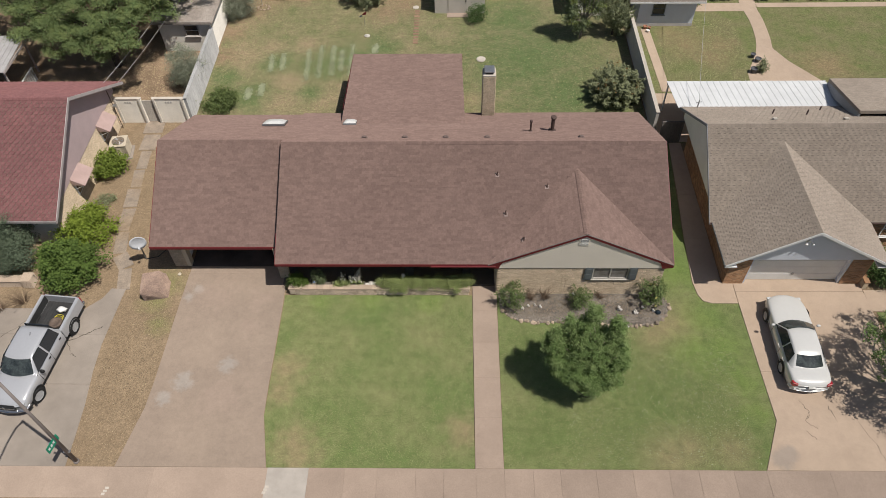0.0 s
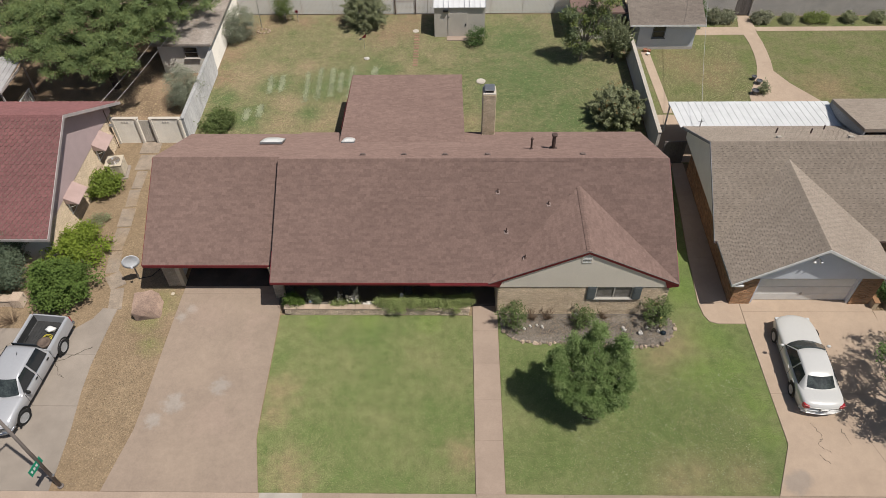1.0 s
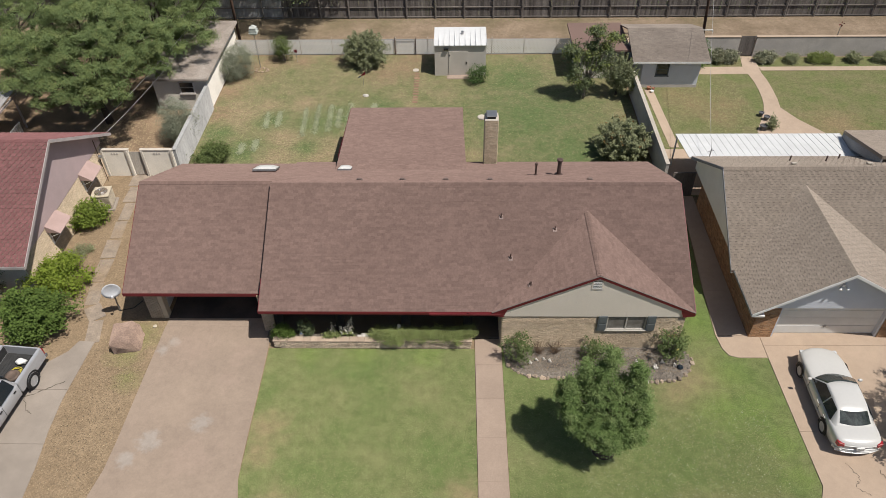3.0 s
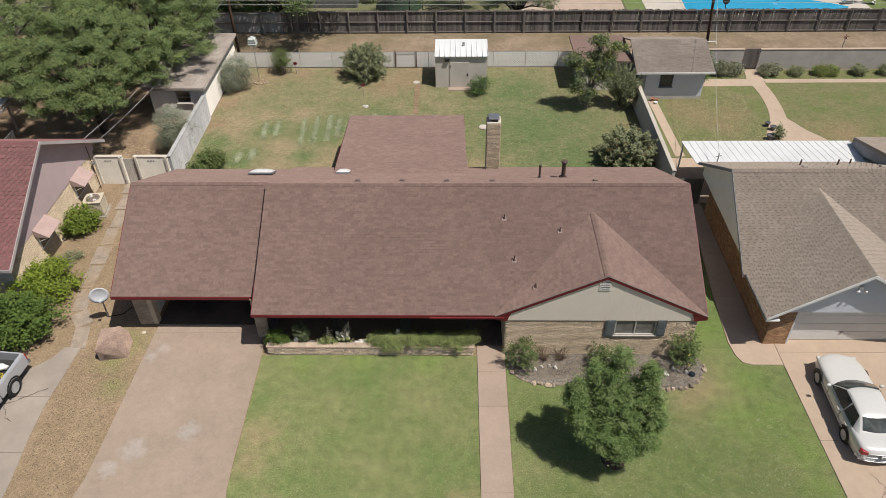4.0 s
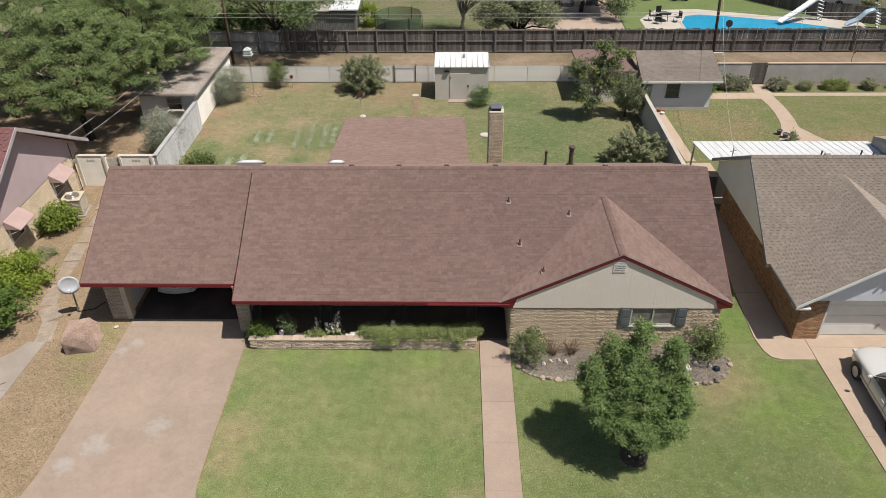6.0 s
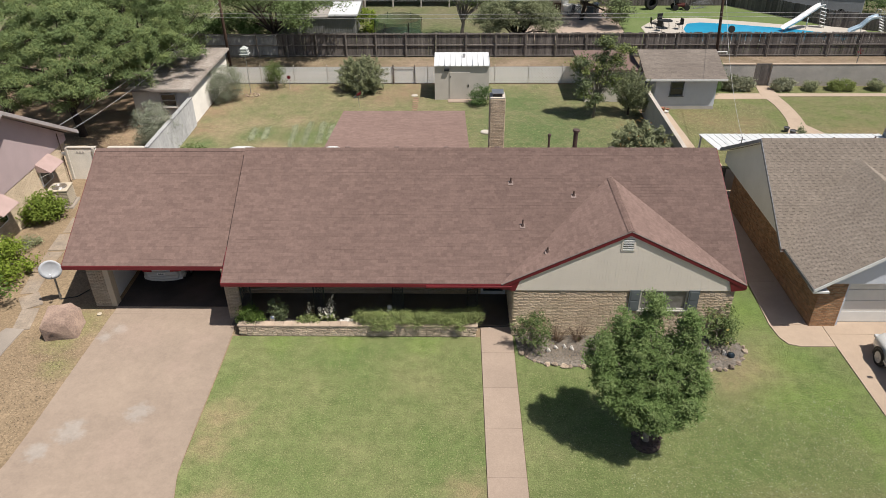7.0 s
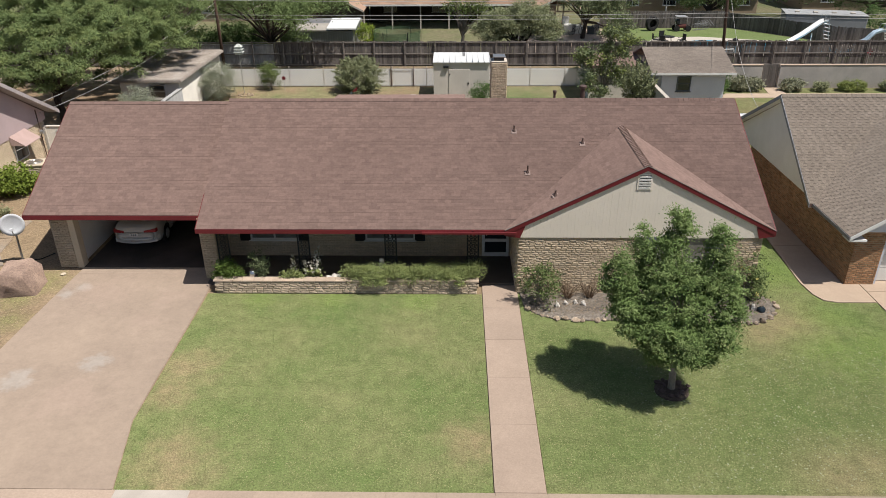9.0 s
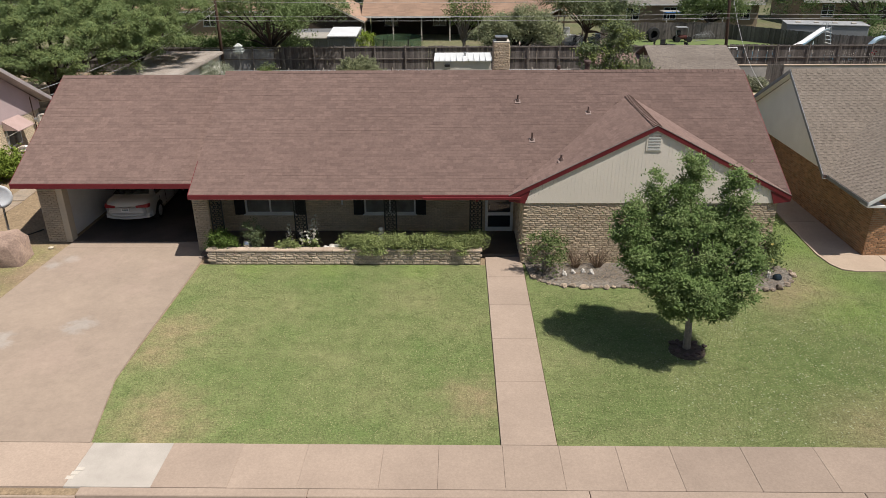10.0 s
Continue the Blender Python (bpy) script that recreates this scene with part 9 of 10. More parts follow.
def far_house(name, label, x0, x1, y0, depth, eave, ridge, roofm, wallm, porch=0.0, windows=3):
    h = thing(name, label, "house", ((x0 + x1) / 2, y0 + depth / 2, 0))
    Geo().box(x0 + 0.4, x1 - 0.4, y0 + 0.5 + porch, y0 + depth - 0.4, 0, eave).put("house_wall", wallm, h)
    ym = y0 + depth / 2
    roof_slab("roof", [(x0, y0, eave), (x1, y0, eave), (x1, ym, ridge), (x0, ym, ridge)], h, 0.15, roofm)
    roof_slab("roof", [(x1, y0 + depth, eave), (x0, y0 + depth, eave), (x0, ym, ridge), (x1, ym, ridge)], h, 0.15, roofm)
    cover([(x0, y0, eave), (x1, y0, eave), (x1, ym, ridge), (x0, ym, ridge)], (1, 0, 0), 0, rng5, mat_=roofm, parent=h, step=0.25, widths=(0.6, 1.1))
    Geo().box(x0, x1, y0 - 0.03, y0 - 0.004, eave - 0.16, eave - 0.01).put("fascia_board", WHITE, h)
    for x in (x0 + 0.5, x1 - 0.5):
        Geo().add([(x, y0 + 0.5, eave - 0.1), (x, y0 + depth - 0.5, eave - 0.1), (x, ym, ridge - 0.2)], [(0, 1, 2)]).put("gable_end", wallm, h)
    n = windows
    for i in range(n):
        xc = x0 + (x1 - x0) * (i + 0.5) / n
        house_window(xc - 0.7, xc + 0.7, 0.9, eave - 0.4, y0 + 0.42 + porch, h, None, SHUTTER, 1)
    if porch:
        k = int((x1 - x0) / 2.6)
        for i in range(k + 1):
            x = x0 + 0.3 + (x1 - x0 - 0.6) * i / k
            Geo().box(x - 0.06, x + 0.06, y0 + 0.2, y0 + 0.32, 0, eave - 0.1).put("porch_post", STUCCO, h)
    return h


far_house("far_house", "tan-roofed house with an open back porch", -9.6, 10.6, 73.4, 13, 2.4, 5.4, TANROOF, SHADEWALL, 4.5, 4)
# gabled wing at its end
fw_ = thing("house_wing", "tan-roofed gabled wing of the far house", "house", (-14.5, 75.5, 0))
for sx in (-1, 1):
    vs = [(-14.5, 71.0, 4.9), (-14.5 + sx * 5.5, 71.0, 2.2), (-14.5 + sx * 5.5, 80.0, 2.2), (-14.5, 80.0, 4.9)]
    roof_slab("roof", vs if sx < 0 else vs[::-1], fw_, 0.14, TANROOF)
    vs = [(-14.5, 70.96, 4.91), (-14.5 + sx * 5.5, 70.96, 2.21), (-14.5 + sx * 5.5, 70.96, 2.03), (-14.5, 70.96, 4.72)]
    Geo().add(vs + [(x, y + 0.03, z) for x, y, z in vs], [(0, 1, 2, 3), (7, 6, 5, 4), (0, 4, 5, 1), (1, 5, 6, 2), (2, 6, 7, 3), (3, 7, 4, 0)]).put("rake_board", STUCCO, fw_, "pale rake board")
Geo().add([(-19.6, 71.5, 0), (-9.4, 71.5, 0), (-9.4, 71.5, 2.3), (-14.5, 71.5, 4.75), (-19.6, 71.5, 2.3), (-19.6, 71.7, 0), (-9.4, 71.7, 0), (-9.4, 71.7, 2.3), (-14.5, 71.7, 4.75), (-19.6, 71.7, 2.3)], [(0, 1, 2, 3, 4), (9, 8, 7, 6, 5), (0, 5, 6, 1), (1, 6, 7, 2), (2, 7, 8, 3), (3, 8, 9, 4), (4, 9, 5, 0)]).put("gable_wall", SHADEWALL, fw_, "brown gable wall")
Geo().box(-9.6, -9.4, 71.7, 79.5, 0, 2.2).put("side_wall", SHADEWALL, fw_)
# open front gable
fg = thing("porch_gable", "small open gabled porch roof with white rafters", "porch roof", (9.4, 72, 0))
for s in (-1, 1):
    vs = [(9.4, 70.9, 3.35), (9.4 + s * 2.6, 70.9, 2.1), (9.4 + s * 2.6, 75.6, 2.1), (9.4, 75.6, 3.35)]
    roof_slab("roof", vs, fg, 0.12, TANROOF)
    vs = [(9.4, 70.87, 3.36), (9.4 + s * 2.6, 70.87, 2.11), (9.4 + s * 2.6, 70.87, 1.93), (9.4, 70.87, 3.16)]
    Geo().add(vs + [(x, y + 0.02, z) for x, y, z in vs], [(0, 1, 2, 3), (7, 6, 5, 4), (0, 4, 5, 1), (1, 5, 6, 2), (2, 6, 7, 3), (3, 7, 4, 0)]).put("rake_board", WHITE, fg)
    Geo().box(9.4 + s * 2.35 - 0.08, 9.4 + s * 2.35 + 0.08, 71.0, 71.16, 0, 2.1).put("post", TANWALL, fg)
Geo().box(9.34, 9.46, 70.95, 71.05, 2.1, 3.2).put("king_post", TANWALL, fg)
Geo().box(7.0, 11.8, 70.95, 71.1, 1.98, 2.12).put("beam", TANWALL, fg)
far_house("far_house", "tan house with pale gable behind a yard", 17.0, 33.0, 82.0, 10, 2.6, 5.2, GREYROOF, TANWALL, 0.0, 4)
far_house("far_house", "low house behind large trees", -40.0, -18.0, 78.0, 10, 2.5, 4.8, TANROOF, TANWALL, 0.0, 4)
far_house("far_house", "pale house beyond the pool yard", 38.0, 56.0, 84.0, 10, 2.6, 5.0, GREYROOF, TANWALL, 0.0, 3)
# corrugated shed with white lean-to roof
cs = thing("corrugated_shed", "grey corrugated shed with white lean-to roof", "shed", (-11.8, 64, 0))
CORR = mat("dull corrugated metal", (0.27, 0.27, 0.27), (0.22, 0.22, 0.22), 0.5, 1, 30, 0.1, 0.1, metal=0.4)
for i in range(30):
    Geo().box(-15.3 + i * 0.21, -15.3 + i * 0.21 + 0.13, 62.98, 63.04, 0, 1.75).put("wall_rib", CORR, cs)
Geo().box(-15.3, -9.0, 63.02, 69.6, 0, 1.75).put("shed_wall", CORR, cs)
Geo().add([(-11.2, 62.7, 2.0), (-8.7, 62.7, 2.0), (-8.7, 66.3, 2.3), (-11.2, 66.3, 2.3), (-11.2, 62.7, 1.9), (-8.7, 62.7, 1.9), (-8.7, 66.3, 2.2), (-11.2, 66.3, 2.2)], [(0, 1, 2, 3), (7, 6, 5, 4), (0, 4, 5, 1), (1, 5, 6, 2), (2, 6, 7, 3), (3, 7, 4, 0)]).put("lean_to_roof", METALROOF, cs, "white metal lean-to roof")
Geo().box(-15.5, -11.25, 62.8, 66.2, 1.75, 1.85).put("roof", GREYROOF, cs)
plant("garden_shrub", "upright green shrub beside the corrugated shed", "shrub", (-8.0, 64.5, 0), [(-8.0, 64.5, 1.1, 0.8, 0.8, 1.1)], 60, 40, 0.16, 0.09, YELLOWG, BARK, 0.05, 5, 801)

# trampoline with a net
tr = thing("trampoline", "round trampoline with a green net enclosure", "trampoline", (-5.1, 61.3, 0))


def sheer(name, colour, clear):
    """Fine mesh cloth that lets part of the view through."""
    m = mat(name, colour, None, 0.8, 2, 30, 0.1, 0.0)
    nt = m.node_tree
    out = next(n for n in nt.nodes if n.type == "OUTPUT_MATERIAL")
    cloth = next(n for n in nt.nodes if n.type == "BSDF_PRINCIPLED")
    gap = nt.nodes.new("ShaderNodeBsdfTransparent")
    mix = nt.nodes.new("ShaderNodeMixShader")
    mix.inputs[0].default_value = clear
    nt.links.new(cloth.outputs[0], mix.inputs[1])
    nt.links.new(gap.outputs[0], mix.inputs[2])
    nt.links.new(mix.outputs[0], out.inputs["Surface"])
    return m


Geo().lathe([(1.85, 0.78), (2.0, 0.84), (1.85, 0.88)], 30, Matrix.Translation((-5.1, 61.3, 0))).put("rim_pad", TRIMBLACK, tr, "dark padded rim")
Geo().lathe([(0.05, 0.82), (1.83, 0.82), (1.83, 0.835), (0.05, 0.835)], 30, Matrix.Translation((-5.1, 61.3, 0))).put("mat", mat("green mat", (0.03, 0.10, 0.035), None, 0.8), tr, "green jumping mat")
for i in range(6):
    a = i * math.pi / 3
    x, y = -5.1 + 2.0 * math.cos(a), 61.3 + 2.0 * math.sin(a)
    Geo().tube([(x, y, 0), (x, y, 2.2)], 0.03, 0.03, 6).put("pole", TRIMBLACK, tr)
g = Geo().lathe([(1.95, 0.86), (1.93, 1.45), (1.95, 2.1), (1.945, 2.1), (1.925, 1.45), (1.945, 0.86)], 36, Matrix.Translation((-5.1, 61.3, 0)))
g.put("net", sheer("sheer green net", (0.10, 0.17, 0.085), 0.62), tr, "sheer green safety net", kind="stuff")

# paved patio with clutter behind the alley fence
PATIO = mat("pinkish patio concrete", (0.46, 0.36, 0.285), (0.40, 0.312, 0.245), 0.88, 0.8, 25, 0.1, 0.1)
slab("patio", [(5.6, 62.0), (14.6, 62.0), (14.9, 73.2), (5.6, 73.2)], 0.03, PATIO, "pinkish concrete patio behind the alley fence", "patio")
slab("lawn", [(14.75, 58.5), (38.5, 58.5), (38.5, 63.8), (33.5, 66.0), (26.6, 73.8), (14.95, 73.8)], 0.012, mat("watered green grass", (0.135, 0.188, 0.058), (0.172, 0.208, 0.08), 0.95, 0.5, 9, 0.25, 0.4), "bright watered grass beside the patio", "lawn")
cbn = thing("outdoor_cabinet", "brown wooden cabinet standing on the patio", "cabinet", (9.35, 69.9, 0.03))
Geo().box(9.0, 9.7, 69.7, 70.2, 0.03, 1.35).put("body", TANWALL, cbn, bevel=0.02)
for z in (0.08, 0.5, 0.92):
    Geo().box(9.04, 9.66, 69.68, 69.7, z, z + 0.38).put("door", POLEWOOD, cbn)
grl = thing("covered_grill", "barbecue grill under a pale cover", "grill", (10.3, 70.3, 0.03))
Geo().box(9.85, 10.75, 70.0, 70.6, 0.35, 1.05).put("cover", WHITE, grl, bevel=0.12)
Geo().box(9.95, 10.65, 70.05, 70.55, 0.03, 0.36).put("cart", GREYMETAL, grl, bevel=0.03)
for bx, by, turn, col in ((11.2, 70.2, 12, (0.05, 0.055, 0.06)), (12.9, 70.6, -20, (0.05, 0.08, 0.16)), (11.7, 71.2, 25, (0.2, 0.2, 0.2))):
    bk = thing("bicycle", "parked bicycle on the patio", "bicycle", (bx, by, 0.03), rz=turn, group="bicycles on the patio")
    m = bk.matrix_basis
    bm_ = mat("bicycle paint", col, None, 0.4)
    for sx in (-0.52, 0.52):
        Geo().tube([m @ Vector((sx + 0.33 * math.cos(k * math.pi / 9), 0, 0.34 + 0.33 * math.sin(k * math.pi / 9))) for k in range(19)], 0.025, 0.025, 5).put("wheel", TYRE, bk)
    g = Geo()
    for pa, pb in (((-0.52, 0.34), (-0.12, 0.36)), ((-0.52, 0.34), (-0.2, 0.8)), ((-0.12, 0.36), (-0.22, 0.92)), ((-0.12, 0.36), (0.36, 0.82)), ((-0.2, 0.8), (0.36, 0.86)), ((0.52, 0.34), (0.34, 1.0))):
        g.tube([m @ Vector((pa[0], 0, pa[1])), m @ Vector((pb[0], 0, pb[1]))], 0.025, 0.025, 5)
    g.put("frame", bm_, bk)
    Geo().box(-0.36, -0.1, -0.07, 0.07, 0.92, 0.97, m).put("saddle", TRIMBLACK, bk, bevel=0.02)
    Geo().tube([m @ Vector((0.3, -0.28, 1.02)), m @ Vector((0.36, 0, 1.0)), m @ Vector((0.3, 0.28, 1.02))], 0.02, 0.02, 5).put("handlebar", GREYMETAL, bk)

# swimming pool
pool = thing("swimming_pool", "blue swimming pool in a pale concrete deck", "swimming pool", (26, 65, 0), kind="structure")
DECKC = mat("pale pool deck", (0.50, 0.45, 0.385), (0.44, 0.395, 0.34), 0.85, 0.6, 30, 0.08, 0.1)
Geo().prism(ccw([(16.5, 60.5), (36, 60.5), (36, 66.2), (30.0, 66.6), (22.5, 69.2), (18.6, 69.0), (16.5, 66)]), -0.1, 0.03).put("deck", DECKC, pool, "pale concrete pool deck")
PO = [(19.9, 61.6), (33.5, 61.6), (34.2, 62.6), (33.0, 63.4), (29.4, 65.3), (25.5, 66.6), (22.2, 67.4), (20.9, 67.0), (20.1, 65.2)]
Geo().prism(ccw([(26.5 + (x - 26.5) * 1.03, 64.3 + (y - 64.3) * 1.07) for x, y in PO]), 0.0, 0.06).put("coping", STUCCO, pool, "pale pool coping")
WATER = mat("clear blue pool water", (0.035, 0.33, 0.52), (0.03, 0.29, 0.48), 0.06, 0.5, 3, 0.05, 0.08, spec=0.5)
Geo().prism(ccw(PO), 0.0, 0.066).put("water", WATER, pool, "bright blue pool water")


def slide(name, label, base, rz, material, h=2.0, ln=3.0):
    s = thing(name, label, "slide", base, rz=rz)
    m = s.matrix_basis
    pts = [(0, 0, h), (0.4, 0, h * 0.99), (0.85, 0, h * 0.88), (ln * 0.62, 0, h * 0.46), (ln, 0, 0.3)]
    vs, fs = [], []
    for i in range(17):
        k = i / 16 * (len(pts) - 1)
        j = min(int(k), len(pts) - 2)
        p = Vector(pts[j]).lerp(Vector(pts[j + 1]), k - j)
        for yy, zz in ((-0.3, 0.22), (-0.26, 0.04), (0, 0), (0.26, 0.04), (0.3, 0.22), (0.3, 0.18), (0.26, 0.0), (0, -0.04), (-0.26, 0.0), (-0.3, 0.18)):
            vs.append(m @ (p + Vector((0, yy, zz))))
    for i in range(16):
        for j in range(10):
            a, b = i * 10 + j, i * 10 + (j + 1) % 10
            fs.append((a, b, b + 10, a + 10))
    Geo().add(vs, fs).put("chute", material, s, smooth=True)
    for yy in (-0.28, 0.28):
        Geo().tube([m @ Vector(q) for q in ((-0.5, yy, 0), (-0.15, yy, h), (-0.1, yy, h + 0.6), (0.25, yy, h + 0.65), (0.4, yy, h + 0.2))], 0.025, 0.025, 6).put("handrail", GREYMETAL, s)
    for i in range(6):
        k = (i + 0.5) / 6.2
        Geo().box(-0.12, 0.05, -0.28, 0.28, -0.02, 0.02, m @ Matrix.Translation((-0.5 + 0.35 * k, 0, h * k))).put("step", WHITE, s)
    Geo().tube([m @ Vector((1.3, 0, 0)), m @ Vector((1.3, 0, h * 0.55))], 0.04, 0.04, 6).put("support", WHITE, s)
    return s


slide("pool_slide", "white pool slide with chrome handrails", (32.1, 65.6, 0.0), 201, mat("white slide", (0.72, 0.72, 0.72), None, 0.3), 1.95, 3.9)
slide("pool_slide", "pale blue pool slide beside the deck", (36.1, 63.3, 0.0), 180, mat("pale blue slide", (0.42, 0.53, 0.62), None, 0.3), 1.5, 2.3)
# patio set
ps = thing("patio_table", "round dark metal patio table", "table", (18.6, 65.6, 0.03))
Geo().lathe([(0.55, 0.70), (0.56, 0.73), (0.02, 0.735)], 20, Matrix.Translation((18.6, 65.6, 0))).put("tabletop", TRIMBLACK, ps)
for k in range(4):
    a = k * 1.57 + 0.6
    Geo().tube([(18.6 + 0.45 * math.cos(a), 65.6 + 0.45 * math.sin(a), 0.03), (18.6 + 0.3 * math.cos(a), 65.6 + 0.3 * math.sin(a), 0.7)], 0.02, 0.02, 5).put("leg", TRIMBLACK, ps)
ch = thing("patio_chair", "dark metal patio chair by the pool", "chair", (0, 0, 0), group="chairs at the patio table")
Geo().box(-0.25, 0.25, -0.25, 0.25, 0.42, 0.46).put("seat", TRIMBLACK, ch, bevel=0.01)
Geo().box(-0.25, 0.25, 0.23, 0.27, 0.46, 0.95).put("backrest", TRIMBLACK, ch, bevel=0.01)
for sx in (-0.23, 0.23):
    for sy in (-0.23, 0.23):
        Geo().tube([(sx, sy, 0), (sx, sy, 0.42)], 0.018, 0.018, 5).put("leg", TRIMBLACK, ch)
    Geo().tube([(sx, -0.22, 0.62), (sx, 0.24, 0.66)], 0.018, 0.018, 5).put("armrest", TRIMBLACK, ch)
ch.matrix_basis = pose(19.7, 65.3, 0.03, 0, 0, -70)
for x, y, a in ((17.5, 65.7, 90), (18.4, 66.8, 10), (17.9, 64.8, 150)):
    copy_thing(ch, pose(x, y, 0.03, 0, 0, a))
bhp = thing("basketball_hoop", "dark poolside basketball hoop", "basketball hoop", (23.0, 61.7, 0.07))
Geo().tube([(23.0, 61.35, 0.0), (23.0, 61.45, 0.9)], 0.04, 0.04, 6).put("stand", TRIMBLACK, bhp)
Geo().lathe([(0.28, -0.02), (0.3, 0.0), (0.28, 0.02)], 16, pose(23.0, 61.5, 1.05, 75)).put("backboard", TRIMBLACK, bhp)

# fences and yard clutter further back
ff = thing("back_fence", "dark wooden fence across the far yard", "fence", (30, 76, 0))
x = 14.0
while x < 26.5:
    picket(ff, x, 73.95, 0, 0.85)
    x += 0.14
for z in (0.4, 1.25):
    Geo().box(14.0, 26.5, 73.97, 74.01, z, z + 0.09).put("rail", FENCERAIL, ff)
sf = thing("side_fence", "dark weathered wooden fence beside the pool", "fence", (33.6, 66.0, 0))
for (xa, ya), (xb, yb) in (((26.6, 74.0), (33.6, 66.0)), ((33.6, 66.0), (41.0, 62.8))):
    ln = math.hypot(xb - xa, yb - ya)
    turn = math.degrees(math.atan2(yb - ya, xb - xa))
    n = int(ln / 0.14)
    for i in range(n):
        picket(sf, xa + (xb - xa) * i / n, ya + (yb - ya) * i / n, turn, 0.76)
    for z in (0.3, 1.1):
        Geo().box(0.0, ln, 0.02, 0.06, z, z + 0.09, pose(xa, ya, 0, 0, 0, turn)).put("rail", FENCERAIL, sf)
ty = thing("tractor_tyre", "large black tractor tyre standing in the yard", "tyre", (18.7, 72.4, 0))
Geo().lathe([(0.38, -0.2), (0.62, -0.2), (0.7, -0.1), (0.7, 0.1), (0.62, 0.2), (0.38, 0.2), (0.36, 0.0), (0.38, -0.2)], 24, pose(18.8, 72.4, 0.7, 90, 0, 20)).put("tyre", TYRE, ty)
MOWERRED = mat("faded red enamel", (0.10, 0.03, 0.025), None, 0.5)
TRAILERGREY = mat("dull grey sheet metal", (0.30, 0.305, 0.315), (0.25, 0.255, 0.265), 0.6, 0.8, 20, 0.1, 0.05)
mw = thing("riding_mower", "small red garden tractor on the grass", "mower", (21.70, 72.40, 0))
Geo().box(21.25, 22.15, 72.05, 72.65, 0.3, 0.6).put("mower_body", MOWERRED, mw, bevel=0.08)
Geo().box(21.00, 21.40, 72.05, 72.65, 0.65, 1.1).put("seat", TRIMBLACK, mw, bevel=0.08)
Geo().box(20.95, 22.0, 71.95, 72.75, 1.36, 1.41).put("canopy", TRAILERGREY, mw, bevel=0.02)
for x in (20.95, 22.05):
    Geo().tube([(x, 72.06, 0.45), (x, 72.06, 1.37)], 0.025, 0.025, 5).put("canopy_post", GREYMETAL, mw)
for x in (21.10, 22.20):
    for y in (71.95, 72.75):
        Geo().lathe([(0.02, -0.08), (0.27, -0.08), (0.27, 0.08), (0.02, 0.08)], 14, pose(x, y, 0.27, 90)).put("wheel", TYRE, mw)
tp = thing("tarp_shelter", "pale shelter roof with a blue tarp edge", "shelter", (24.5, 79.5, 0))
Geo().box(21.5, 27.5, 78.3, 81.0, 1.95, 2.05).put("roof", GREYROOF, tp)
Geo().box(21.4, 23.4, 78.2, 78.9, 2.06, 2.1).put("tarp", mat("blue tarp", (0.03, 0.13, 0.35), None, 0.6), tp)
for x in (21.6, 24.5, 27.4):
    Geo().tube([(x, 78.4, 0), (x, 78.4, 1.95)], 0.05, 0.05, 6).put("post", WHITE, tp)
bk = thing("scrap_pile", "heap of pale bicycles and metal scrap", "scrap pile", (23.60, 72.60, 0))
for i in range(5):
    Geo().tube([(23.00 + i * 0.3 + 0.32 * math.cos(k * 0.42), 72.50 + i * 0.15, 0.34 + 0.32 * math.sin(k * 0.42)) for k in range(16)], 0.02, 0.02, 4).put("bicycle_wheel", SHADEGREY, bk)
    Geo().tube([(23.00 + i * 0.3, 72.50 + i * 0.15, 0.34), (23.30 + i * 0.3, 72.50 + i * 0.15, 0.95), (23.70 + i * 0.3, 72.60, 0.4)], 0.02, 0.02, 4).put("bicycle_tube", TRAILERGREY, bk)
cl = thing("yard_clutter", "white appliances and boxes beside the house", "clutter", (10.8, 71.10, 0))
for x, y, w, h, mm in ((10.2, 71.00, 0.6, 1.6, WHITE), (10.9, 70.90, 0.5, 0.9, GREYMETAL), (11.5, 71.20, 0.7, 0.8, WHITE), (12.6, 70.80, 0.6, 0.7, SHUTTER), (13.2, 71.00, 0.5, 1.0, GREYMETAL)):
    Geo().box(x - w / 2, x + w / 2, y - 0.3, y + 0.3, 0, h).put("box", mm, cl, bevel=0.03)
rv = thing("travel_trailer", "grey trailer parked beyond the pool fence", "trailer", (33.6, 71.6, 0))
m = pose(30.8, 70.75, 0, 0, 0, -14)
Geo().box(0.0, 7.0, 0.0, 3.0, 0.4, 1.74, m).put("trailer_body", TRAILERGREY, rv, bevel=0.08)
Geo().box(-0.06, 7.06, -0.06, 3.06, 1.74, 1.86, m).put("roof", mat("dusty trailer roof", (0.26, 0.265, 0.27), (0.36, 0.36, 0.36), 0.7, 1.6, 20, 0.2, 0.2), rv, bevel=0.04)
for k in range(4):
    Geo().box(0.9 + k * 1.6, 1.3 + k * 1.6, 0.9, 1.3, 1.86, 1.96, m).put("roof_vent", STUCCO, rv, "pale roof vent", bevel=0.02)
for k in (2.0, 5.2):
    Geo().lathe([(0.02, -0.1), (0.36, -0.1), (0.36, 0.1), (0.02, 0.1)], 14, m @ pose(k, 0.1, 0.36, 90)).put("wheel", TYRE, rv)
wp = thing("pinwheel_post", "red pinwheel on a thin metal post", "pinwheel", (28.4, 51.0, 0))
Geo().tube([(28.4, 51.0, -0.1), (28.4, 51.0, 2.3)], 0.03, 0.03, 6).put("post", GREYMETAL, wp)
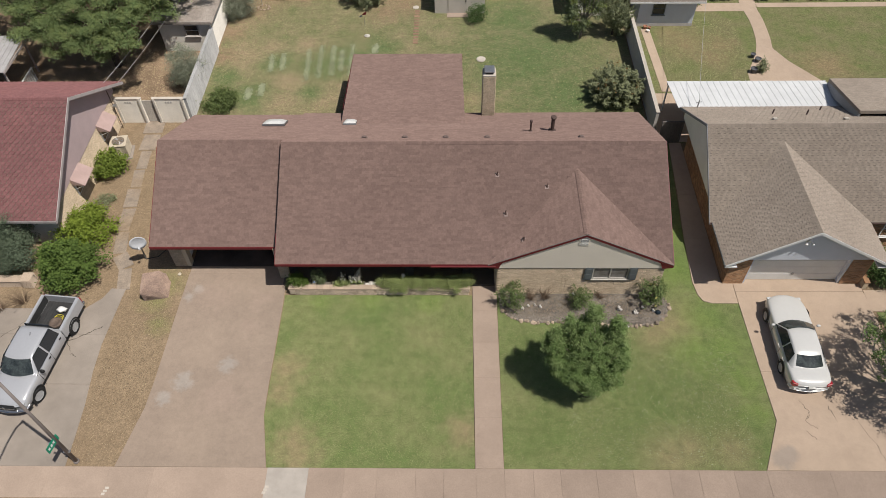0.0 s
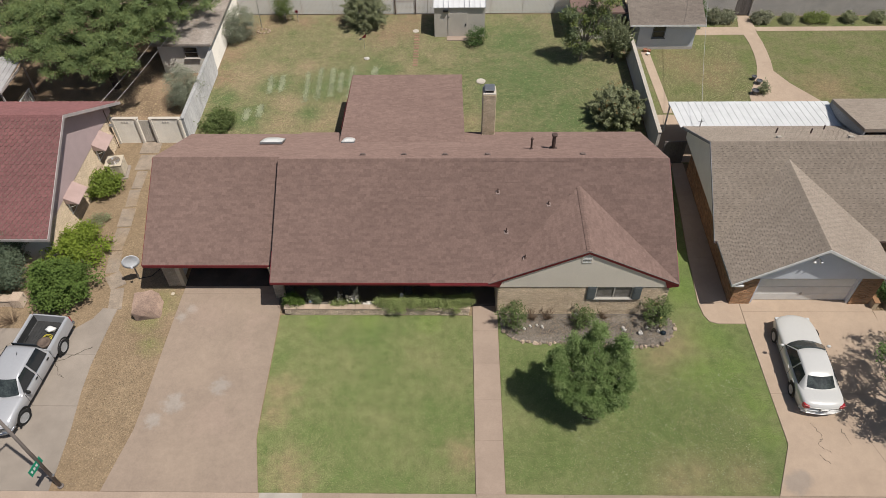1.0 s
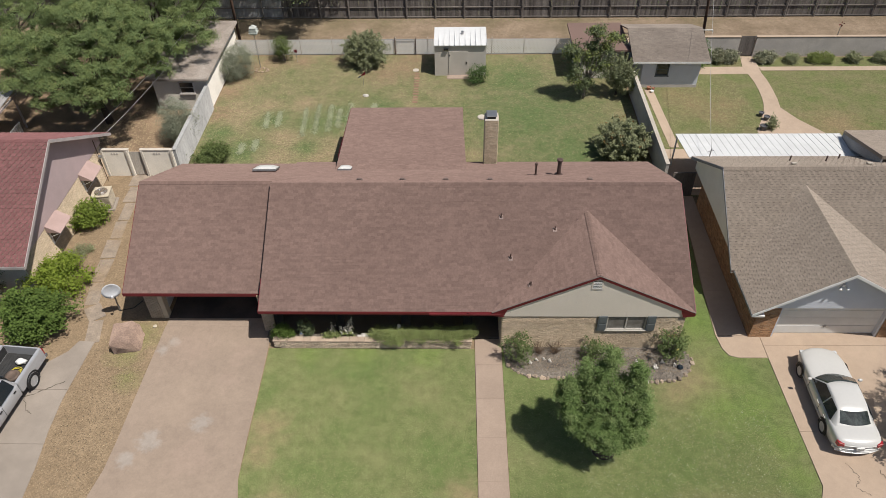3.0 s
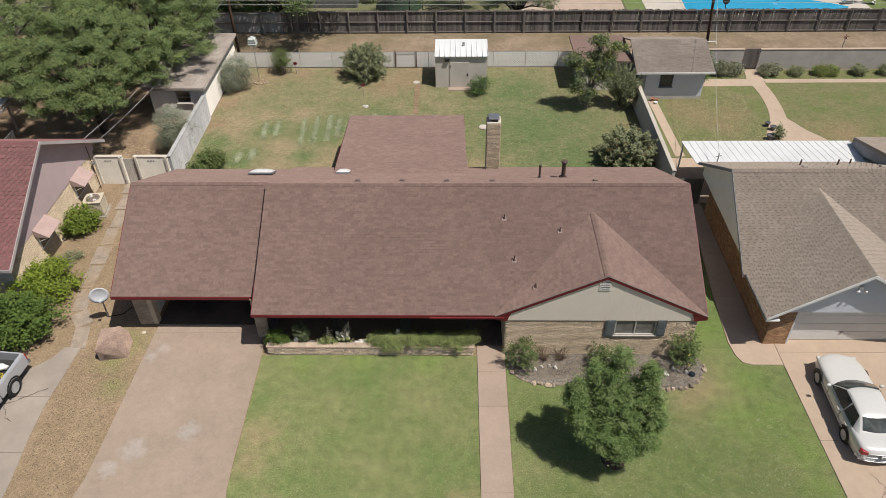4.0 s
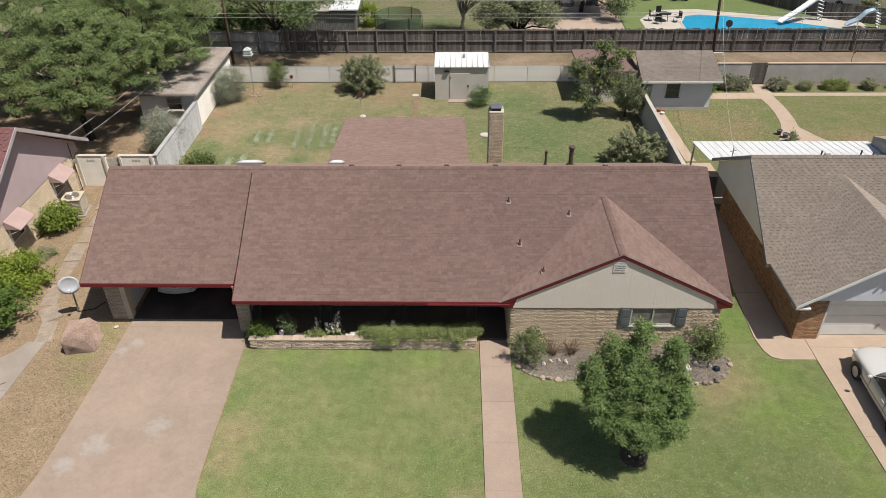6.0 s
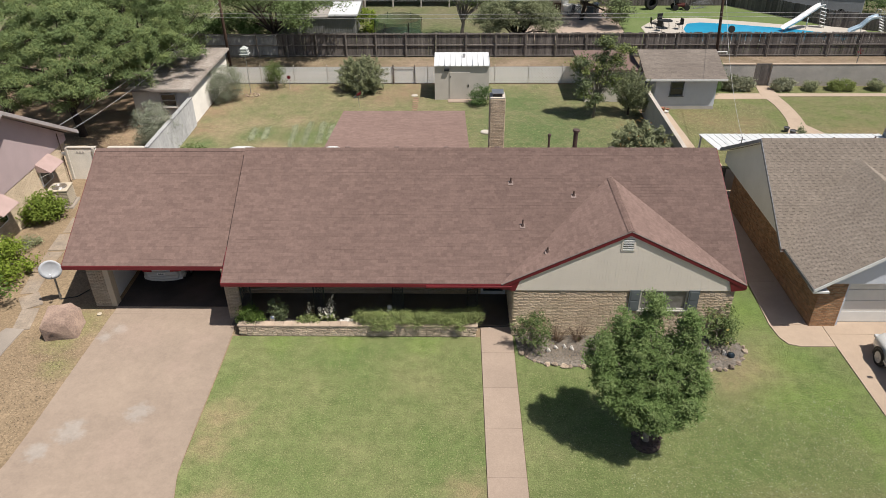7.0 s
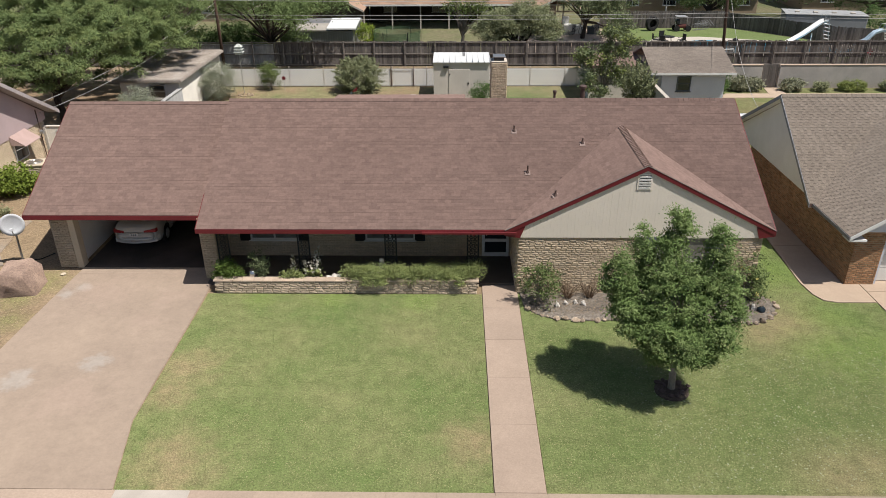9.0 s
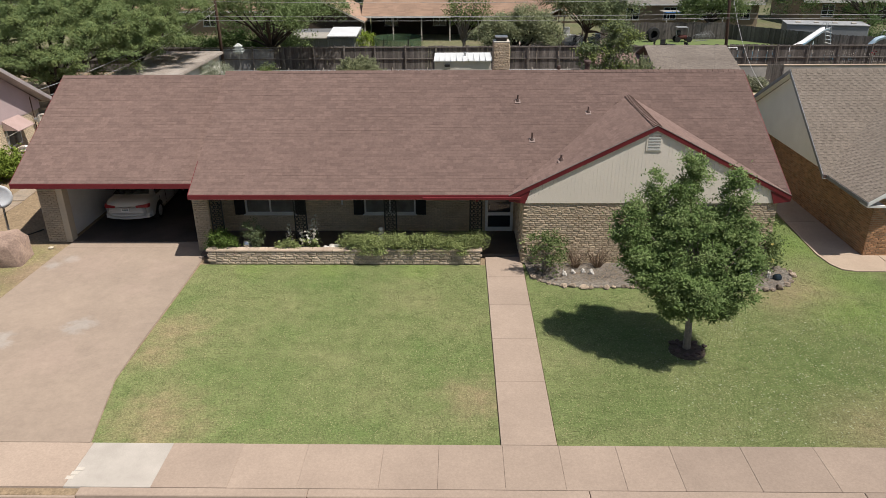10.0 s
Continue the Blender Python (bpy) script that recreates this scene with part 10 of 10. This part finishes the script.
for k in range(4):
    a = k * 1.57
    Geo().add([(28.4, 50.96, 2.35), (28.4 + 0.22 * math.cos(a), 50.95, 2.35 + 0.22 * math.sin(a)), (28.4 + 0.18 * math.cos(a + 0.6), 50.9, 2.35 + 0.18 * math.sin(a + 0.6))], [(0, 1, 2)]).put("vane", RED, wp)

# utility poles and wires
def utility_pole(x, y, h, lean, label):
    p = thing("utility_pole", label, "utility pole", (x, y, 0), group="poles along the alley")
    Geo().tube([(x, y, -0.2), (x + lean, y, h)], 0.115, 0.085, 10).put("pole", POLEWOOD, p, smooth=True)
    t = Vector((x + lean * 0.95, y, h * 0.95))
    Geo().box(t.x - 1.1, t.x + 1.1, y - 0.18, y - 0.09, t.z, t.z + 0.12).put("crossarm", POLEWOOD, p)
    for dx in (-1.0, -0.4, 0.4, 1.0):
        Geo().lathe([(0.04, 0), (0.06, 0.08), (0.03, 0.14)], 8, Matrix.Translation((t.x + dx, y - 0.13, t.z + 0.12))).put("insulator", GREYMETAL, p)
    return p


utility_pole(-16.98, 52.32, 9.5, -0.1, "leaning brown wooden utility pole at the alley")
utility_pole(18.95, 52.35, 9.5, -0.68, "brown wooden utility pole at the alley")
utility_pole(62.0, 52.35, 9.5, 0.2, "far brown wooden utility pole at the alley")


def wire(a, b, sag, r, label="thin overhead wire along the alley", material=None):
    a, b = Vector(a), Vector(b)
    pts = [a.lerp(b, i / 20) - Vector((0, 0, sag * 4 * (i / 20) * (1 - i / 20))) for i in range(21)]
    Geo().tube(pts, r, r, 5).put("overhead_wire", material or GREYMETAL, None, label, category="wire", group="overhead wires", smooth=True)


WIREGREY = mat("weathered pale cable", (0.46, 0.45, 0.43), (0.36, 0.35, 0.34), 0.6, 3, 30, 0.1, 0.0)
for z, y, s in ((4.78, 52.2, 0.1), (4.5, 52.2, 0.1), (5.75, 52.25, 0.15), (6.7, 52.25, 0.2), (8.9, 52.2, 0.3)):
    wire((-17.0, y, z), (18.6, y, z), s, 0.013, material=WIREGREY)
    wire((18.6, y, z), (62.1, y, z - 0.2), s, 0.013, material=WIREGREY)
    wire((-60, y, z), (-17.0, y, z), s, 0.013, material=WIREGREY)
wire((18.55, 52.3, 6.6), (13.96, 33.2, 3.45), 0.9, 0.011, "pale service wire to the neighbour's roof", WIREGREY)
wire((-17.0, 52.3, 5.6), (-21.9, 35.0, 2.9), 0.5, 0.014, "thin service wire to the pink house", WIREGREY)
wire((-17.0, 52.3, 5.2), (-21.2, 35.1, 2.7), 0.6, 0.012, "thin service wire to the pink house", WIREGREY)
for i in range(3):
    wire((-17.05, 52.3, 8.0 - i * 0.8), (-22.6 - i * 0.9, 54.8, 0.2), 0.1, 0.012, "guy wire of the utility pole")

# far trees
for i, (nm, lab, base, blobs, lm) in enumerate((
    ("olive_tree", "grey-green bushy tree leaning over the fence", (4.8, 59.6, 0), [(4.8, 59.2, 3.2, 2.8, 1.2, 1.2), (2.6, 59.0, 2.6, 1.5, 1.0, 1.0), (7.1, 59.0, 2.6, 1.3, 1.0, 1.1), (5.6, 59.3, 3.9, 1.6, 1.0, 0.8)], GREYOLIVE),
    ("shade_tree", "dark tree hanging over the alley", (-15.2, 58.9, 0), [(-15.2, 57.6, 6.2, 3.6, 2.6, 1.8), (-12.2, 54.8, 5.2, 2.4, 2.2, 1.2), (-10.4, 56.8, 5.2, 2.2, 1.8, 1.2), (-16.4, 54.6, 6.0, 2.4, 1.8, 1.2), (-19.3, 58.4, 5.8, 2.6, 2.2, 1.9), (-11.9, 53.0, 4.5, 1.0, 1.0, 0.7), (-18.0, 61.6, 2.4, 2.4, 1.2, 2.2), (-14.2, 61.8, 2.4, 1.8, 1.0, 2.0), (-13.6, 59.8, 4.6, 2.4, 1.4, 1.2)], BIGL),
    ("shade_tree", "half-bare tree with pale limbs", (0.2, 62.6, 0), [(0.5, 62.4, 4.6, 1.9, 1.5, 1.6), (1.8, 62.5, 3.6, 1.2, 1.0, 1.0)], ROSE),
    ("shade_tree", "tall tree behind the alley fence", (11.5, 68.6, 0), [(11.5, 68.3, 5.2, 3.6, 2.5, 2.0), (14.6, 68.4, 4.3, 2.0, 2.0, 1.6), (8.8, 68.4, 5.0, 2.0, 1.8, 1.3), (13.2, 67.0, 3.0, 1.4, 1.2, 1.1), (14.2, 65.6, 1.7, 1.2, 1.0, 1.1), (12.0, 66.2, 3.6, 1.6, 1.4, 1.0), (9.6, 66.6, 4.0, 1.5, 1.2, 0.9)], OLIVE),
    ("shade_tree", "green tree beside the far utility pole", (25.0, 75.6, 0), [(24.6, 75.4, 4.2, 2.6, 2.2, 1.9), (26.8, 75.2, 3.4, 1.6, 1.6, 1.6), (23.0, 75.0, 3.0, 1.3, 1.2, 1.3)], BIGL),
    ("shade_tree", "dark tree beyond the pool", (42.0, 77.5, 0), [(34.0, 78.4, 4.4, 4.2, 2.4, 2.6), (41.0, 76.6, 3.6, 3.6, 2.6, 3.0), (47.0, 72.0, 2.8, 3.6, 3.0, 2.6), (39.5, 71.0, 1.4, 1.2, 1.2, 1.3)], DARKL),
    ("shade_tree", "tree behind the dark alley fence", (-26.0, 61.0, 0), [(-26.0, 61.0, 5.6, 5.0, 3.4, 3.0), (-33.0, 62.0, 5.6, 5.0, 3.6, 3.0), (-22.0, 61.5, 5.0, 3.0, 2.6, 2.4)], BIGL),
)):
    plant(nm, lab, "tree", base, blobs, 90 if i == 2 else 470 if i == 1 else 260 if i == 3 else 290, 40 if i == 2 else 120 if i == 0 else 80, 0.3 if i else 0.2, 0.095 if i else 0.06, lm, BARKDARK if i != 2 else BARK, 0.2 if i != 2 else 0.16, 24, 820 + i, trunk_top=2.0 if i else 1.2, shell=0.4, long=3.2 if i == 0 else 2.6 if i == 3 else 1.7)
hedge_b = [(-24.5 + 1.15 * i, 60.6 + 0.5 * (i % 3), 1.3, 0.95, 0.8, 1.35) for i in range(8)]
plant("overgrown_hedge", "overgrown dark hedge behind the alley fence", "hedge", (-19.5, 60.8, 0), hedge_b, 260, 60, 0.24, 0.1, DARKL, BARKDARK, 0.05, 14, 861, stems=4)
woods = []
rngw = np.random.default_rng(9)
for i in range(46):
    x = rngw.uniform(-90, 110)
    woods.append((x, rngw.uniform(97, 125), rngw.uniform(2.5, 5.0), rngw.uniform(3, 6), 3.5, rngw.uniform(2.5, 4.5)))
_, p = clump_points(rngw, woods, 1500, 16, 0.8, 0.6)
tagged(leaf_cloud("far_woods", p[p[:, 2] > 0], 0.5, BIGL, None, 77, 0.3, 1.3), "belt of trees beyond the far houses", "trees", "", "stuff")

# ---- single bricks and shingles, nearest the walk's end ----
rng6 = random.Random(61)
def shared_brick(w, h, d, seed):
    r = random.Random(seed)
    g = Geo()
    ins = 0.012
    e = [d + r.uniform(-0.012, 0.01) for _ in range(4)]
    back = [(-w / 2, 0, 0), (w / 2, 0, 0), (w / 2, 0, h), (-w / 2, 0, h)]
    front = [(-w / 2 + ins, -e[0], 0.008), (w / 2 - ins, -e[1], 0.008), (w / 2 - ins, -e[2], h - 0.008), (-w / 2 + ins, -e[3], h - 0.008)]
    mid = (r.uniform(-0.03, 0.03), -d - r.uniform(0.0, 0.012), h / 2)
    g.add(back + front + [mid], [(4, 5, 8), (5, 6, 8), (6, 7, 8), (7, 4, 8), (0, 1, 5, 4), (1, 2, 6, 5), (2, 3, 7, 6), (3, 0, 4, 7)])
    me = bpy.data.meshes.new("brick")
    me.from_pydata(g.v, [], g.f)
    return me


KIN = [shared_brick(0.208 if i < 8 else 0.143, 0.064, 0.024, i) for i in range(16)]
for me in KIN:
    me.materials.append(BRICK_P)
inv = root_matrix(wing).inverted()
made = 0
rest = Geo()
for row in range(30):
    x = 2.0 - (0.11 if row % 2 else 0)
    while x < 10.2:
        k = rng6.randrange(8) if rng6.random() < 0.7 else 8 + rng6.randrange(8)
        w = 0.216 if k < 8 else 0.15
        xc, z = x + w / 2, 0.02 + row * 0.0725
        x += w
        if xc - w / 2 < 1.97 or xc + w / 2 > 10.25 or (6.45 < xc < 8.78 and z > 1.2 and 6.6 < xc < 8.62):
            continue
        if made < 300 and xc < 5.2 and row > 8:
            ob = new("brick", KIN[k])
            ob.parent = wing
            ob.matrix_basis = inv @ pose(xc, FW_Y, z)
            made += 1
        else:
            rest.add([(xc + v.co.x, FW_Y + v.co.y, z + v.co.z) for v in KIN[k].vertices], [tuple(p.vertices) for p in KIN[k].polygons])
rest.put("brick_facing", BRICK, wing, kind="stuff")
g = Geo()
brick_face(g, (1.98, 24.6, 0.1), (0, -1, 0), 2.4, 2.2, 0.0725, 0.216, 0.01, 0.03, rng6, 0.012, (), (-1, 0, 0))
brick_face(g, (-9.1, 24.6, 0.1), (1, 0, 0), 11.0, 2.2, 0.0725, 0.216, 0.01, 0.025, rng6, 0.01, [(0.72, 3.35, 0.62, 2.5), (5.12, 7.8, 0.62, 2.5), (9.9, 11.0, -1, 2.5)], (0, -1, 0))
brick_face(g, (-15.1, 23.78, 0.0), (1, 0, 0), 0.68, 2.3, 0.0725, 0.216, 0.01, 0.03, rng6, 0.012, (), (0, -1, 0))
brick_face(g, (-15.1, 32.6, 0.0), (0, -1, 0), 8.8, 2.3, 0.0725, 0.216, 0.01, 0.03, rng6, 0.012, (), (-1, 0, 0))
brick_face(g, (-9.3, 22.95, 0.0), (1, 0, 0), 0.55, 2.3, 0.0725, 0.216, 0.01, 0.03, rng6, 0.012, (), (0, -1, 0))
g.put("brick_facing", BRICK, house, "rough buff bricks", kind="stuff")
# planter stones: first 120 apart, alike pieces share their meshes
SKIN = [shared_brick(w, 0.088, 0.045, 40 + i) for i, w in enumerate((0.3, 0.22, 0.16, 0.26, 0.34, 0.2))]
STONE_P = mat("planter stone piece", (0.58, 0.47, 0.35), (0.44, 0.35, 0.26), 0.92, 2.5, 25, 0.3, 0.7, rand=0.22)
for me in SKIN:
    me.materials.append(STONE_P)
pinv = root_matrix(planter).inverted()
sizes = (0.31, 0.23, 0.17, 0.27, 0.35, 0.21)
for row in range(5):
    x = -8.6 - rng6.uniform(0, 0.1)
    while x < 0.6:
        k = rng6.randrange(6)
        xc = x + sizes[k] / 2
        x += sizes[k]
        if -8.62 < xc - 0.1 and xc + 0.1 < 0.66:
            ob = new("stone", SKIN[k])
            ob.parent = planter
            ob.matrix_basis = pinv @ pose(xc, 21.9, 0.01 + row * 0.092, 0, rng6.uniform(-1.5, 1.5), 0)
# first courses of shingles at the eave
TABS = []
for i in range(6):
    w = 0.24 + 0.045 * i
    me = bpy.data.meshes.new("shingle")
    a, t = w / 2 - 0.001, 0.007
    me.from_pydata([(-a, 0, t), (a, 0, t), (a, 0.145, 0.003), (-a, 0.145, 0.003), (-a, 0, 0.001), (a, 0, 0.001), (a, 0.145, 0.001), (-a, 0.145, 0.001)], [], [(0, 1, 2, 3), (0, 4, 5, 1), (1, 5, 6, 2), (3, 7, 4, 0)])
    me.materials.append(SHINGLE_P)
    TABS.append((w, me))
hinv = root_matrix(house).inverted()
s = main_slope
rot = Matrix((s.u, s.v, s.n)).transposed().to_4x4()
n = 0
for row in range(4):
    u = 0.0
    while u < XR - XL:
        w, me = TABS[rng6.randrange(6)]
        uc = u + w / 2
        u += w
        p = s.at(uc, row * 0.145)
        if uc - w / 2 < 0 or uc + w / 2 > XR - XL or under_gable(p):
            continue
        ob = new("shingle", me)
        ob.parent = house
        ob.matrix_basis = hinv @ Matrix.Translation(p) @ rot
        n += 1
